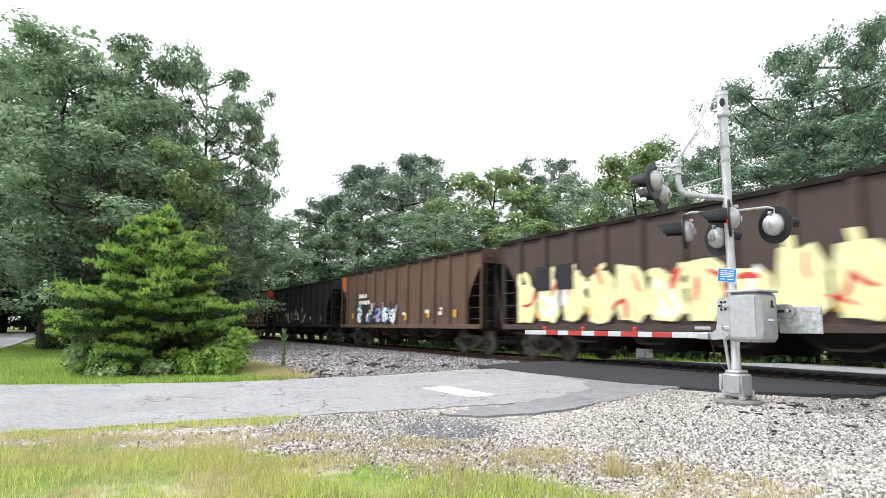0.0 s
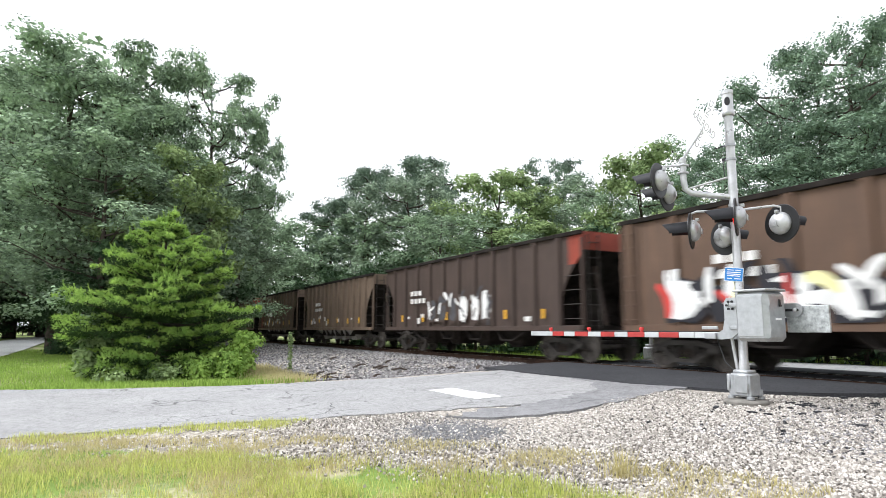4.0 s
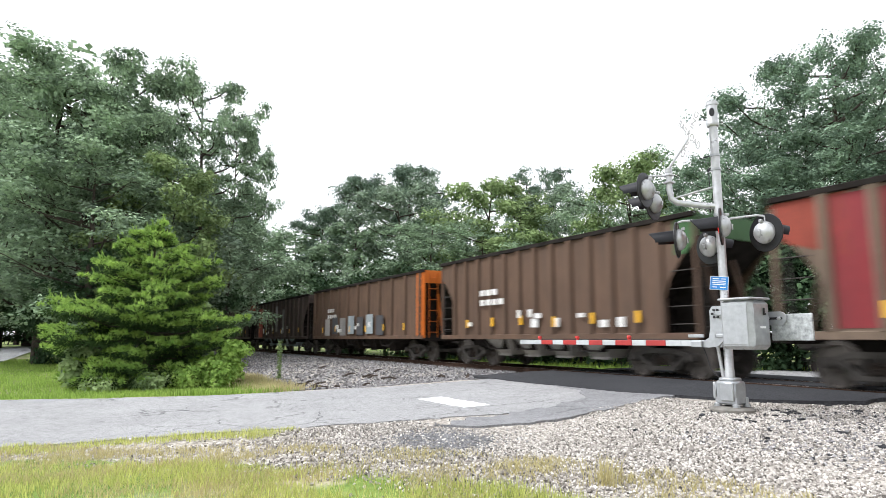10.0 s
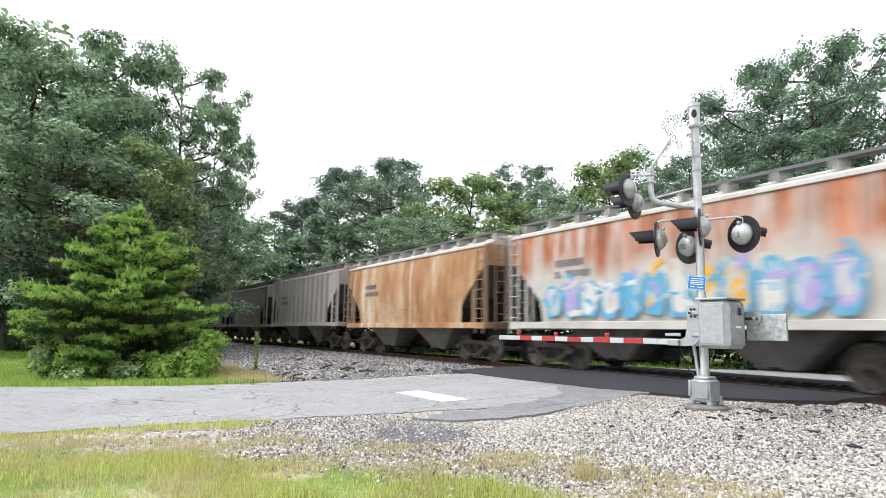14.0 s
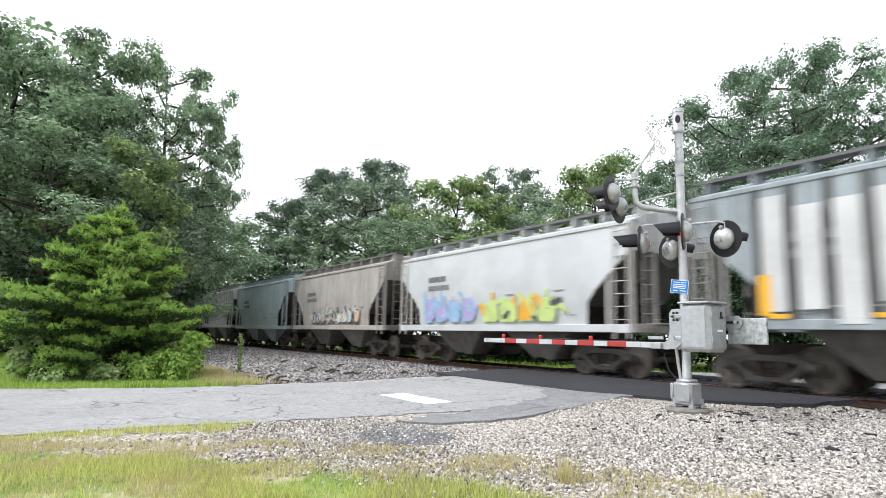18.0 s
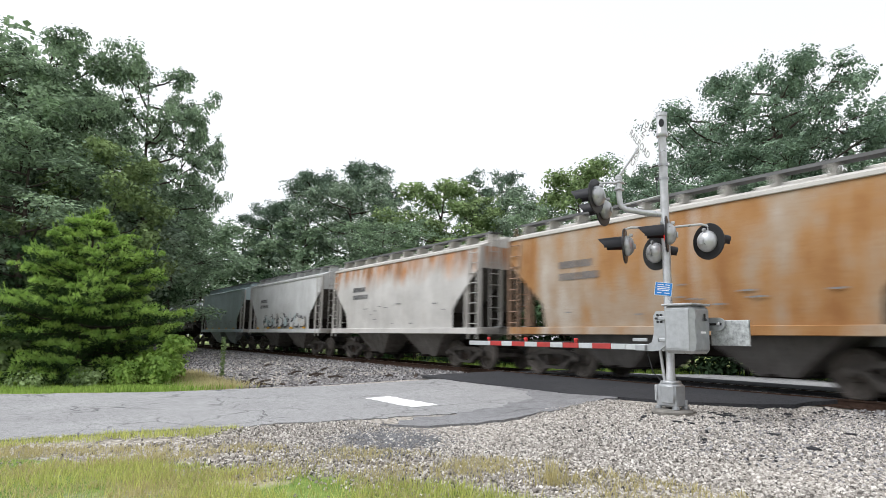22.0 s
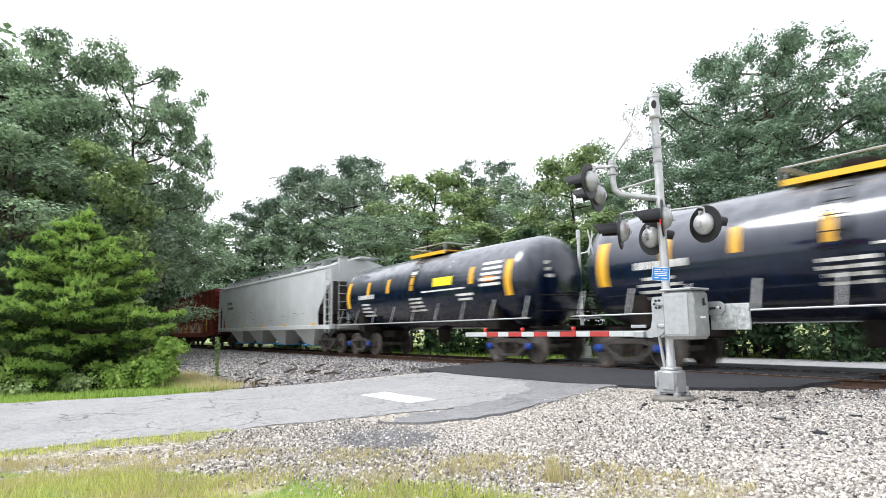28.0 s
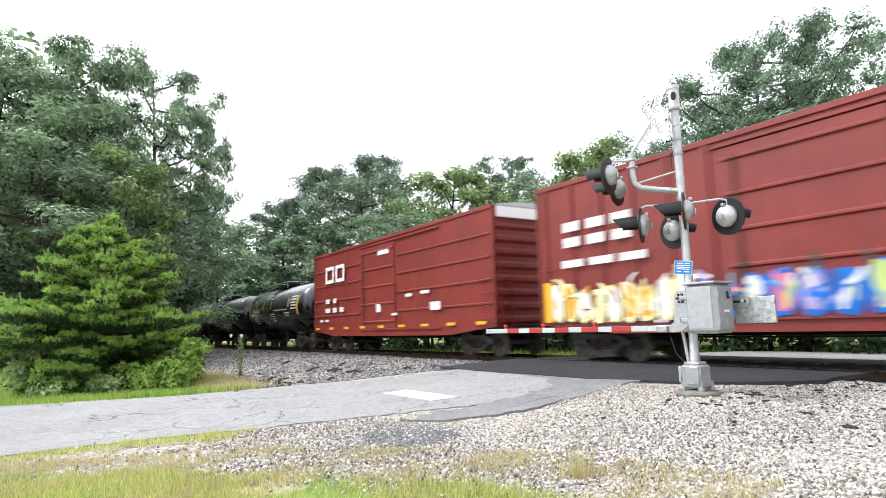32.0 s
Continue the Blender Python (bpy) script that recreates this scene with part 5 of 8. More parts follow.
    part("hinge", Geo().box(0.862, -0.58, 1.5, 0.02, 0.03, 0.09, 0.004).box(0.862, -0.58, 1.14, 0.02, 0.03, 0.09, 0.004), M_GALV, box)
    part("mounting_bracket", Geo().box(0.22, -0.2, 1.5, 0.5, 0.1, 0.06, 0.01).box(0.22, -0.2, 1.15, 0.5, 0.1, 0.06, 0.01).box(0.0, -0.12, 1.5, 0.16, 0.16, 0.08, 0.01).box(0.0, -0.12, 1.15, 0.16, 0.16, 0.08, 0.01), M_GALV, box)
    # support arms, roadway side: a plate that curves down to the gate arm
    g = Geo()
    prof = [(0.1, 1.56), (0.06, 1.62), (-0.1, 1.62), (-0.15, 1.55), (-0.15, 1.28), (-0.19, 1.12), (-0.28, 1.07), (-0.46, 1.07), (-0.46, 0.985), (-0.22, 0.965), (-0.04, 0.985), (0.06, 1.06), (0.1, 1.16)]
    g.prism(prof, "y", -0.2, -0.17)
    part("arm_support", Geo().prism(prof, "y", 0.1, 0.13), M_GALV, root, "curved galvanised arm support")
    sup = part("arm_support", g, M_GALV, root, "curved galvanised arm support")
    for k in range(6):
        t = k * math.pi / 3
        part("bolt", Geo().lathe([(0.02, -0.2), (0.02, -0.22), (0.004, -0.22)], (-0.03 + 0.065 * math.cos(t), 0, 1.5 + 0.065 * math.sin(t)), "y", 6), M_BLACK, sup)
    part("arm_clamp", Geo().box(-0.4, -0.1, 1.02, 0.2, 0.3, 0.1, 0.01).box(-0.5, -0.1, 1.15, 0.3, 0.03, 0.05, 0.006), M_GALV, sup)
    # gate arm
    arm = part("gate_arm", Geo().box(-0.4, -0.17, 1.03, 0.3, 0.055, 0.1, 0.008), M_GALV, root, "galvanised end of the gate arm")
    x, i = -0.5, 0
    for w_, c in ((0.24, 0), (0.32, 0), (0.43, 1), (0.33, 0), (0.41, 1), (0.34, 0), (0.37, 1), (0.37, 0), (0.4, 1), (0.34, 0), (0.38, 1), (0.67, 0), (0.1, 0)):
        part("stripe_panel", Geo().box(x - w_ / 2, -0.17, 1.03, w_ - 0.004, 0.045 - 0.001 * (i % 2), 0.095, 0.006), (M_ARM_WHITE, M_ARM_RED)[c], arm, ("white reflective panel", "red reflective panel")[c])
        x -= w_
        i += 1
    for a in (-1.89, -3.28, -4.49):
        lamp = part("arm_lamp", Geo().box(a, -0.17, 1.09, 0.07, 0.045, 0.025, 0.006).lathe([(0.018, 1.1), (0.034, 1.11), (0.038, 1.14), (0.03, 1.16), (0.01, 1.165)], (a, -0.17, 0), "z", 12), M_RED, arm, "small red lamp on the gate arm")
        part("lens", Geo().lathe([(0.03, 0.0), (0.026, 0.014), (0.008, 0.018)], (a - 0.035, -0.17, 1.135), "x", 12), M_RED_LENS, lamp)
    part("lamp_wire", Geo().tube([(-0.6, -0.17, 1.085), (-1.89, -0.17, 1.09), (-2.5, -0.17, 1.1), (-3.28, -0.17, 1.09), (-4.49, -0.17, 1.09)], 0.007, 5), M_BLACK, arm, "black wire along the arm")
    # counterweight arm
    g = Geo()
    prof = [(0.3, 1.3)] + [(0.95 + 0.1 * math.cos(t), 1.4 + 0.1 * math.sin(t)) for t in [math.pi * (-0.5 + k / 8) for k in range(9)]] + [(0.32, 1.5)]
    g.prism(prof, "y", -0.13, -0.1)
    cw = part("counterweight_arm", g, M_GALV, root, "galvanised counterweight arm")
    part("slot", Geo().box(0.86, -0.134, 1.4, 0.28, 0.008, 0.035, 0.003), M_BLACK, cw, "dark slot")
    for a in (0.78, 0.95):
        part("bolt", Geo().lathe([(0.03, -0.13), (0.03, -0.15), (0.015, -0.16)], (a, 0, 1.4), "y", 6), M_ALU, cw)
    part("counterweight", Geo().box(1.1, -0.08, 1.27, 0.6, 0.04, 0.38, 0.006), M_ZINC, root, "mottled galvanised counterweight plate")
    # blue notice
    n = Vector((0.3, -0.95, 0)).normalized()
    sign = part("notice_sign", Geo().box(0, 0, 0, 0.28, 0.006, 0.22, 0.002), M_WHITE, root, "small blue emergency notice sign")
    sign.matrix_basis = Matrix.Translation((-0.02, -0.085, 1.99)) @ pose(0, 0, 0, 0, 7, 22)
    part("sign_face", Geo().box(0, -0.0045, 0, 0.265, 0.003, 0.205), M_BLUE, sign, "bright blue face")
    for k, (a, b, c) in enumerate(((-0.05, 0.07, 0.1), (0.06, 0.07, 0.08), (0, 0.035, 0.2), (0, 0.005, 0.21), (0, -0.022, 0.19), (-0.06, -0.065, 0.07), (0.06, -0.065, 0.09))):
        part("text_bar", Geo().box(a, -0.0068, b, c, 0.0016, 0.012), M_WHITE, sign)
    # main pair of lamps on a cross bracket, and the pair for the other side
    side = Vector((0.82, 0.57, 0))
    g = Geo()
    for s in (-1, 1):
        e = side * (0.66 * s)
        g.tube([(0, 0, 3.02), (e.x * 0.3, e.y * 0.3, 3.04), (e.x * 0.85, e.y * 0.85, 3.06), (e.x, e.y, 3.03), (e.x, e.y, 2.92)], 0.02, 10)
    g.box(0, 0, 3.02, 0.2, 0.2, 0.12, 0.02)
    g.beam((0, 0, 3.0), (0.14, -0.2, 2.98), 0.05).beam((0, 0, 2.95), (-0.14, 0.2, 2.8), 0.05)
    part("lamp_bracket", g, M_ALU, root, "silver cross bracket for the lamps")
    near = Vector((0.57, -0.82, 0))
    for a, b, z, way in ((-0.66, 0.02, 2.74, (-0.86, -0.5)), (0.02, 0.24, 2.88, (-0.86, -0.5)), (0.66, 0.0, 2.77, (0.12, 1.0)), (-0.16, -0.25, 2.64, (0.12, 1.0))):
        p = side * a + near * b
        lamp_unit(root, p.x, p.y, z, way)
    # upper bracket with a further pair aimed along the side lane
    a = side * -0.74
    g = Geo().tube([(0, 0, 3.25), tuple(a * 0.45 + Vector((0, 0, 3.31))), tuple(a * 0.85 + Vector((0, 0, 3.38))), tuple(a * 0.97 + Vector((0, 0, 3.46))), tuple(a + Vector((0, 0, 3.62))), tuple(a + Vector((0, 0, 3.92)))], 0.05, 12)
    g.tube([tuple(a * 0.9 + Vector((0, 0, 3.46))), (0, 0, 3.6)], 0.018, 8)
    g.lathe([(0.062, 3.92), (0.062, 3.98), (0.02, 4.0)], tuple(a), "z", 14)
    g.tube([tuple(a + Vector((0, 0, 3.87))), tuple(a + side * -0.42 + Vector((0, 0, 3.89)))], 0.02, 8)
    g.box(a.x, a.y, 3.74, 0.14, 0.14, 0.04, 0.01).box(a.x, a.y, 3.87, 0.14, 0.14, 0.04, 0.01)
    part("side_bracket", g, M_ALU, root, "weathered silver pipe bracket")
    for k, b, z in ((-0.38, 0.14, 3.62), (-0.31, -0.32, 3.47)):
        p = a + side * k + near * b
        lamp_unit(root, p.x, p.y, z, (-0.95, -0.28))
    # crossbuck
    cb = part("crossbuck", Geo().box(0, 0.02, 0, 0.09, 0.03, 0.3, 0.004), M_GALV, root, "white crossbuck sign with black words")
    cb.matrix_basis = pose(a.x + 0.31, a.y + 0.21, 4.53, 0, 0, -111 + 90)
    for ang, txt, yoff in ((48, "CROSSING", -0.004), (-48, "RAILROAD", -0.012)):
        bl = part("blade", Geo().box(0, 0, 0, 1.22, 0.006, 0.2, 0.003), M_WHITE, cb, "white blade")
        bl.matrix_basis = pose(0, yoff, 0, 0, -ang, 0)
        letters(txt, 0.175, M_LETTER_GREY, bl, pose(0, -0.0045, 0, 90, 0, 0))
    part("crossbuck_post", Geo().tube([(a.x, a.y, 3.98), (a.x + 0.12, a.y + 0.1, 4.2), (a.x + 0.31, a.y + 0.24, 4.55)], 0.02, 8), M_ALU, root)
    part("mast_arm", Geo().box(-0.16, 0, 4.14, 0.26, 0.02, 0.02).box(-0.1, -0.02, 3.9, 0.08, 0.04, 0.05), M_BLACK, root, "thin dark arm on the mast")


crossing_signal()


def far_signal():
    """The signal of the other approach, across the track: base, mast and crossbuck."""
    root = thing("far_crossing_signal", "second silver crossing signal standing beyond the track", "crossing signal", at=pose(-15.95, 17.45, -0.22))
    part("foundation", Geo().lathe([(0.36, -0.3), (0.38, 0.1), (0.34, 0.14), (0.12, 0.145)], axis="z", n=20), M_CONCRETE, root, "round concrete foundation")
    g = Geo().box(0, 0, 0.36, 0.48, 0.42, 0.44, 0.04).box(0, 0, 0.62, 0.34, 0.3, 0.1, 0.02).box(0.06, -0.22, 0.36, 0.28, 0.04, 0.32, 0.012)
    part("junction_base", g, M_GALV, root, "cast metal junction box base")
    part("mast", Geo().lathe([(0.075, 0.62), (0.068, 0.8), (0.066, 4.6)], axis="z", n=16), M_ALU, root, "silver-painted steel mast")
    part("mast_cap", Geo().lathe([(0.09, 4.6), (0.1, 4.62), (0.086, 4.66), (0.086, 4.9), (0.02, 4.94)], axis="z", n=16), M_ALU, root)
    part("mast_arm", Geo().tube([(0, 0, 4.0), (0.3, 0.12, 4.05), (0.42, 0.16, 4.3)], 0.025, 8), M_ALU, root)
    cb = part("crossbuck", Geo().box(0, 0.02, 0, 0.09, 0.03, 0.2, 0.004), M_GALV, root, "white crossbuck sign seen from its edge")
    cb.matrix_basis = pose(0.45, 0.15, 4.36, 0, 0, 118)
    for ang, off in ((48, -0.004), (-48, -0.012)):
        bl = part("blade", Geo().box(0, 0, 0, 1.22, 0.006, 0.2, 0.003), M_WHITE, cb, "white blade")
        bl.matrix_basis = pose(0, off, 0, 0, -ang, 0)


far_signal()

# ---- the train ----
# car space: x along the track with the leading end at +x, y across (the side seen is -y), z up from the rail heads
SHARED = {}


def shared(key, build):
    if key not in SHARED:
        SHARED[key] = build()
    return SHARED[key]


def wheelset_mesh():
    g = Geo()
    for s in (-1, 1):
        prof = [(0.09, 0.64), (0.13, 0.63), (0.14, 0.69), (0.38, 0.715), (0.40, 0.68), (0.457, 0.682), (0.483, 0.70), (0.483, 0.722), (0.46, 0.735), (0.457, 0.81), (0.40, 0.815), (0.385, 0.77), (0.16, 0.755), (0.14, 0.83), (0.08, 0.84)]
        g.lathe([(r, s * d) for r, d in prof], axis="y", n=14)
    g.lathe([(0.085, -0.64), (0.08, 0.0), (0.085, 0.64)], axis="y", n=10)
    for s in (-1, 1):
        g.lathe([(0.075, s * 0.83), (0.075, s * 1.06), (0.02, s * 1.07)], axis="y", n=10)
    return g.mesh("wheelset", M_WHEEL)


def side_frame_mesh():
    g = Geo()
    y0, y1 = -0.085, 0.085
    g.prism([(-0.99, 0.5), (-0.98, 0.58), (-0.86, 0.61), (-0.42, 0.72), (0.42, 0.72), (0.86, 0.61), (0.98, 0.58), (0.99, 0.5), (0.76, 0.5), (0.4, 0.6), (-0.4, 0.6), (-0.76, 0.5)], "y", y0, y1)
    g.prism([(-0.76, 0.5), (-0.62, 0.54), (-0.3, 0.28), (0.3, 0.28), (0.62, 0.54), (0.76, 0.5), (0.4, 0.19), (-0.4, 0.19)], "y", y0, y1)
    for s in (-1, 1):
        g.box(s * 0.29, 0, 0.45, 0.09, 0.15, 0.36, 0.01)
        g.box(s * 0.89, 0, 0.49, 0.2, 0.2, 0.14, 0.02)
    return g.mesh("side_frame", M_CAST)


def bolster_mesh():
    g = Geo().box(0, 0, 0.56, 0.36, 2.0, 0.2, 0.03)
    g.lathe([(0.2, 0.66), (0.2, 0.74), (0.05, 0.74)], axis="z", n=16)
    for s in (-1, 1):
        g.box(s * 0.5, 0, 0.42, 0.08, 1.7, 0.1)
        for t in (-1, 1):
            g.box(s * 0.4, t * 0.7, 0.42, 0.07, 0.12, 0.26, 0.01)
    return g.mesh("truck", M_CAST)


def spring_mesh():
    g = Geo().tube([(0.05 * math.cos(t), 0.05 * math.sin(t), 0.3 + 0.22 * t / 37.7) for t in [i * 1.396 for i in range(28)]], 0.015, 3)
    return g.mesh("spring", M_SPRING)


def cap_mesh(mat):
    return Geo().lathe([(0.1, 0), (0.1, -0.05), (0.07, -0.075), (0.02, -0.08)], axis="y", n=12).mesh("bearing_cap", mat)


WHEELSETS = []


def truck(parent, x, blue=False):
    t = part("truck", shared("bolster", bolster_mesh), None, parent, "dark cast steel truck", at=(x, 0, 0))
    for s in (-1, 1):
        part("side_frame", shared("frame", side_frame_mesh), None, t, at=(0, s * 1.0, 0))
        for dx in (-0.14, 0.0, 0.14) if s < 0 else (0.0,):
            part("spring", shared("spring", spring_mesh), None, t, at=(dx, s * 1.0, 0))
    for a in (-0.89, 0.89):
        w = part("wheelset", shared("wheels", wheelset_mesh), None, t, "rusty steel wheels on an axle")
        w.matrix_parent_inverse = Matrix.Translation((a, 0, 0.457))
        WHEELSETS.append(w)
        part("bearing_cap", shared(("cap", blue), lambda: cap_mesh(M_BLUE_PAINT if blue else M_CAST)), None, t, "blue bearing cap" if blue else "", at=(a, -1.09, 0.49))
    return t


def coupler_mesh():
    g = Geo().box(0.0, 0, 0.85, 0.75, 0.14, 0.17, 0.02).box(0.4, 0.02, 0.85, 0.22, 0.27, 0.28, 0.05).box(0.52, -0.1, 0.85, 0.16, 0.1, 0.26, 0.04)
    return g.mesh("coupler", M_CAST)


def hose_mesh():
    g = Geo().tube([(0, 0.25, 0.9), (0.15, 0.27, 0.7), (0.32, 0.2, 0.52), (0.45, 0.08, 0.5)], 0.026, 7)
    return g.mesh("air_hose", M_BLACK)


def running_gear(root, length, tc, blue=False):
    for s in (-1, 1):
        truck(root, s * tc, blue)
        for name, key, build in (("coupler", "coupler", coupler_mesh), ("air_hose", "hose", hose_mesh)):
            o = part(name, shared(key, build), None, root)
            o.matrix_basis = pose(s * (length / 2 - 0.1), 0, 0, 0, 0, 0 if s > 0 else 180)


def ladder(parent, x, y, z0, z1, width, rungs, mat, along="x", label=""):
    """Two stiles and rungs, standing off the car by a hand."""
    g = Geo()
    a = Vector((1, 0, 0)) if along == "x" else Vector((0, 1, 0))
    c = Vector((x, y, 0))
    for s in (-1, 1):
        p = c + a * (s * width / 2)
        g.beam((p.x, p.y, z0), (p.x, p.y, z1), 0.05, 0.012)
    for i in range(rungs):
        z = z0 + (z1 - z0) * (i + 0.5) / rungs
        p, q = c - a * (width / 2), c + a * (width / 2)
        g.tube([(p.x, p.y, z), (q.x, q.y, z)], 0.014, 6)
    return part("ladder", g, mat, parent, label)


def grab_irons(parent, x, y, zs, width, mat):
    me = shared(("grab", width, mat.name), lambda: Geo().tube([(-width / 2, 0.06, 0), (-width / 2, 0, 0), (width / 2, 0, 0), (width / 2, 0.06, 0)], 0.014, 6).mesh("grab_iron", mat))
    for z in zs:
        part("grab_iron", me, None, parent, at=(x, y, z))


def bars(parent, name, items, y, mat, label=""):
    """Flat painted patches on the side: (x, z, width, height)."""
    for x, z, w, h in items:
        part(name, Geo().box(x, y - 0.002, z, w, 0.004, h), mat, parent, label)


def text_block(parent, x, z, w, rows, y, mat, h=0.16, seed=0):
    """Lettering too blurred to read: rows of short bars."""
    r = random.Random(seed)
    items = []
    for k, cells in enumerate(rows):
        cw = w / max(rows)
        for i in range(cells):
            items.append((x - w / 2 + cw * (i + 0.5), z - k * h * 1.7, cw * r.uniform(0.62, 0.85), h))
    return bars(parent, "letter_block", items, y, mat)


def graffiti(parent, x0, x1, z0, z1, y, mats, n, seed, label, slash=None):
    """Sprayed colour, piece beside piece: a ragged cloud of ground colour, crossed by curved strokes and flecks; no word."""
    r = random.Random(seed)
    w = (x1 - x0) / n
    clampz = lambda q: min(z1 + 0.12, max(z0 - 0.05, q))

    colours = mats + ([slash] if slash else [])

    def cloud(cx, cz, rx, rz, d):
        m = 11
        pts = []
        for k in range(m):
            t = 2 * math.pi * k / m
            q = r.uniform(0.82, 1.04)
            sq = 1 / max(abs(math.cos(t)), abs(math.sin(t))) ** 0.85
            pts.append((cx + rx * q * sq * math.cos(t), y - d, clampz(cz + rz * q * sq * math.sin(t))))
        return Geo().add(pts, [tuple(range(m))])

    def stroke(ax, az, ang, length, bend, t, d):
        v = []
        m = 6
        for k in range(m + 1):
            u = k / m
            v_t = t * (0.35 + 0.65 * math.sin(math.pi * (0.12 + 0.76 * u)))
            nx, nz = -math.sin(ang), math.cos(ang)
            v += [(ax + nx * v_t / 2, y - d, clampz(az + nz * v_t / 2)), (ax - nx * v_t / 2, y - d, clampz(az - nz * v_t / 2))]
            ax, az = ax + math.cos(ang) * length / m, az + math.sin(ang) * length / m
            ang += bend / m
        return Geo().add(v, [(2 * k, 2 * k + 1, 2 * k + 3, 2 * k + 2) for k in range(m)])

    for i in range(n):
        cx = x0 + w * (i + 0.5)
        hh = (z1 - z0) * r.uniform(0.75, 1.0)
        cz = z0 + hh / 2
        e = 0.00025 * (i % 3)
        fill = 1 + (i + r.randrange(2)) % (len(mats) - 1)
        letter = part("graffiti", cloud(cx, cz, w * 0.5, hh * 0.5, 0.004 + e), colours[0], parent, label)
        part("paint_fill", cloud(cx + w * r.uniform(-0.06, 0.06), cz + hh * 0.02, w * 0.38, hh * 0.42, 0.005 + e), colours[fill], letter)
        for k in range(4):
            slot = r.randrange(len(mats)) if k else 0
            part("paint_stroke", stroke(cx + w * r.uniform(-0.45, 0.3), z0 + hh * r.uniform(0.1, 0.9), r.choice((1.57, 1.4, 1.75, 0.15, 2.2)), r.uniform(0.4, 0.8) * max(w, hh * 0.7), r.uniform(-1.6, 1.6), w * r.uniform(0.14, 0.26), 0.006 + e + 0.00012 * k), colours[slot], letter)
        for k in range(2):
            part("paint_stroke", stroke(cx + w * r.uniform(-0.4, 0.4), z0 + hh * r.uniform(0.15, 0.9), r.uniform(0, 6.28), w * 0.5, r.uniform(-1, 1), w * r.uniform(0.07, 0.14), 0.0072 + e + 0.00012 * k), colours[len(mats) if slash else r.randrange(len(mats))], letter)


def spray(name, col):
    return shared(("spray", name), lambda: plain("spray_" + name, col, 0.65, var=0.18, scale=2.5))


def car_root(name, label, category, front, rear):
    c = (front + rear) / 2
    ob = thing(name, label, category, "cars of the freight train", at=pose(c, TRACK_Y, 0))
    TRAIN.append((ob, c))
    return ob, front - rear


TRAIN = []


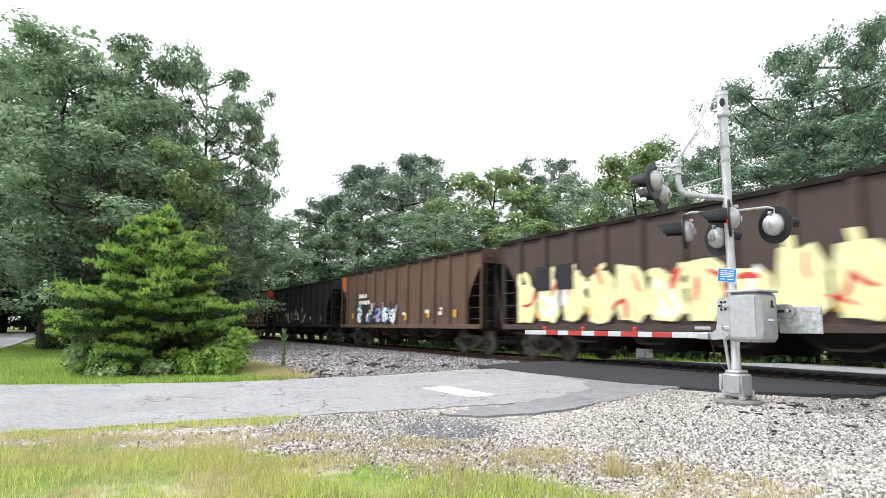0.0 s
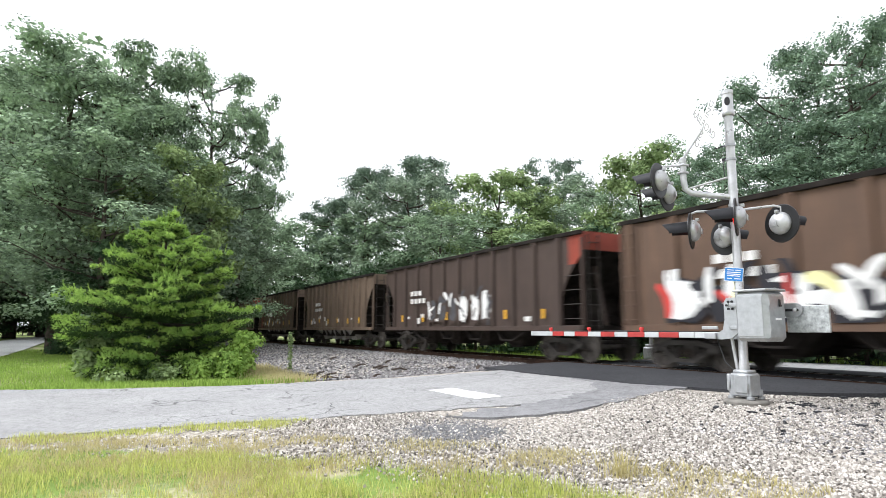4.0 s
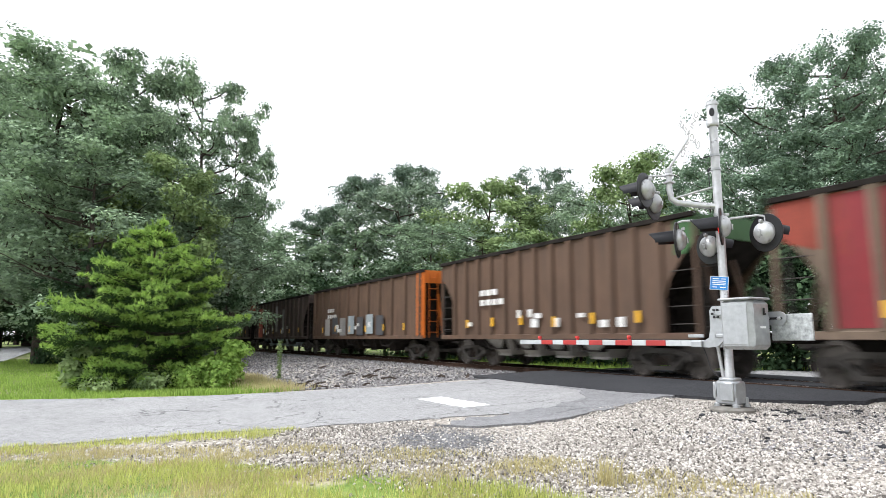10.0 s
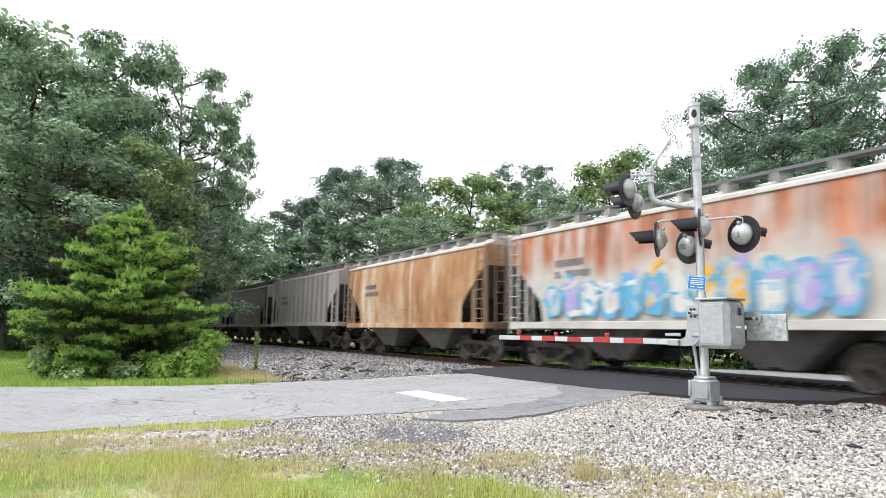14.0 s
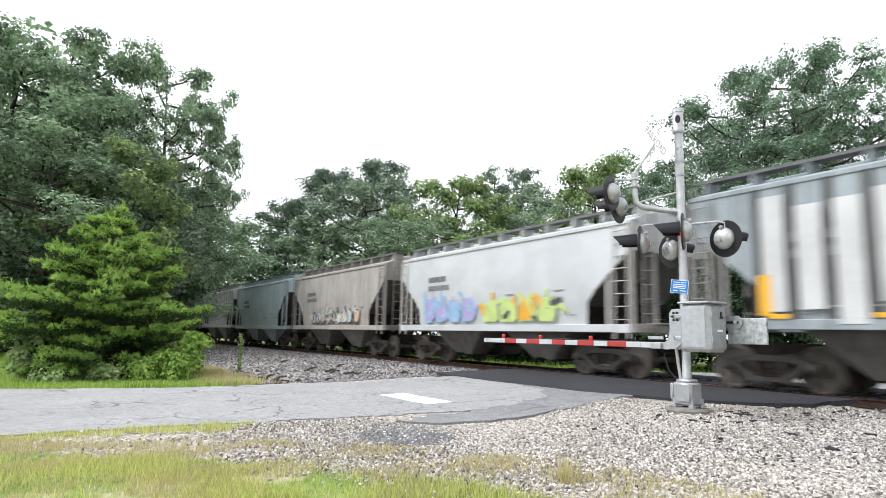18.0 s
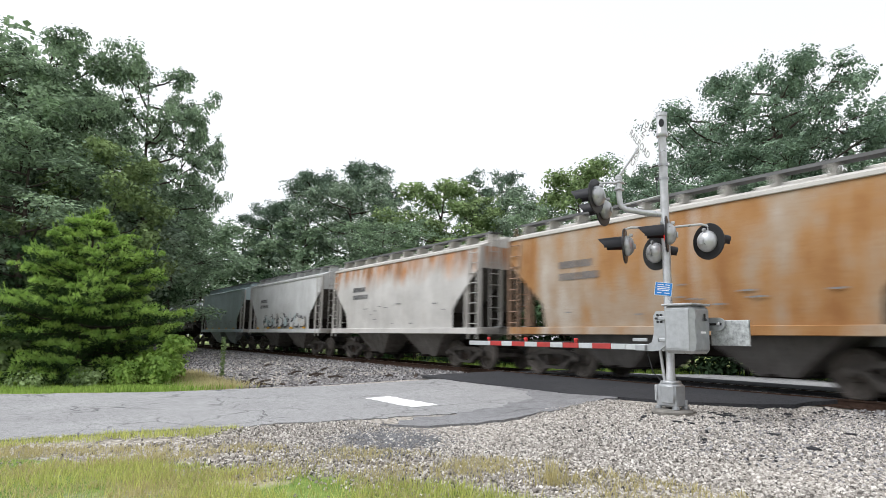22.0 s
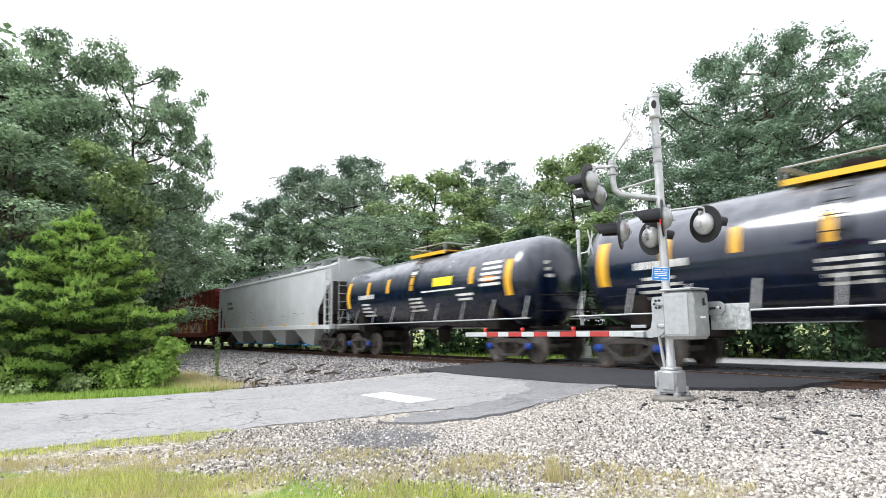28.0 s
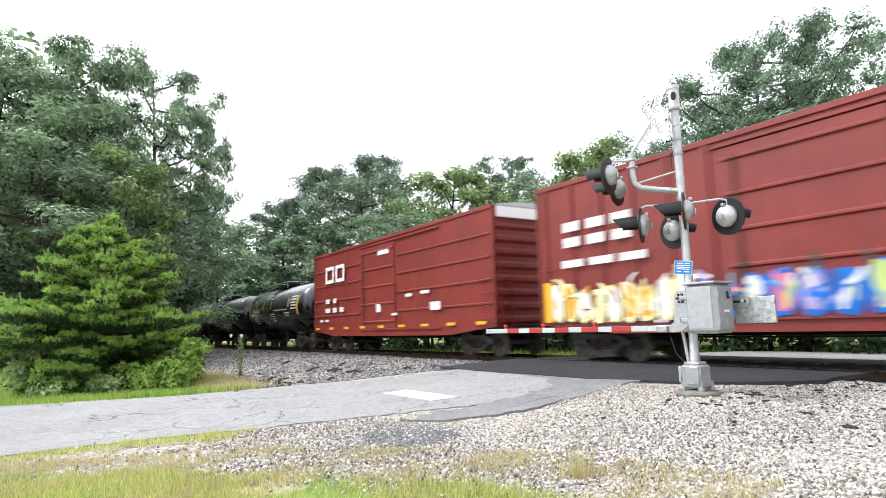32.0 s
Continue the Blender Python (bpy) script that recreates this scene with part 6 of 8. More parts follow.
def open_hopper(front, rear, top, paint, label, end_paint=None, ends="cut", posts=11, chute=None, front_band=None, rear_band=None, band_w=0.62, band_h=0.85):
    """An open coal hopper: side sheets with posts, slope sheets, chutes, open ends with ladders."""
    root, L = car_root("hopper_car", label, "hopper car", front, rear)
    hl, sill = L / 2, 1.0
    dark = M_UNDER
    chute = chute or dark
    cut = 1.05 if ends == "cut" else 0.0
    for s in (-1, 1):
        prof = [(-hl, top), (hl, top), (hl, top - 0.55)]
        if cut:
            prof += [(hl - 0.3, top - 0.85), (hl - 0.8, top - 1.5), (hl - cut, sill + 0.7), (hl - cut, sill), (-hl + cut, sill), (-hl + cut, sill + 0.7), (-hl + 0.8, top - 1.5), (-hl + 0.3, top - 0.85)]
        else:
            prof += [(hl, sill), (-hl, sill)]
        prof.append((-hl, top - 0.55))
        part("side_panel", Geo().prism(prof, "y", s * 1.5 - 0.008, s * 1.5 + 0.008), paint, root)
        part("top_chord", Geo().box(0, s * 1.53, top - 0.03, L + 0.04, 0.13, 0.12, 0.012), M_UNDER, root, "sooty top chord")
        part("side_sill", Geo().box(0, s * 1.53, sill + 0.02, L - 0.1, 0.1, 0.16, 0.01), paint, root)
    a, b = -hl + max(cut, 0.35), hl - max(cut, 0.35)
    pm = shared(("post", round(top - sill, 2), paint.name), lambda: Geo().prism([(-0.11, 0), (-0.07, -0.095), (0.07, -0.095), (0.11, 0)], "z", sill + 0.1, top - 0.09).mesh("side_post", paint))
    for i in range(posts):
        x = a + (b - a) * i / (posts - 1)
        part("side_post", pm, None, root, at=(x, -1.508, 0))
        o = part("side_post", pm, None, root)
        o.matrix_basis = pose(x, 1.508, 0, 0, 0, 180)
    # floor of slopes, between the sides
    g = Geo()
    run = 2.9
    zs = [(-hl + 0.06, top - 0.5), (-hl + run, sill - 0.05)]
    bays = 4
    span = L - 2 * run
    for k in range(bays):
        x = -hl + run + span * (k + 0.5) / bays
        zs += [(x - 0.35, sill - 0.35), (x + 0.35, sill - 0.35)]
        if k < bays - 1:
            zs.append((-hl + run + span * (k + 1) / bays, sill + 0.45))
    zs += [(hl - run, sill - 0.05), (hl - 0.06, top - 0.5)]
    g.prism(zs + [(x, z - 0.05) for x, z in reversed(zs)], "y", -1.48, 1.48)
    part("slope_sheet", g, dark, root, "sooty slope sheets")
    for s, band in ((-1, rear_band), (1, front_band)):
        x = s * (hl - 0.02)
        part("end_sheet", Geo().box(x, 0, top - 0.27, 0.03, 2.98, 0.54), band or (end_paint if s > 0 and end_paint else paint), root, "painted end sheet" if band else "")
        if band:
            part("end_patch", Geo().prism([(s * (hl - 0.01), top - 0.1), (s * (hl - 0.01), top - 0.25 - 0.35 * (band_h > 0.5)), (s * (hl - 0.32), top - 0.1 - band_h), (s * (hl - band_w), top - 0.1 - band_h - 0.4 * (band_w > 1)), (s * (hl - band_w), top - 0.1)], "y", -1.517, -1.509), band, root)
        ep = end_paint if end_paint and s > 0 else paint
        for t in (-1, 1):
            part("corner_post", Geo().box(s * (hl - 0.04), t * 1.5, (top + sill) / 2 - 0.1, 0.09, 0.07, top - sill - 0.2, 0.008), ep, root)
        part("end_sill", Geo().box(s * (hl - 0.14), 0, sill - 0.02, 0.3, 2.9, 0.24, 0.015), dark, root)
        for t in (-0.55, 0.55):
            part("end_strut", Geo().beam((s * (hl - 0.1), t, sill + 0.05), (s * (hl - 0.55), t, top - 0.95), 0.09, 0.07), ep, root)
        if ends == "cut":
            grab_irons(root, s * (hl - 0.42), -1.56, [sill + 0.3 + 0.42 * k for k in range(4)], 0.62, M_CAST)
            ladder(root, s * (hl + 0.04), -1.15, sill, top - 0.1, 0.42, 6, M_CAST, "y")
        else:
            part("end_panel", Geo().box(s * (hl - 0.35), -1.515, (top + sill) / 2, 0.7, 0.014, top - sill - 0.15), ep, root)
            ladder(root, s * (hl - 0.32), -1.58, sill + 0.05, top - 0.15, 0.44, 7, ep, "x")
            ladder(root, s * (hl + 0.04), -1.1, sill, top - 0.1, 0.42, 6, ep, "y")
            part("end_bulkhead", Geo().box(s * (hl - 0.75), 0, (top + sill) / 2, 0.03, 2.95, top - sill), dark, root)
    # dark plates, added to close the view through the ends and stand for shade
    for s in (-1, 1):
        part("end_blind", Geo().prism([(s * (hl - 0.45), sill + 0.1), (s * (hl - run), sill + 0.1), (s * (hl - 0.3), top - 0.75)], "y", -0.46, -0.42), dark, root, "dark plate added to fill the open end")
        part("cross_blind", Geo().box(s * (hl - 1.6), 0, sill + 0.55, 0.05, 2.9, 0.9), dark, root)
    for k in range(bays):
        x = -hl + run + span * (k + 0.5) / bays
        for t in (-1, 1):
            g = Geo()
            y0, y1 = t * 1.42, t * 0.35
            up = [(x - span / bays * 0.42, sill - 0.06), (x + span / bays * 0.42, sill - 0.06)]
            lo = [(x - 0.28, 0.42), (x + 0.28, 0.42)]
            v = [(up[0][0], y0, up[0][1]), (up[1][0], y0, up[1][1]), (up[1][0], y1, up[1][1]), (up[0][0], y1, up[0][1]), (lo[0][0], t * 1.05, lo[0][1]), (lo[1][0], t * 1.05, lo[1][1]), (lo[1][0], t * 0.45, lo[1][1]), (lo[0][0], t * 0.45, lo[0][1])]
            g.add(v, [(0, 1, 5, 4), (1, 2, 6, 5), (2, 3, 7, 6), (3, 0, 4, 7), (4, 5, 6, 7), (0, 3, 2, 1)])
            g.beam((lo[0][0] - 0.05, t * 1.07, 0.42), (lo[1][0] + 0.05, t * 1.07, 0.42), 0.05, 0.07)
            part("chute", g, chute, root, "discharge chute")
    part("center_sill", Geo().box(0, 0, 0.82, L - 0.4, 0.36, 0.3, 0.02), dark, root)
    part("brake_cylinder", Geo().lathe([(0.14, -0.3), (0.15, -0.28), (0.15, 0.3), (0.05, 0.34)], (hl - 1.15, 0.5, 1.28), "x", 14).box(hl - 1.15, 0.5, 1.1, 0.3, 0.2, 0.1), dark, root)
    part("air_tank", Geo().lathe([(0.05, -0.55), (0.19, -0.48), (0.19, 0.48), (0.05, 0.55)], (-hl + 1.2, -0.5, 1.32), "x", 14).box(-hl + 1.2, -0.5, 1.1, 0.7, 0.08, 0.1), dark, root)
    part("brake_rod", Geo().tube([(-hl + 2.2, 0.25, 0.6), (hl - 2.2, 0.25, 0.6)], 0.02, 5), dark, root)
    part("brake_wheel", Geo().lathe([(0.24, -0.015), (0.26, 0.0), (0.24, 0.015), (0.22, 0.0)], (hl + 0.1, 0.6, 2.0), "x", 18).box(hl + 0.09, 0.6, 2.0, 0.03, 0.44, 0.04).box(hl + 0.09, 0.6, 2.0, 0.03, 0.04, 0.44), M_CAST, root)
    running_gear(root, L, hl - 1.55)
    return root, L, sill, top


def reflectors(root, L, z, n, seed, h=0.3, w=0.14, y=-1.605):
    r = random.Random(seed)
    for i in range(n):
        x = -L / 2 + 1.9 + (L - 3.8) * i / (n - 1)
        bars(root, "reflector", [(x + 0.13, z + r.uniform(-0.02, 0.1), w, h)], y, M_YELLOW, "yellow reflector patch")


def covered_hopper(front, rear, eave, paint, label, ribs=0, bays=2, curved=True, roof_paint=None, end_paint=None, rib_paint=None, walk_paint=None, gate_paint=None, bay_paint=None):
    """A covered hopper: flat or bulging sides, triangular openings over the trucks, pyramid bays, roof walk."""
    root, L = car_root("covered_hopper_car", label, "covered hopper", front, rear)
    hl, sill = L / 2, 1.36 if ribs else 1.28
    half = 1.55
    roof_paint = roof_paint or paint
    nose = 1.5
    for s in (-1, 1):
        prof = [(-hl + 0.12, eave), (hl - 0.12, eave), (hl - 0.12, eave - 0.75), (hl - nose, sill + 0.75), (hl - nose - 0.1, sill), (-hl + nose + 0.1, sill), (-hl + nose, sill + 0.75), (-hl + 0.12, eave - 0.75)]
        if curved:
            g = Geo()
            nz = 8
            v, f = [], []
            for j in range(nz + 1):
                u = j / nz
                z = sill + (eave - sill) * u
                bulge = s * (half - 0.12 + 0.13 * math.sin(math.pi * (0.12 + 0.76 * u)))
                e = line(z, (sill, nose + 0.1), (sill + 0.75, nose), (eave - 0.75, 0.12), (eave, 0.12))
                for i in range(11):
                    v.append((-hl + e + (L - 2 * e) * i / 10, bulge, z))
            for j in range(nz):
                f += [(j * 11 + i, j * 11 + i + 1, (j + 1) * 11 + i + 1, (j + 1) * 11 + i) for i in range(10)]
            g.add(v, f, True)
            part("side_panel", g, paint, root)
        else:
            part("side_panel", Geo().prism(prof, "y", s * (half - 0.06) - 0.01, s * (half - 0.06) + 0.01), paint, root)
        part("side_sill", Geo().box(0, s * (half - 0.03), sill - 0.04, L - 0.15, 0.1, 0.2, 0.012), paint, root)
        part("eave_rail", Geo().box(0, s * (half - 0.07), eave, L - 0.2, 0.09, 0.1, 0.012), roof_paint, root)
    for i in range(ribs):
        x = -hl + nose + 0.1 + (L - 2 * nose - 0.2) * i / (ribs - 1)
        rib_paint = rib_paint or paint
        rm = shared(("rib", round(eave, 2), rib_paint.name), lambda: Geo().prism([(-0.09, 0), (-0.05, -0.075), (0.05, -0.075), (0.09, 0)], "z", sill + 0.06, eave - 0.04).mesh("side_post", rib_paint))
        part("side_post", rm, None, root, at=(x, -half + 0.055, 0))
    # roof, low curve
    g = Geo()
    k = 8
    prof = []
    for i in range(k + 1):
        t = i / k
        y = -half + 0.1 + (2 * half - 0.2) * t
        prof.append((y, eave + 0.03 + 0.34 * math.sin(math.pi * t) ** 0.8))
    v = [(x, y, z) for x in (-hl + 0.1, hl - 0.1) for y, z in prof]
    n = len(prof)
    f = [(i, i + 1, n + i + 1, n + i) for i in range(n - 1)] + [tuple(range(n)), tuple(range(2 * n - 1, n - 1, -1))]
    g.add(v, f, False)
    part("roof", g, roof_paint, root)
    # roof walk along both sides of the hatches, on brackets
    wz = eave + 0.5
    for s in (-1, 1):
        walkg = Geo().box(0, s * 0.85, wz, L - 0.1, 0.44, 0.025).box(0, s * 1.07, wz - 0.02, L - 0.1, 0.02, 0.07)
        part("roof_walk", walkg, walk_paint or M_WALK, root, "steel roof walk")
    for i in range(11):
        x = -hl + 0.25 + (L - 0.5) * i / 10
        part("walk_bracket", Geo().prism([(-1.12, eave + 0.2), (-1.07, wz - 0.02), (-0.6, wz - 0.02), (-0.6, eave + 0.3)], "x", x - 0.022, x + 0.022), roof_paint, root)
    for i in range(5):
        x = -hl + 1.2 + (L - 2.4) * i / 4
        part("hatch", Geo().box(x, 0, eave + 0.42, (L - 2.4) / 5.2, 0.55, 0.1, 0.02), roof_paint, root)
    # ends: slope sheet, posts, platform, ladders
    ep = end_paint or P_ENDS
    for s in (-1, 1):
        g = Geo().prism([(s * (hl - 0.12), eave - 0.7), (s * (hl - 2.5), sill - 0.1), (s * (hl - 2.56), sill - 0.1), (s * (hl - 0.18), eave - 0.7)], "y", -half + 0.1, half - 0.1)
        part("slope_sheet", g, P_BAY, root, "dirty slope sheet, its paint darkened for shade")
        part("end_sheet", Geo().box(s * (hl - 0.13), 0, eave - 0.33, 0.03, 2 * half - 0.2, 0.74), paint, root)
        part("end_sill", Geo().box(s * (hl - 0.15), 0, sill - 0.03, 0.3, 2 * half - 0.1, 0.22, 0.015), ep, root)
        # two dark plates added behind the opening in place of its shade
        part("end_blind", Geo().prism([(s * (hl - 0.9), sill + 0.1), (s * (hl - 2.4), sill + 0.1), (s * (hl - 0.55), eave - 1.3)], "y", -0.42, -0.38), M_UNDER, root)
        part("inner_blind", Geo().box(s * (hl - 1.75), 0, sill + 0.55, 0.03, 2 * half - 0.3, 1.0), M_UNDER, root)
        for t in (-1, 1):
            part("corner_post", Geo().box(s * (hl - 0.08), t * (half - 0.06), (eave + sill) / 2, 0.1, 0.08, eave - sill - 0.1, 0.01), ep, root)
            part("end_strut", Geo().box(s * (hl - 0.12), t * 0.6, (eave + sill) / 2 - 0.3, 0.09, 0.1, eave - sill - 0.6, 0.01), ep, root)
        part("side_strut", Geo().beam((s * (hl - 0.85), -half + 0.07, sill + 0.05), (s * (hl - 0.85), -half + 0.07, eave - 1.2), 0.1, 0.07), ep, root)
        ladder(root, s * (hl - 0.36), -half - 0.03, sill - 0.3, eave - 0.05, 0.44, 9, ep, "x")
        ladder(root, s * (hl + 0.02), -0.95, sill - 0.2, eave + 0.4, 0.44, 9, ep, "y")
        part("crossover_platform", Geo().box(s * (hl - 0.02), 0, sill + 0.1, 0.3, 1.6, 0.03), M_GALV, root)
        part("air_tank", Geo().lathe([(0.05, -0.5), (0.2, -0.42), (0.2, 0.42), (0.05, 0.5)], (s * (hl - 0.75), 0.1, sill + 0.45), "y", 14).box(s * (hl - 0.75), 0.1, sill + 0.16, 0.3, 0.7, 0.12), M_UNDER, root, "sooty brake gear tank")
    # discharge bays
    run = nose + 0.25
    span = (L - 2 * run) / bays
    for kx in range(bays):
        x = -hl + run + span * (kx + 0.5)
        g = Geo()
        bw = min(span * 0.42, 1.45)
        for t in (-1, 1):
            v = [(x - bw, t * (half - 0.2), sill - 0.1), (x + bw, t * (half - 0.2), sill - 0.1), (x + bw, t * 0.2, sill - 0.1), (x - bw, t * 0.2, sill - 0.1), (x - 0.4, t * 1.0, 0.34), (x + 0.4, t * 1.0, 0.34), (x + 0.4, t * 0.3, 0.34), (x - 0.4, t * 0.3, 0.34)]
            g.add(v, [(0, 1, 5, 4), (1, 2, 6, 5), (2, 3, 7, 6), (3, 0, 4, 7), (4, 5, 6, 7), (0, 3, 2, 1)])
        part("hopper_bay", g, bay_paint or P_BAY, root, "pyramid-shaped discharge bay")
        part("outlet_gate", Geo().box(x, 0, 0.36, 0.85, 1.9, 0.1, 0.01).tube([(x, -1.35, 0.36), (x, -0.9, 0.36)], 0.04, 8), gate_paint or M_UNDER, root)
    part("center_sill", Geo().box(0, 0, 0.82, L - 0.3, 0.36, 0.28, 0.02), M_UNDER, root)
    running_gear(root, L, hl - 1.45)
    return root, L, sill, eave


def tank_car(front, rear, paint, label, rad=1.42, zc=2.5, blue=False, stripe=True, yellow_panel=True, seed=0, short=0.65):
    """A tank car: long cylinder with dished heads on stub sills, top platform with rails, side ladder."""
    root, L = car_root("tank_car", label, "tank car", front, rear)
    hl = L / 2
    tl = hl - short
    prof = [(0.05, -tl), (rad * 0.5, -tl + 0.08), (rad * 0.8, -tl + 0.25), (rad * 0.95, -tl + 0.48), (rad, -tl + 0.75)]
    prof = prof + [(r, -d) for r, d in reversed(prof)]
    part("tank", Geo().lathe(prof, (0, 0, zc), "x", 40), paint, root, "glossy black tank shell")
    for x in (-tl + 0.78, -tl * 0.35, tl * 0.35, tl - 0.78):
        part("weld_band", Geo().lathe([(rad, -0.03), (rad + 0.008, -0.02), (rad + 0.008, 0.02), (rad, 0.03)], (x, 0, zc), "x", 40), paint, root)
    for s in (-1, 1):
        part("stub_sill", Geo().box(s * (hl - 1.6), 0, 0.85, 3.2, 0.4, 0.34, 0.02), M_UNDER, root)
        part("saddle", Geo().prism([(-1.25, 1.0), (1.25, 1.0), (1.3, 1.75), (0.8, 1.35), (0, 1.2), (-0.8, 1.35), (-1.3, 1.75)], "x", s * (hl - 2.3) - 0.25, s * (hl - 2.3) + 0.25), M_UNDER, root)
        part("end_platform", Geo().box(s * (hl - 0.2), 0, 1.04, 0.4, 2.9, 0.05).box(s * (hl - 0.05), 0, 1.0, 0.08, 2.9, 0.14), M_UNDER, root)
        g = Geo()
        g.tube([(s * (hl - 0.1), -1.42, 1.05), (s * (hl - 0.1), -1.42, 1.95), (s * (hl - 0.1), 1.42, 1.95), (s * (hl - 0.1), 1.42, 1.05)], 0.022, 6)
        g.tube([(s * (hl - 0.1), -1.42, 1.5), (s * (hl - 0.1), 1.42, 1.5)], 0.018, 6)
        part("end_rail", g, M_UNDER, root)
    for t in (-1, 1):
        g = Geo().tube([(-hl + 0.4, t * 1.5, 1.3), (hl - 0.4, t * 1.5, 1.3)], 0.02, 6)
        for i in range(9):
            x = -hl + 0.6 + (L - 1.2) * i / 8
            g.beam((x, t * 1.5, 1.3), (x, t * 1.3, zc - rad * 0.35), 0.03, 0.02)
        part("handrail", g, M_ALU if blue else M_UNDER, root)
    # top platform, rails, valves
    top = zc + rad
    g = Geo().box(0, 0, top + 0.03, 2.3, 1.5, 0.03).box(0, -0.75, top - 0.03, 2.3, 0.03, 0.1)
    part("top_platform", g, M_YELLOW if blue else M_UNDER, root, "platform grating on top of the tank")
    g = Geo()
    for dx in (-1.15, 1.15):
        for y in (-0.72, 0.72):
            g.tube([(dx, y, top - 0.1), (dx, y, top + 0.3)], 0.02, 6)
    for y in (-0.72, 0.72):
        g.tube([(-1.15, y, top + 0.3), (1.15, y, top + 0.3)], 0.02, 6)
    for dx in (-1.15, 1.15):
        g.tube([(dx, -0.72, top + 0.3), (dx, 0.72, top + 0.3)], 0.02, 6)
    part("top_rail", g, M_GALV, root, "thin steel rails on the tank top")
    part("valve_dome", Geo().lathe([(0.42, top - 0.1), (0.42, top + 0.22), (0.38, top + 0.28), (0.05, top + 0.3)], (0, 0, 0), "z", 18).lathe([(0.26, top - 0.05), (0.26, top + 0.2), (0.05, top + 0.22)], (0.8, 0, 0), "z", 14), M_UNDER, root)
    g = Geo()
    pts = [(math.cos(t), math.sin(t)) for t in [math.radians(a) for a in range(100, 225, 12)]]
    for s in (-1, 1):
        g.tube([(s * 0.22, (rad + 0.07) * c, zc + (rad + 0.07) * d) for c, d in pts], 0.016, 6)
    for c, d in pts[1:]:
        g.tube([(-0.22, (rad + 0.07) * c, zc + (rad + 0.07) * d), (0.22, (rad + 0.07) * c, zc + (rad + 0.07) * d)], 0.012, 5)
    part("side_ladder", g, M_UNDER, root)
    part("bottom_outlet", Geo().lathe([(0.22, 0.55), (0.26, 0.6), (0.26, 0.8), (0.3, zc - rad + 0.05), (0.05, zc - rad + 0.06)], (0, 0, 0), "z", 14), M_UNDER, root)
    part("brake_gear", Geo().box(-hl + 3.4, -0.3, 0.88, 0.9, 0.5, 0.3, 0.04).lathe([(0.16, -0.4), (0.16, 0.4), (0.04, 0.44)], (hl - 3.5, 0.1, 0.9), "x", 12), M_UNDER, root)
    if stripe:
        decal = lambda name, items, mat, lab="": curved_marks(root, name, items, rad, zc, mat, lab)
        decal("end_stripe", [(-tl + 0.95, zc + 0.1, 0.28, 1.1), ], M_YELLOW, "yellow reflective stripe")
        decal("end_stripe", [(tl - 0.95, zc + 0.1, 0.28, 1.1), ], M_YELLOW, "yellow reflective stripe")
        for i, x in enumerate((-tl * 0.56, -tl * 0.3, -tl * 0.02, tl * 0.56)):
            decal("reflector", [(x, zc + 0.3, 0.2, 0.55)], M_YELLOW, "yellow reflector patch")
        r = random.Random(seed)
        items = []
        for k in range(5):
            items += [(tl * 0.72 + 0.06 * r.uniform(-1, 1), zc + 0.62 - 0.17 * k, 1.1 * r.uniform(0.8, 1.0), 0.09)]
        items += [(-tl * 0.68 + 0.2 * k, zc - 0.04, 0.14, 0.17) for k in range(7)]
        items += [(-tl * 0.6, zc - 0.35 - 0.15 * k, 1.2 * r.uniform(0.5, 1), 0.07) for k in range(4)]
        items += [(tl * 0.02, zc - 0.3 - 0.14 * k, 1.1 * r.uniform(0.7, 1), 0.07) for k in range(4)]
        items += [(tl * 0.3, zc - 0.08, 2.6, 0.05), (-tl * 0.02, zc + 0.68, 0.5, 0.12), (tl * 0.5, zc - 0.3, 0.9, 0.08), (tl * 0.5, zc - 0.45, 0.7, 0.07)]
        decal("letter_block", items, M_LETTER)
        if yellow_panel:
            decal("placard", [(tl * 0.56 + 0.9, zc + 0.12, 0.5, 0.16)], M_ORANGE_MARK, "orange placard")
            decal("notice_panel", [(tl * 0.3, zc + 0.22, 1.15, 0.3)], spray("lemon", (0.75, 0.6, 0.02)), "yellow notice panel")
        bars_end = Geo()
        for k in range(3):
            bars_end.box(tl - 0.09 + 0.02 * k, -0.35, zc + 0.5 - 0.2 * k, 0.01, 0.7, 0.1)
        part("end_lettering", bars_end, M_LETTER, root)
    running_gear(root, L, hl - 1.75, blue)
    return root, L


def curved_marks(root, name, items, rad, zc, mat, label=""):
    """Painted patches that follow the tank's curve on the side seen."""
    for x, z, w, h in items:
        g = Geo()
        n = 6
        v = []
        for i in range(n + 1):
            zz = z - h / 2 + h * i / n
            y = -math.sqrt(max(0.01, rad * rad - (zz - zc) ** 2)) - 0.006
            v += [(x - w / 2, y, zz), (x + w / 2, y, zz)]
        g.add(v, [(2 * i, 2 * i + 1, 2 * i + 3, 2 * i + 2) for i in range(n)], True)
        part(name, g, mat, root, label)


M_WALK = plain("roof_walk_steel", (0.13, 0.13, 0.13), 0.7, var=0.3)
M_ORANGE_MARK = plain("orange_mark", (0.75, 0.25, 0.02), 0.5, var=0.1)


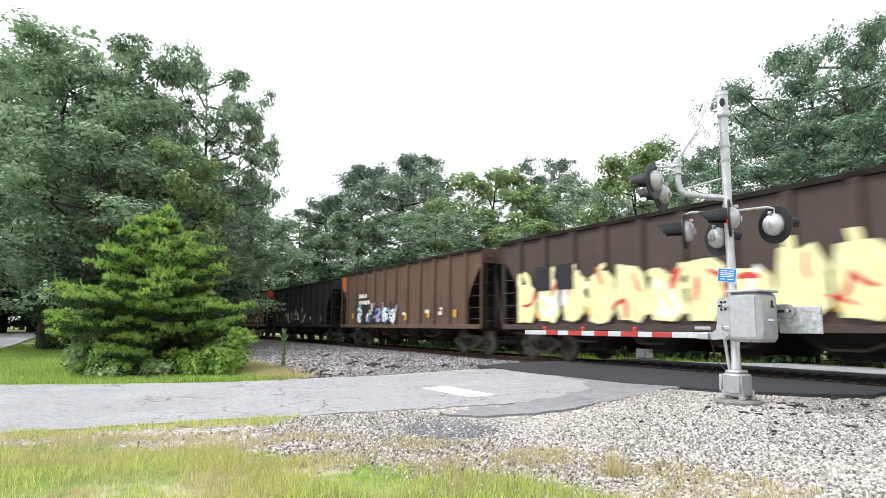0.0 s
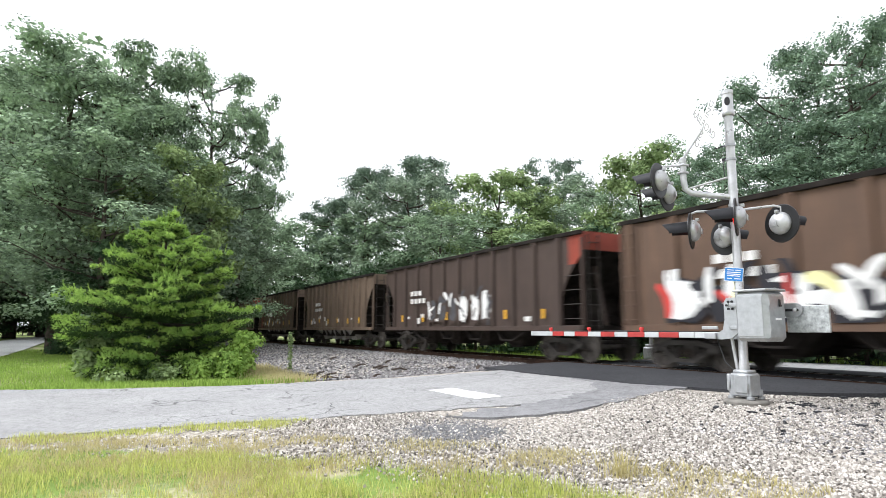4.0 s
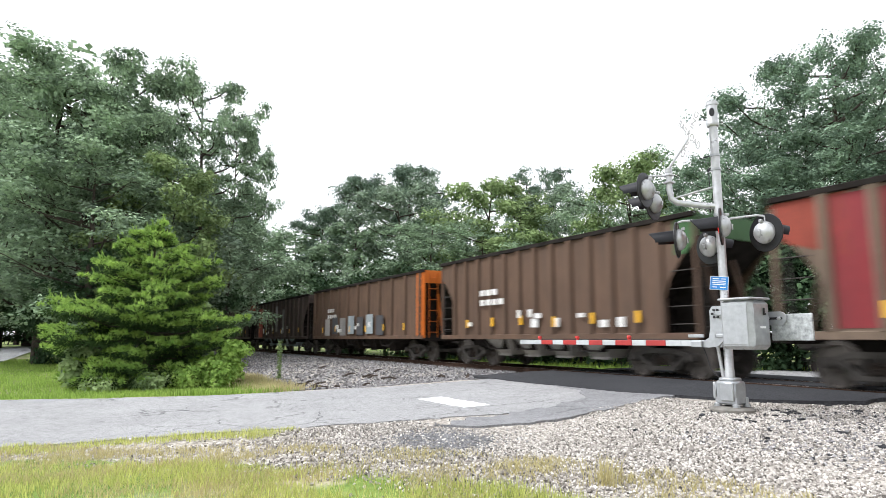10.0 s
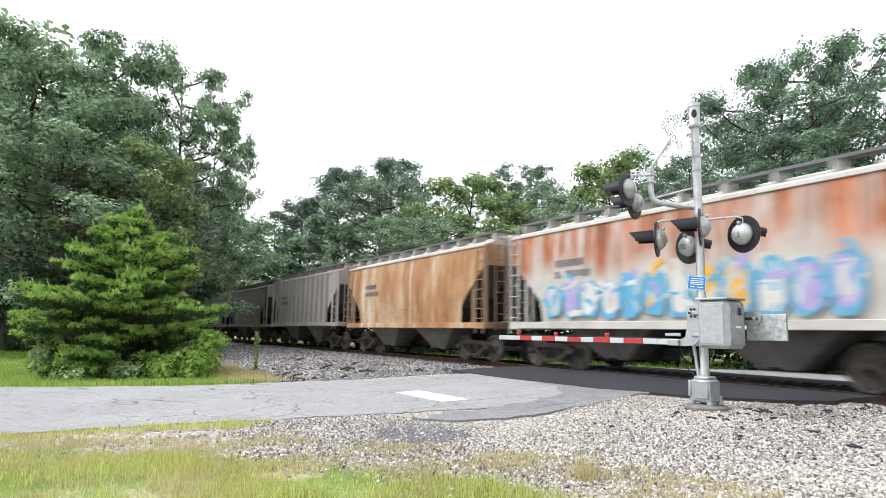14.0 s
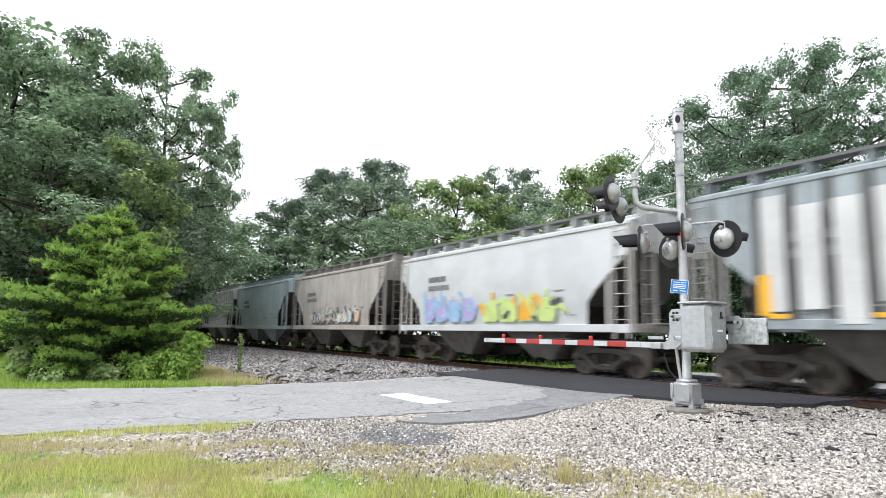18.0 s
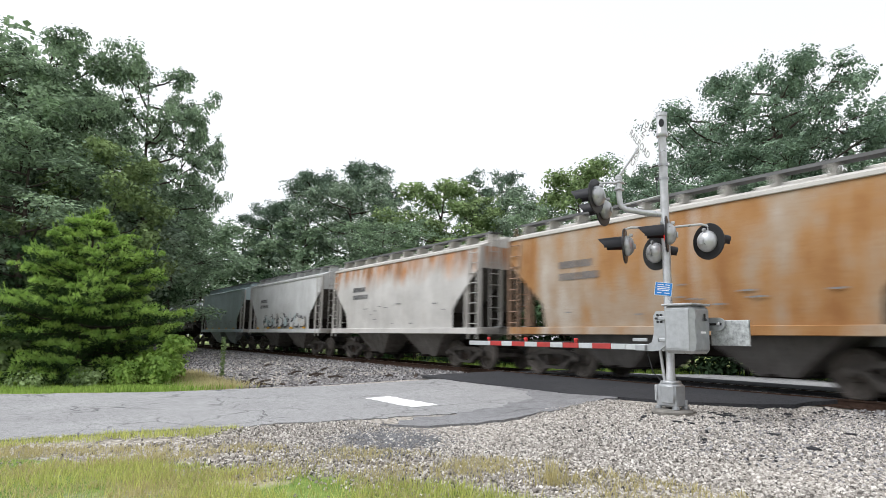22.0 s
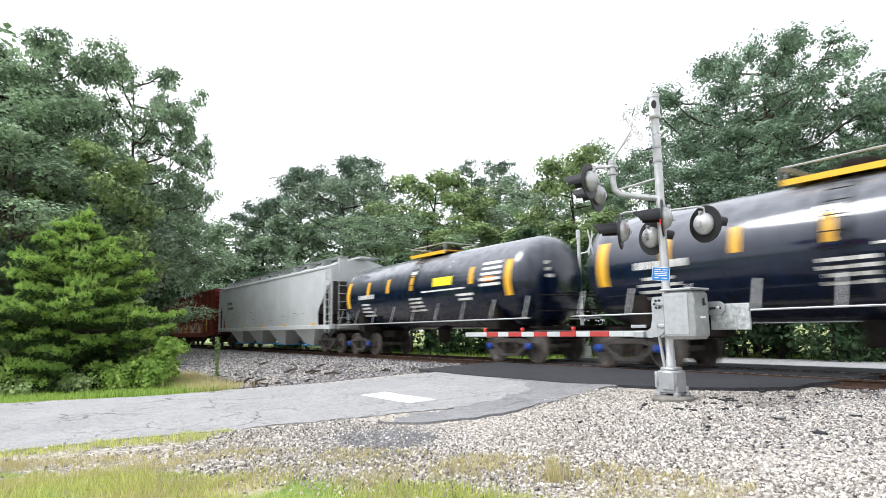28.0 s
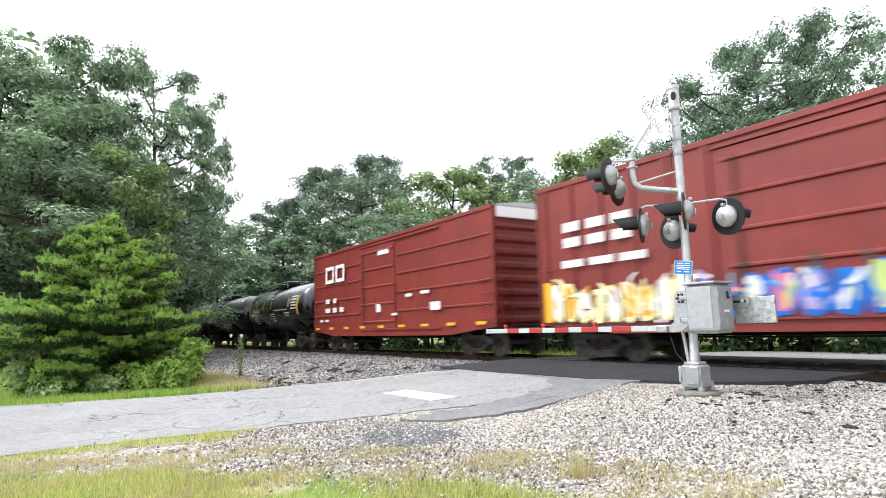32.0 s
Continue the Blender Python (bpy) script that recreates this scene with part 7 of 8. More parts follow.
def box_car(front, rear, eave, paint, label, style="post", white_end=True, door_x=-0.4, bands=()):
    """A boxcar: side posts or sheet bands, sliding door, corrugated ends, shallow roof."""
    root, L = car_root("box_car", label, "boxcar", front, rear)
    hl, sill, half = L / 2, 0.98, 1.52
    for s in (-1, 1):
        part("side_panel", Geo().box(0, s * half, (eave + sill) / 2, L, 0.03, eave - sill), paint, root)
        part("side_sill", Geo().prism([(-hl, sill), (hl, sill), (hl - 1.3, sill - 0.1), (hl - 2.6, sill - 0.24), (-hl + 2.6, sill - 0.24), (-hl + 1.3, sill - 0.1)], "y", s * half - 0.03, s * half + 0.03), paint, root)
        part("eave_rail", Geo().box(0, s * (half + 0.02), eave - 0.06, L, 0.08, 0.13, 0.012), paint, root)
        for e in (-1, 1):
            part("corner_post", Geo().box(e * (hl - 0.04), s * (half + 0.01), (eave + sill) / 2, 0.1, 0.07, eave - sill - 0.1, 0.01), paint, root)
    post = shared(("boxpost", eave, paint.name), lambda: Geo().prism([(-0.09, 0), (-0.06, -0.06), (0.06, -0.06), (0.09, 0)], "z", sill + 0.05, eave - 0.13).mesh("side_post", paint))
    dw = 3.2
    if style == "post":
        n = 6
        for sgn in (-1, 1):
            for i in range(n):
                x0, x1 = (door_x + dw / 2 + 0.3, hl - 0.35) if sgn > 0 else (-hl + 0.35, door_x - dw / 2 - 0.3)
                part("side_post", post, None, root, at=(x0 + (x1 - x0) * i / (n - 1), -half - 0.016, 0))
    else:
        for z in (sill + 0.75, sill + 1.5, sill + 2.25, sill + 3.0):
            for a, b in ((-hl + 0.2, door_x - dw / 2 - 0.15), (door_x + dw / 2 + 0.15, hl - 0.2)):
                part("side_rib", Geo().prism([(-half - 0.015, z - 0.05), (-half - 0.06, z - 0.025), (-half - 0.06, z + 0.025), (-half - 0.015, z + 0.05)], "x", a, b), paint, root)
    door = part("door", Geo().box(door_x, -half - 0.045, (eave + sill) / 2 - 0.12, dw, 0.04, eave - sill - 0.35, 0.008), paint, root, "ribbed sliding door")
    nrib = 5
    for i in range(nrib):
        z = sill + 0.35 + (eave - sill - 0.9) * i / (nrib - 1)
        part("door_rib", Geo().prism([(-half - 0.06, z - 0.06), (-half - 0.11, z - 0.02), (-half - 0.11, z + 0.02), (-half - 0.06, z + 0.06)], "x", door_x - dw / 2 + 0.1, door_x + dw / 2 - 0.1), paint, door)
    for z in (eave - 0.24, sill + 0.02):
        part("door_track", Geo().box(door_x + dw / 2, -half - 0.06, z, dw * 2.1, 0.07, 0.07, 0.008), paint, root)
    part("door_bar", Geo().tube([(door_x - dw / 2 + 0.35, -half - 0.13, sill + 0.2), (door_x - dw / 2 + 0.35, -half - 0.13, eave - 0.5)], 0.022, 7).box(door_x - dw / 2 + 0.4, -half - 0.13, sill + 1.1, 0.25, 0.04, 0.06), M_CAST, door)
    for e in (-1, 1):
        g = Geo()
        z, zz = sill, []
        prof = [(e * (hl - 0.05), sill)]
        k = 9
        for i in range(k):
            a = sill + (eave - sill) * (i + 0.15) / k
            b = sill + (eave - sill) * (i + 0.85) / k
            prof += [(e * (hl - 0.05), a), (e * (hl + 0.04), a + 0.1), (e * (hl + 0.04), b - 0.1), (e * (hl - 0.05), b)]
        prof += [(e * (hl - 0.05), eave), (e * (hl - 0.1), eave), (e * (hl - 0.1), sill)]
        part("end_wall", Geo().prism(prof, "y", -half + 0.05, half - 0.05), paint, root, "corrugated end wall")
        if white_end:
            part("end_panel", Geo().box(e * (hl + 0.05), 0, eave - 0.22, 0.02, 2 * half - 0.2, 0.36), M_WHITE, root, "white painted upper end")
        part("end_sill", Geo().box(e * (hl - 0.05), 0, sill - 0.1, 0.2, 2 * half, 0.26, 0.015), M_UNDER, root)
        grab_irons(root, e * (hl - 0.45), -half - 0.09, [sill + 0.25 + 0.42 * i for i in range(4)], 0.5, paint)
        ladder(root, e * (hl + 0.1), -half + 0.35, sill - 0.2, sill + 1.9, 0.42, 6, paint, "y")
        part("stirrup", Geo().tube([(e * (hl - 0.65), -half, sill - 0.05), (e * (hl - 0.65), -half, 0.55), (e * (hl - 0.25), -half, 0.55), (e * (hl - 0.25), -half, sill - 0.05)], 0.016, 6), M_CAST, root)
    g = Geo()
    prof = [(-half, eave), (-0.75, eave + 0.12), (0, eave + 0.17), (0.75, eave + 0.12), (half, eave)]
    g.prism(prof, "x", -hl, hl)
    part("roof", g, M_GALV, root, "shallow galvanised roof")
    for i in range(12):
        x = -hl + 0.6 + (L - 1.2) * i / 11
        part("roof_seam", Geo().prism([(-half + 0.02, eave + 0.01), (-0.75, eave + 0.15), (0, eave + 0.2), (0.75, eave + 0.15), (half - 0.02, eave + 0.01)], "x", x - 0.04, x + 0.04), M_GALV, root)
    part("center_sill", Geo().box(0, 0, 0.8, L - 0.2, 0.4, 0.32, 0.02), M_UNDER, root)
    part("underframe", Geo().box(0, 0, 0.98, L - 0.3, 2.7, 0.08).box(0.6, 0.5, 0.75, 1.4, 0.4, 0.35, 0.04), M_UNDER, root)
    part("cushion_rod", Geo().tube([(-hl + 2.5, -0.6, 0.62), (hl - 2.5, -0.6, 0.62)], 0.02, 5), M_UNDER, root)
    running_gear(root, L, hl - 1.75)
    return root, L, sill, eave

# ---- paints ----
P_BROWN = car_paint("paint_brown", (0.132, 0.079, 0.051), dirty=0.75, rusty=0.3)
P_TAN = car_paint("paint_tan", (0.18, 0.13, 0.092), dirty=0.7, rusty=0.25)
P_DARK = car_paint("paint_dark_brown", (0.066, 0.046, 0.038), dirty=0.6, rusty=0.2)
P_BLACK = car_paint("paint_black", (0.022, 0.022, 0.026), dirty=0.35, rusty=0.1)
P_RED = car_paint("paint_red_oxide", (0.26, 0.05, 0.03), dirty=0.45, rusty=0.2)
P_CRIMSON = car_paint("paint_faded_crimson", (0.23, 0.03, 0.035), dirty=0.5, rusty=0.2)
P_DEEP = car_paint("paint_deep_red", (0.16, 0.042, 0.037), dirt=(0.05, 0.038, 0.034), dirty=0.7, rusty=0.2)
P_ORANGE = car_paint("paint_orange", (0.62, 0.16, 0.02), dirty=0.3, rusty=0.3)
P_GREEN = car_paint("paint_green", (0.05, 0.12, 0.045), dirty=0.4)
P_BOX = car_paint("paint_boxcar_red", (0.2, 0.022, 0.016), dirt=(0.05, 0.03, 0.025), dirty=0.25, rusty=0.08, rough=0.5)
P_BOXD = car_paint("paint_boxcar_maroon", (0.115, 0.015, 0.013), dirt=(0.04, 0.025, 0.022), dirty=0.3, rusty=0.08, rough=0.5)
P_BOXA = car_paint("paint_boxcar_rust_red", (0.16, 0.021, 0.013), dirt=(0.045, 0.025, 0.02), dirty=0.42, rusty=0.35, rust=(0.28, 0.09, 0.05), rough=0.6)
P_WHITE = car_paint("paint_white", (0.6, 0.61, 0.605), dirt=(0.25, 0.22, 0.19), dirty=0.38, rusty=0.18, fade=1.15)
P_CREAM = car_paint("paint_cream", (0.59, 0.57, 0.53), dirt=(0.2, 0.175, 0.15), dirty=0.4, rusty=0.2, fade=1.15)
P_GREY = car_paint("paint_pale_blue_grey", (0.42, 0.515, 0.535), dirt=(0.22, 0.2, 0.18), dirty=0.4, rusty=0.1, fade=1.15)
P_GRIME = car_paint("paint_grimy_cream", (0.4, 0.38, 0.35), dirt=(0.12, 0.105, 0.09), dirty=0.6, rusty=0.25, fade=1.2)
P_ENDS = car_paint("paint_sooty_end_frame", (0.3, 0.29, 0.275), dirt=(0.06, 0.052, 0.045), dirty=0.7, rusty=0.25)
P_ENDPALE = car_paint("paint_dusty_end_frame", (0.47, 0.45, 0.42), dirt=(0.12, 0.105, 0.09), dirty=0.5, rusty=0.25)
P_ENDRUST = car_paint("paint_rusty_end_frame", (0.33, 0.22, 0.15), dirt=(0.1, 0.06, 0.04), dirty=0.6, rusty=0.4)
P_MID = car_paint("paint_mid_grey", (0.27, 0.26, 0.25), dirt=(0.07, 0.06, 0.05), dirty=0.65, rusty=0.2)
P_STRIPE = car_paint("paint_streaked_grey", (0.44, 0.405, 0.375), dirt=(0.13, 0.11, 0.1), dirty=0.75, rusty=0.35)
P_RUSTY = rust_paint("paint_rusted_tan", ((0.34, (0.6, 0.54, 0.46)), (0.43, (0.5, 0.37, 0.25)), (0.51, (0.4, 0.235, 0.12)), (0.62, (0.31, 0.155, 0.075)), (0.75, (0.18, 0.08, 0.04))), (0.66, 0.62, 0.55))
P_RUSTPALE = rust_paint("paint_rust_washed", ((0.36, (0.45, 0.4, 0.34)), (0.46, (0.36, 0.28, 0.2)), (0.55, (0.36, 0.2, 0.085)), (0.63, (0.28, 0.135, 0.05)), (0.74, (0.16, 0.075, 0.035))), (0.5, 0.46, 0.4))
P_RUSTTOP = car_paint("paint_half_rusted", (0.5, 0.48, 0.44), rust=(0.4, 0.12, 0.04), dirt=(0.25, 0.2, 0.15), dirty=0.4, rusty=0.35, top=(2.75, 0.55))
P_RUSTSPOT = car_paint("paint_rust_spotted", (0.52, 0.51, 0.49), rust=(0.45, 0.2, 0.07), dirt=(0.3, 0.26, 0.22), dirty=0.4, rusty=0.25, top=(3.3, 0.5))
# bay paint: dirt streaks over a base darkened for the shade under the car
P_BAY = car_paint("paint_shaded_bay", (0.13, 0.122, 0.115), dirt=(0.022, 0.019, 0.017), dirty=0.8, rusty=0.2)
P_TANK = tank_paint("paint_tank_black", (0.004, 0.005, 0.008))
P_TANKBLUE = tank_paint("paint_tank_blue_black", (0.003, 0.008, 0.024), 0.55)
P_GREYD = car_paint("paint_sooty_pale_blue", (0.36, 0.41, 0.43), dirt=(0.075, 0.075, 0.075), dirty=0.75, rusty=0.1)
P_RIBDARK = car_paint("paint_sooty_panel", (0.085, 0.083, 0.082), dirty=0.5, rusty=0.15)
P_CLEAN = car_paint("paint_clean_white", (0.53, 0.55, 0.555), dirt=(0.32, 0.32, 0.31), dirty=0.15, rusty=0.03, rough=0.45, fade=1.1)
S_WHITE, S_BLACK, S_CREAM = spray("white", (0.68, 0.68, 0.66)), spray("black", (0.025, 0.025, 0.03)), spray("cream", (0.72, 0.68, 0.36))
S_RED, S_BLUE, S_SKY = spray("red", (0.5, 0.06, 0.05)), spray("blue", (0.02, 0.14, 0.5)), spray("sky", (0.12, 0.33, 0.48))
S_LIME, S_PINK, S_LILAC, S_AMBER = spray("lime", (0.45, 0.55, 0.2)), spray("pink", (0.6, 0.16, 0.25)), spray("lilac", (0.35, 0.3, 0.5)), spray("amber", (0.65, 0.35, 0.05))
S_PALE = spray("pale_blue", (0.27, 0.4, 0.56))
S_GREYP = spray("patch_grey", (0.07, 0.07, 0.075))

# ---- the cars, from the front of the train back ----
YO = -1.605


def coal(front, rear, top, paint, label, seed, **kw):
    root, L, sill, top = open_hopper(front, rear, top, paint, label, **kw)
    text_block(root, -L / 2 + 3.6, 2.55, 1.5, (3, 4), YO, M_LETTER, 0.2, seed)
    reflectors(root, L, 1.45, 6, seed)
    r = random.Random(seed)
    bars(root, "small_lettering", [(r.uniform(-L / 3, L / 3), r.uniform(1.3, 1.75), r.uniform(0.16, 0.36), r.uniform(0.1, 0.28)) for _ in range(9)], YO, M_LETTER)
    return root, L


root, L = coal(-2.2, -17.1, 3.88, P_DARK, "dark brown coal hopper covered in cream and red graffiti", 1)
graffiti(root, -L / 2 + 0.9, L / 2 - 0.8, 1.12, 2.75, YO, [S_CREAM, S_CREAM, S_CREAM, S_WHITE, S_CREAM], 12, 1, "huge cream and red graffiti letters", S_RED)
bars(root, "number_panel", [(-L / 2 + 2.3, 2.5, 0.75, 0.75), (-L / 2 + 3.3, 2.5, 0.75, 0.75)], YO - 0.012, S_BLACK, "black number panel")
root, L = coal(-18.4, -32.95, 3.88, P_BROWN, "brown coal hopper with an orange corner and small graffiti", 2, rear_band=P_ORANGE)
graffiti(root, -L / 2 + 2.6, 0.2, 1.1, 2.05, YO, [S_BLACK, S_WHITE, S_BLACK, S_SKY, S_BLACK, S_LILAC], 6, 2, "white and black graffiti")
root, L = coal(-34.6, -48.6, 3.74, P_BLACK, "black coal hopper with faded white lettering", 3)
graffiti(root, -L / 2 + 3.6, 2.5, 1.3, 2.1, YO, [P_BLACK, S_GREYP, S_WHITE, S_GREYP], 7, 3, "faint grey graffiti")
root, L = coal(-50.5, -62.2, 3.86, P_TAN, "weathered tan open hopper with a red-topped end", 4, front_band=spray("signal_red", (0.55, 0.05, 0.05)), band_h=0.3, posts=13, chute=P_GRIME)
bars(root, "patch", [(L / 2 - 2.4, 2.6, 0.8, 0.6)], YO, S_GREYP, "dark grey paint patch")
root, L = coal(-63.9, -78.5, 3.76, P_DARK, "dark brown coal hopper with white graffiti", 5, chute=P_GRIME)
graffiti(root, -L / 2 + 1.9, L / 2 - 1.2, 1.1, 2.35, YO, [S_GREYP, P_GRIME, P_MID, S_GREYP, P_GRIME, P_MID, P_GREYD], 9, 5, "faded grey and white graffiti")
root, L = coal(-80.4, -95.5, 3.82, P_BROWN, "brown coal hopper with an orange end and bright graffiti", 6, end_paint=P_ORANGE, ends="box")
graffiti(root, -L / 2 + 1.4, L / 2 - 0.9, 1.1, 2.3, YO, [S_BLACK, S_WHITE, S_RED, S_BLACK, S_WHITE, S_CREAM], 10, 6, "white, red and black graffiti")
root, L = coal(-97.0, -111.1, 3.85, P_DARK, "dark brown coal hopper with a red end tip", 7, front_band=P_RED)
graffiti(root, -2.5, 2.5, 1.2, 2.5, YO, [P_DARK, S_GREYP, S_WHITE], 6, 7, "faded grey graffiti")
root, L = coal(-112.8, -125.3, 3.85, P_TAN, "weathered tan open hopper", 8, posts=13, chute=P_GRIME)
root, L = coal(-127.1, -139.45, 3.84, P_TAN, "weathered tan open hopper with a red rear end", 9, rear_band=P_RED, posts=13, chute=P_GRIME)
bars(root, "red_panel", [(-L / 2 + 1.55, 2.3, 1.0, 2.45)], -1.513, P_RED, "red painted panel")
bars(root, "patch", [(-L / 2 + 4.9, 2.3, 0.6, 0.6)], YO, S_WHITE, "white patch")
root, L = coal(-141.6, -153.15, 3.84, P_TAN, "weathered tan open hopper with a red and black end", 10, front_band=spray("signal_red", (0.55, 0.05, 0.05)), band_h=0.3, posts=13, chute=P_GRIME)
bars(root, "patch", [(L / 2 - 2.5, 2.2, 0.55, 0.6)], YO, S_GREYP, "dark grey paint patch")
root, L = coal(-154.8, -169.9, 3.72, P_RED, "red oxide coal hopper with grey patches and graffiti", 11)
graffiti(root, -L / 2 + 3.2, -1.0, 1.1, 2.1, YO, [S_BLACK, S_LIME, S_GREYP, S_LILAC, S_WHITE], 5, 11, "pale green and lilac graffiti")
graffiti(root, -0.9, 2.3, 1.55, 2.9, YO, [S_GREYP, S_WHITE, S_PINK], 3, 12, "white and pink tag")
bars(root, "patch", [(1.6, 3.2, 0.9, 0.6), (3.2, 2.0, 1.0, 1.2)], YO, S_GREYP, "grey paint patch")
root, L = coal(-171.7, -186.1, 3.72, P_DEEP, "dull deep red coal hopper with white lettering", 13)
text_block(root, -L / 2 + 3.2, 3.0, 1.7, (4, 5), YO, M_LETTER, 0.19, 5)
graffiti(root, -1.5, L / 2 - 2.0, 1.1, 1.7, YO, [P_DEEP, S_WHITE, S_PINK, P_DEEP], 8, 14, "faded white scrawl")
root, L = coal(-187.7, -202.3, 3.8, P_BROWN, "brown coal hopper with a red panel and white lettering", 15, chute=P_GRIME)
bars(root, "red_panel", [(-L / 2 + 2.7, 2.1, 1.2, 1.9)], YO, P_RED, "red painted panel")
bars(root, "large_letter", [(-L / 2 + 2.3 + 0.3 * k, 2.75, 0.2, 0.25) for k in range(4)] + [(-L / 2 + 2.6, 1.9 - 0.3 * k, 1.0, 0.18) for k in range(3)], YO - 0.006, M_LETTER)
bars(root, "patch", [(-L / 2 + 5.2, 2.3, 0.6, 0.7), (L / 2 - 3.2, 1.9, 0.55, 0.7), (0.2, 1.75, 0.6, 0.6)], YO, P_CREAM, "faded white patch")
root, L = coal(-203.6, -216.4, 3.8, P_TAN, "tan open hopper with a red rear corner", 16, rear_band=P_RED, band_w=1.5, posts=13, chute=P_GRIME)
bars(root, "red_panel", [(-L / 2 + 3.05, 2.4, 3.9, 2.5)], -1.513, P_CRIMSON, "red painted panel")
bars(root, "patch", [(-1.2, 1.9, 0.4, 0.7), (1.4, 2.4, 0.25, 1.2), (L / 2 - 2.6, 1.6, 0.5, 0.5)], YO, P_CREAM, "faded white patch")
root, L = coal(-218.2, -230.1, 3.9, P_BROWN, "olive brown open hopper with a green-edged end", 17, front_band=P_GREEN, posts=13, chute=P_GRIME)
root, L = coal(-231.6, -246.4, 3.84, P_BROWN, "brown coal hopper with bright orange ends", 18, end_paint=P_ORANGE, ends="box")
for k, m in enumerate((P_GRIME, S_GREYP, P_MID, P_GREYD, S_GREYP, P_GREYD, S_GREYP)):
    bars(root, "patch", [(-L / 2 + 2.9 + 1.25 * k, 1.6 + 0.08 * (k % 2), 0.85, 0.95)], YO, m, "faded grey-blue paint block")
root, L = coal(-247.6, -262.5, 3.8, P_DARK, "nearly black coal hopper with a red panel", 19, posts=13, chute=P_GREY)
bars(root, "red_panel", [(-L / 2 + 2.5, 2.2, 1.3, 2.3)], YO, P_RED, "red painted panel")
bars(root, "patch", [(-L / 2 + 4.3, 2.3, 0.4, 1.5), (-L / 2 + 7.4, 2.4, 0.6, 1.9), (1.8, 2.2, 0.5, 1.7)], YO, P_MID, "faded grey patch")
root, L = coal(-264.0, -279.1, 3.86, P_DARK, "dark brown coal hopper with a red end and white tags", 20, front_band=P_RED, posts=11)
graffiti(root, -1.5, 3.2, 1.4, 2.2, YO, [P_DARK, P_MID, P_DARK, P_DARK, P_CREAM], 7, 20, "thin white graffiti")
root, L = coal(-280.9, -294.4, 3.86, P_BROWN, "brown coal hopper with orange ends and white graffiti", 21, end_paint=P_ORANGE, ends="box")
graffiti(root, -L / 2 + 1.0, L / 2 - 2.4, 1.08, 2.05, YO, [S_BLACK, S_WHITE, S_GREYP, S_WHITE, S_LILAC], 9, 21, "white and black block graffiti")

YC = -1.6


def grain(front, rear, eave, paint, label, seed, ribs=0, dark_text=True, strips=0, **kw):
    root, L, sill, eave = covered_hopper(front, rear, eave, paint, label, ribs=ribs, curved=not ribs, **kw)
    y = -1.575 if ribs else -1.57
    m = M_LETTER_BLACK if dark_text else M_LETTER
    text_block(root, -L / 2 + 2.9, 3.0, 1.4, (5, 6), y, m, 0.19, seed)
    r = random.Random(seed + 50)
    bars(root, "small_lettering", [(r.uniform(-L / 3, L / 3), r.uniform(1.5, 2.3), r.uniform(0.12, 0.4), 0.035) for _ in range(12)], y, M_LETTER_GREY if dark_text else m)
    for i in range(strips):
        bars(root, "reflector", [(-L / 2 + 2.0 + (L - 4.0) * i / (strips - 1), sill + 0.12, 0.42, 0.09)], y - 0.02, M_YELLOW, "amber reflector strip")
    return root, L, y


root, L, y = grain(-295.9, -308.1, 4.0, P_RUSTTOP, "cream covered hopper, rusted along the top, with blue graffiti", 31, end_paint=P_ENDPALE, roof_paint=P_CREAM)
graffiti(root, -L / 2 + 1.8, L / 2 - 1.9, 1.4, 2.70, y, [S_SKY, P_GREY, P_CREAM, S_LILAC, P_WHITE, P_GREY, S_SKY, P_CREAM, P_GREY, S_AMBER], 12, 31, "blue, white and lilac graffiti")
root, L, y = grain(-309.3, -321.2, 4.0, P_RUSTY, "tan covered hopper browned with rust and washed by pale streaks", 32, end_paint=P_ENDRUST, roof_paint=P_CREAM)
root, L, y = grain(-322.5, -334.3, 4.1, P_STRIPE, "grey-beige ribbed covered hopper with rusty streaks", 33, end_paint=P_ENDPALE, ribs=12, rib_paint=P_MID)
root, L, y = grain(-335.6, -346.8, 3.98, P_MID, "dull grey covered hopper", 34)
root, L, y = grain(-348.2, -359.5, 3.98, P_GRIME, "grey-cream covered hopper with faint graffiti", 35)
root, L, y = grain(-360.8, -372.1, 3.98, P_CREAM, "cream covered hopper with faded lettering", 36, end_paint=P_ENDPALE)
root, L, y = grain(-373.3, -384.7, 4.1, P_GREYD, "pale blue ribbed covered hopper with sooty posts and yellow edge stripes", 37, ribs=13, rib_paint=P_RIBDARK, strips=5)
for k in range(6):
    bars(root, "patch", [(-L / 2 + 1.95 + (L - 3.2) / 12 * k, 2.72 - 0.12 * (k % 3), 0.46, 2.3 - 0.3 * (k % 2))], y - 0.004, P_WHITE, "washed white panel")
bars(root, "blue_panel", [(-0.6, 2.85, 1.25, 1.35)], y - 0.01, spray("faded_teal", (0.19, 0.28, 0.3)), "faded teal painted panel")
bars(root, "end_stripe", [(L / 2 - 1.75, 2.0, 0.3, 1.1), (-L / 2 + 1.75, 1.9, 0.25, 0.8)], y - 0.01, M_YELLOW, "yellow edge stripe")
root, L, y = grain(-386.2, -397.9, 3.9, P_CLEAN, "clean white covered hopper with blue and lime graffiti", 38, end_paint=P_ENDPALE)
graffiti(root, -L / 2 + 1.9, -L / 2 + 5.2, 1.4, 2.45, y, [S_PALE, S_PALE, S_LILAC, S_PALE], 4, 38, "pale blue graffiti")
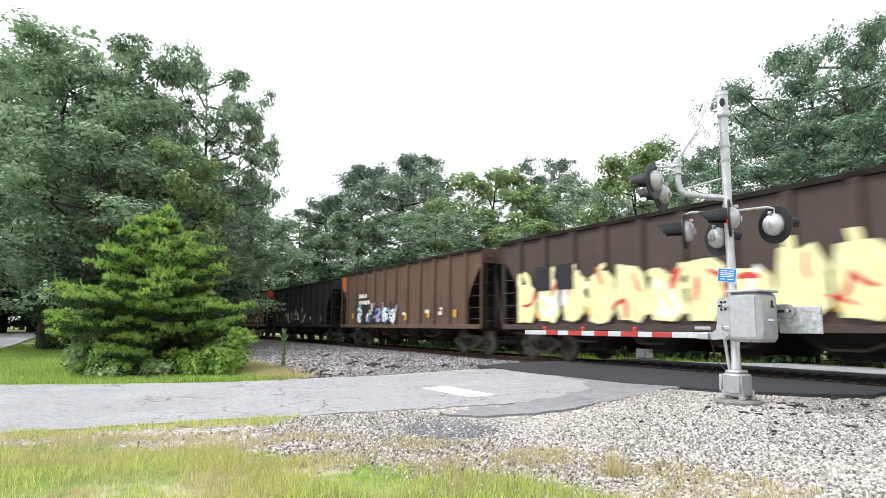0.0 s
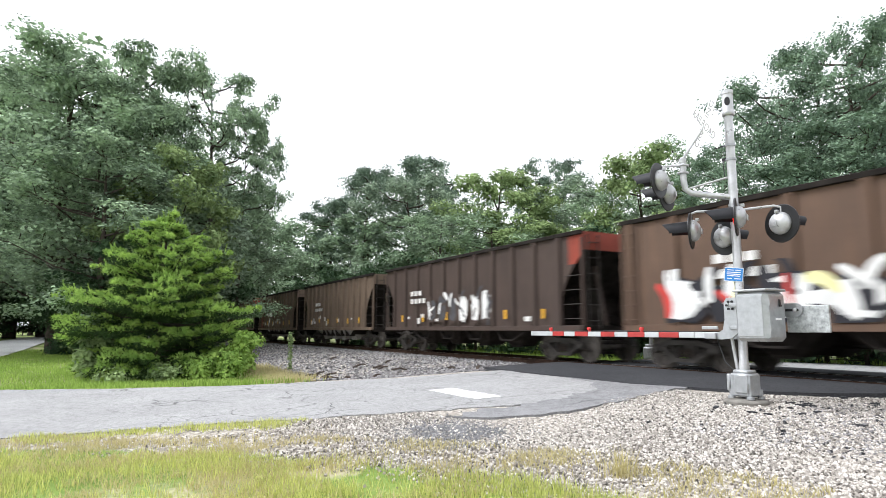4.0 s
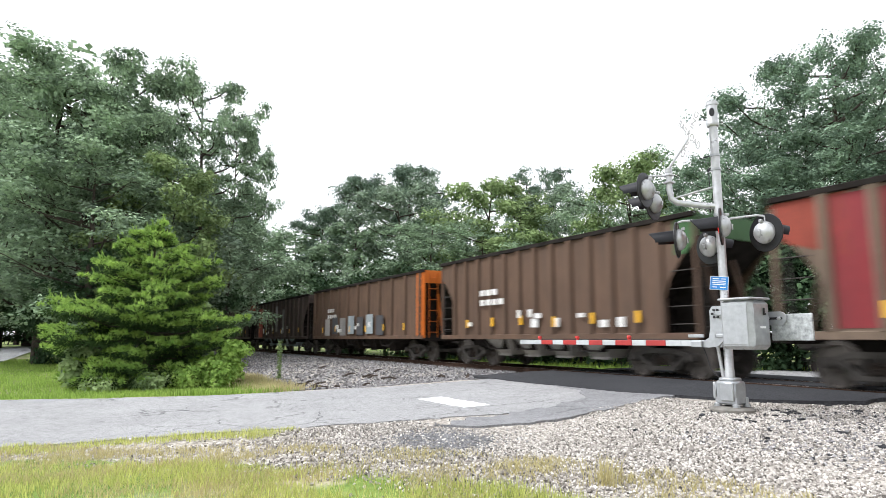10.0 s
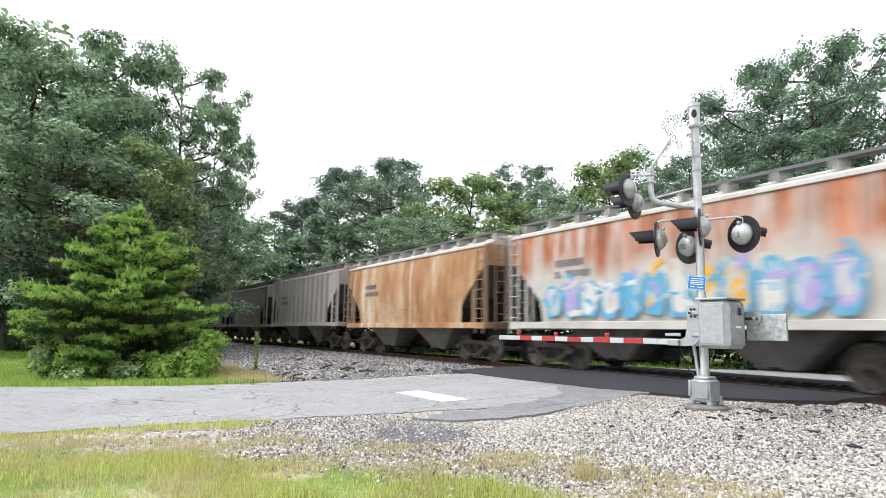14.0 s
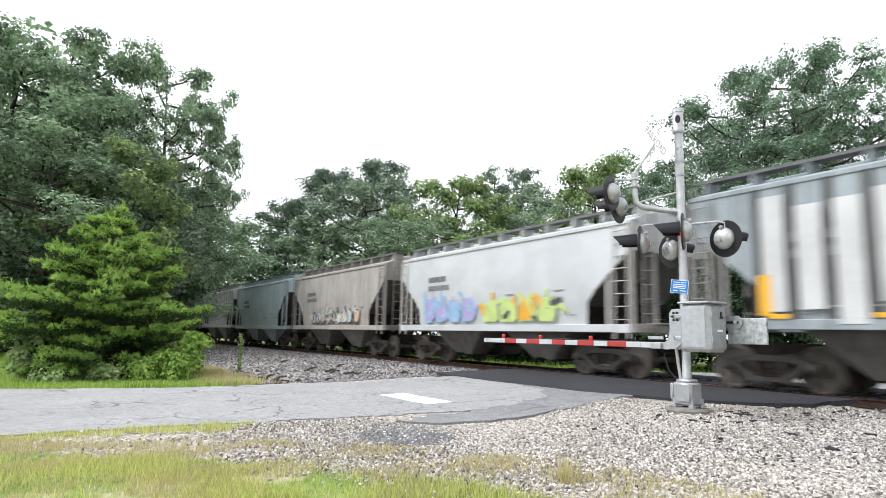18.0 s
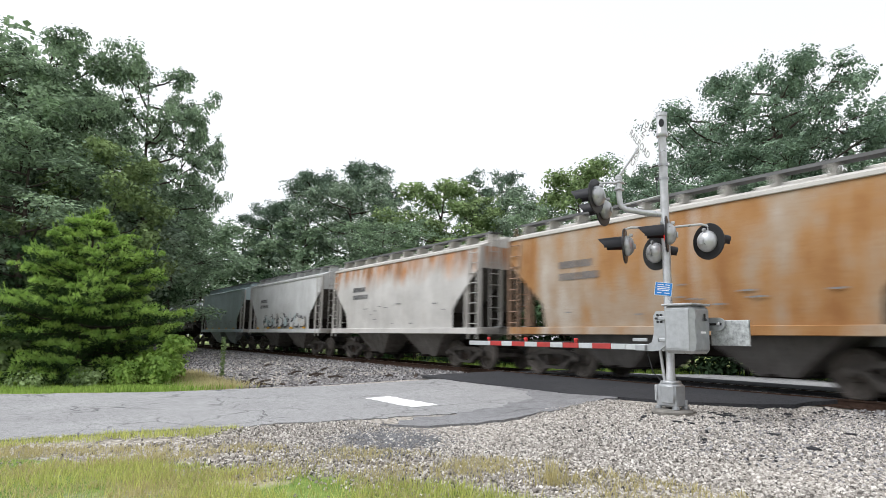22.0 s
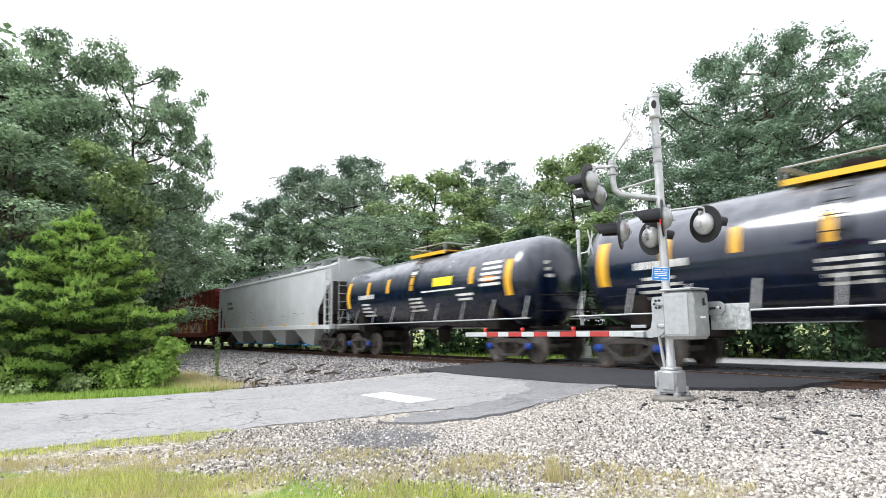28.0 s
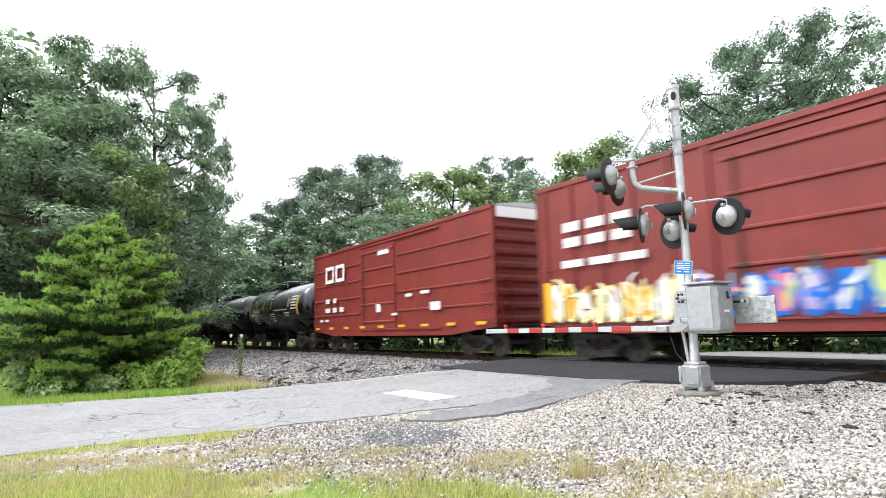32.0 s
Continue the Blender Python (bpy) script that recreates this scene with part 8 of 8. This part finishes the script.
graffiti(root, -L / 2 + 5.6, L / 2 - 2.6, 1.4, 2.25, y, [S_LIME, S_GREYP, S_LIME, S_AMBER], 4, 39, "lime and black graffiti")
root, L, y = grain(-399.2, -410.5, 3.98, P_GRIME, "grimy cream covered hopper with black outline graffiti", 40)
graffiti(root, -L / 2 + 3.0, L / 2 - 2.4, 1.4, 2.15, y, [S_GREYP, P_GRIME, P_CREAM, P_GREY, P_GRIME, spray("tan", (0.5, 0.36, 0.24))], 9, 40, "grey outline graffiti")
root, L, y = grain(-411.8, -423.2, 4.05, P_GREY, "clean pale blue-grey covered hopper", 41, end_paint=P_GREYD, bay_paint=P_GREYD, strips=5)
root, L, y = grain(-424.5, -435.7, 4.1, P_WHITE, "white ribbed covered hopper with rust streaks", 42, end_paint=P_ENDPALE, bay_paint=P_MID, ribs=12)
bars(root, "number_panel", [(-L / 2 + 2.5, 2.1, 0.45, 0.4), (-L / 2 + 3.3, 2.1, 0.45, 0.4), (-L / 2 + 2.5, 1.7, 0.45, 0.3), (-L / 2 + 3.3, 1.7, 0.45, 0.3)], y - 0.01, M_LETTER_BLACK)
root, L, y = grain(-437.2, -448.2, 4.05, P_GREYD, "sooty blue-grey ribbed covered hopper with blue graffiti", 43, ribs=12, rib_paint=P_RIBDARK)
bars(root, "patch", [(-L / 2 + 2.4, 2.5, 0.5, 0.34), (-L / 2 + 3.4, 2.55, 0.5, 0.36)], y - 0.01, P_WHITE, "white patch")
graffiti(root, -L / 2 + 1.7, L / 2 - 3.4, 1.4, 2.25, y, [S_BLUE, S_SKY, S_BLUE, S_BLUE, S_WHITE], 7, 43, "bright blue graffiti with white outlines")
graffiti(root, L / 2 - 3.2, L / 2 - 1.7, 1.4, 2.45, y, [S_WHITE, S_RED], 3, 64, "red and white scrawl")
bars(root, "white_panel", [(-0.1, 2.9, 0.75, 1.1)], y - 0.01, S_WHITE, "white stencil panel")
bars(root, "stencil", [(-0.1, 3.0, 0.5, 0.55)], y - 0.016, S_GREYP)
root, L, y = grain(-449.5, -461.3, 4.0, P_GRIME, "cream covered hopper with yellow-green graffiti", 44)
graffiti(root, -L / 2 + 2.0, L / 2 - 1.8, 1.4, 2.30, y, [S_GREYP, S_LIME, S_CREAM, S_LIME, S_SKY], 8, 44, "yellow-green graffiti with blue ends")
root, L, y = grain(-462.7, -474.0, 3.98, P_RUSTPALE, "rust-orange covered hopper with white streaks", 45, end_paint=P_ENDRUST, roof_paint=P_CREAM)
root, L, y = grain(-475.3, -486.6, 3.98, P_RUSTSPOT, "off-white covered hopper rusting from the roof down", 46, end_paint=P_ENDPALE, roof_paint=P_CREAM)
root, L, y = grain(-487.9, -499.3, 4.0, P_WHITE, "white covered hopper with black outline graffiti", 47, end_paint=P_ENDPALE, strips=5)
graffiti(root, -L / 2 + 3.0, L / 2 - 1.9, 1.4, 2.10, y, [S_GREYP, P_WHITE, P_GREY, P_WHITE, P_CREAM], 8, 47, "black outline graffiti with pale fill")
root, L, y = grain(-500.6, -511.9, 4.0, P_GREY, "pale blue-grey covered hopper", 48, end_paint=P_ENDPALE, bay_paint=P_GREYD, strips=5)

tank_car(-513.6, -529.0, P_TANK, "black tank car with yellow marks and white lettering", 1.42, 2.45, seed=1)
tank_car(-530.0, -541.9, P_TANK, "black tank car with yellow marks", 1.4, 2.4, seed=2)
tank_car(-543.0, -554.9, P_TANK, "black tank car with yellow marks", 1.4, 2.4, seed=3)
tank_car(-555.9, -568.3, P_TANKBLUE, "glossy black tank car with yellow stripes", 1.42, 2.45, True, short=0.4, seed=4)
tank_car(-569.6, -582.6, P_TANKBLUE, "glossy black tank car with yellow stripes and blue bearings", 1.42, 2.45, True, short=0.4, seed=5)
tank_car(-583.7, -597.1, P_TANKBLUE, "glossy black tank car with yellow stripes and blue bearings", 1.42, 2.45, True, short=0.4, seed=6)
tank_car(-598.0, -611.4, P_TANKBLUE, "glossy black tank car with yellow stripes and blue bearings", 1.42, 2.45, True, short=0.4, seed=7)
root, L, y = grain(-611.6, -630.8, 4.05, P_CLEAN, "long clean white covered hopper", 49, strips=5, end_paint=P_CLEAN, bay_paint=P_CLEAN, bays=4, walk_paint=M_GALV, gate_paint=spray("gate_blue", (0.08, 0.3, 0.62)))


def hollow_mark(root, x, z, w, h, y, mat):
    """The railway's white mark, as plain shapes: two closed upright frames side by side."""
    t = h * 0.2
    fw = w * 0.44
    for side in (-1, 1):
        cx = x + side * w * 0.27
        g = Geo()
        for s in (-1, 1):
            g.box(cx + s * (fw - t) / 2, y, z, t, 0.006, h)
            g.box(cx, y, z + s * (h - t) / 2, fw - 2 * t, 0.006, t)
        part("white_mark", g, mat, root, "large white painted frame")


YB = -1.606
root, L, s, e = box_car(-632.0, -647.5, 4.3, P_BOXA, "dull red boxcar with cream and amber graffiti along the sill", "post", False)
graffiti(root, -L / 2 + 1.4, L / 2 - 3.0, 1.05, 1.75, YB, [spray("tan", (0.5, 0.36, 0.24)), P_BOXA, S_AMBER, P_CREAM, P_BOXA, spray("tan", (0.5, 0.36, 0.24)), P_CREAM], 15, 61, "cream and amber graffiti")
bars(root, "end_stripe", [(L / 2 - 2.0, 1.7, 0.3, 1.0)], YB, M_YELLOW, "yellow reflector stripe")
root, L, s, e = box_car(-649.2, -664.8, 4.9, P_BOXD, "maroon boxcar with ribbed sides and a white-topped end", "band", True)
bars(root, "large_letter", [(-L / 2 + 1.9 + 0.36 * k, 2.45, 0.26, 0.22) for k in range(4)] + [(-L / 2 + 1.9 + 0.36 * k, 2.08, 0.26, 0.22) for k in range(5)] + [(0.6, 4.3, 0.9, 0.16), (0.7, 4.08, 0.7, 0.1)], -1.625, M_LETTER)
bars(root, "small_lettering", [(-L / 2 + 2.2, 1.6, 0.6, 0.12), (-L / 2 + 3.5, 1.7, 0.5, 0.3), (2.4, 3.6, 0.5, 0.3), (2.4, 2.7, 0.6, 0.12), (4.4, 2.5, 0.7, 0.2), (4.8, 1.9, 0.5, 0.3), (3.8, 2.2, 0.6, 0.1)], -1.625, M_LETTER)
for x in (-L / 2 + 0.6, -L / 2 + 2.6, 2.8, 6.0):
    bars(root, "reflector", [(x, 1.6, 0.3, 0.5)], -1.625, M_YELLOW, "yellow reflector patch")
root, L, s, e = box_car(-666.8, -682.3, 4.88, P_BOX, "red boxcar with a large white mark and colourful graffiti", "post", True)
hollow_mark(root, L / 2 - 3.3, 2.95, 3.4, 1.45, YB - 0.02, M_WHITE)
bars(root, "large_letter", [(-L / 2 + 1.4 + 0.85 * i, 3.6 - 0.42 * j, 0.62, 0.26) for i in range(3) for j in range(2)] + [(-L / 2 + 1.4 + 1.0 * i, 2.6, 0.8, 0.2) for i in range(3)], YB - 0.02, M_LETTER)
graffiti(root, -L / 2 + 0.5, -L / 2 + 5.0, 1.0, 2.15, YB - 0.02, [S_CREAM, S_WHITE, S_AMBER, P_BOX, S_WHITE, S_CREAM], 9, 62, "cream and amber graffiti")
graffiti(root, -L / 2 + 4.9, L / 2 - 1.0, 1.0, 2.05, YB - 0.022, [S_BLUE, S_SKY, S_GREYP, S_WHITE, S_PINK, S_LILAC, S_BLUE, S_LIME], 17, 63, "blue, pink and black graffiti")
bars(root, "end_stripe", [(L / 2 - 0.7, 1.9, 0.3, 1.1), (-L / 2 + 0.4, 1.6, 0.3, 1.1)], YB - 0.03, M_YELLOW, "yellow reflector stripe")
root, L, s, e = box_car(-684.4, -699.9, 4.9, P_BOX, "clean red boxcar with a white mark and a white-topped end", "smooth", True)
hollow_mark(root, -L / 2 + 2.9, 3.75, 2.3, 0.82, -1.63, M_WHITE)
bars(root, "large_letter", [(-L / 2 + 2.0, 2.45, 0.5, 0.22), (-L / 2 + 2.9, 2.45, 0.4, 0.22), (-L / 2 + 2.0, 2.0, 0.6, 0.22), (-L / 2 + 2.9, 2.0, 0.45, 0.22), (-L / 2 + 3.7, 2.0, 0.5, 0.22), (2.4, 2.3, 0.5, 0.12), (3.6, 2.35, 0.6, 0.12)], -1.625, M_LETTER)
bars(root, "small_lettering", [(0.3, 4.25, 1.0, 0.22), (-0.2, 1.9, 0.4, 0.35), (4.3, 1.8, 0.7, 0.3), (1.2, 1.6, 0.5, 0.1), (-L / 2 + 1.2, 1.5, 0.4, 0.1), (-L / 2 + 1.9, 1.5, 0.4, 0.1)], -1.625, M_LETTER)
for i in range(9):
    bars(root, "reflector", [(-L / 2 + 0.7 + (L - 1.4) * i / 8, 1.12, 0.5, 0.1)], -1.625, M_YELLOW, "amber reflector strip")
for i in range(4):
    f0 = -701.4 - 14.2 * i
    tank_car(f0, f0 - 12.8, P_TANK, "plain black tank car", 1.42, 2.45, stripe=i == 0, yellow_panel=False, seed=9 + i)


# ---- what moves ----
SPEED = 20.909


def motions():
    """The train rolls past at an even speed; its wheels turn with it."""
    for ob, c in TRAIN:
        walk(ob, [(t, pose(c + SPEED * t, TRACK_Y, 0)) for t in (0.0, 8.0, 16.0, 24.0, 32.0)])
    step = SPEED / 0.457 / FPS
    first = WHEELSETS[0]
    walk(first, [(k / FPS, Matrix.Rotation(step * k, 4, "Y")) for k in range(32 * FPS + 1)])
    for w in WHEELSETS[1:]:
        w.rotation_mode = "QUATERNION"
        w.animation_data_create()
        w.animation_data.action = first.animation_data.action
        w.animation_data.action_slot = first.animation_data.action_slot


motions()
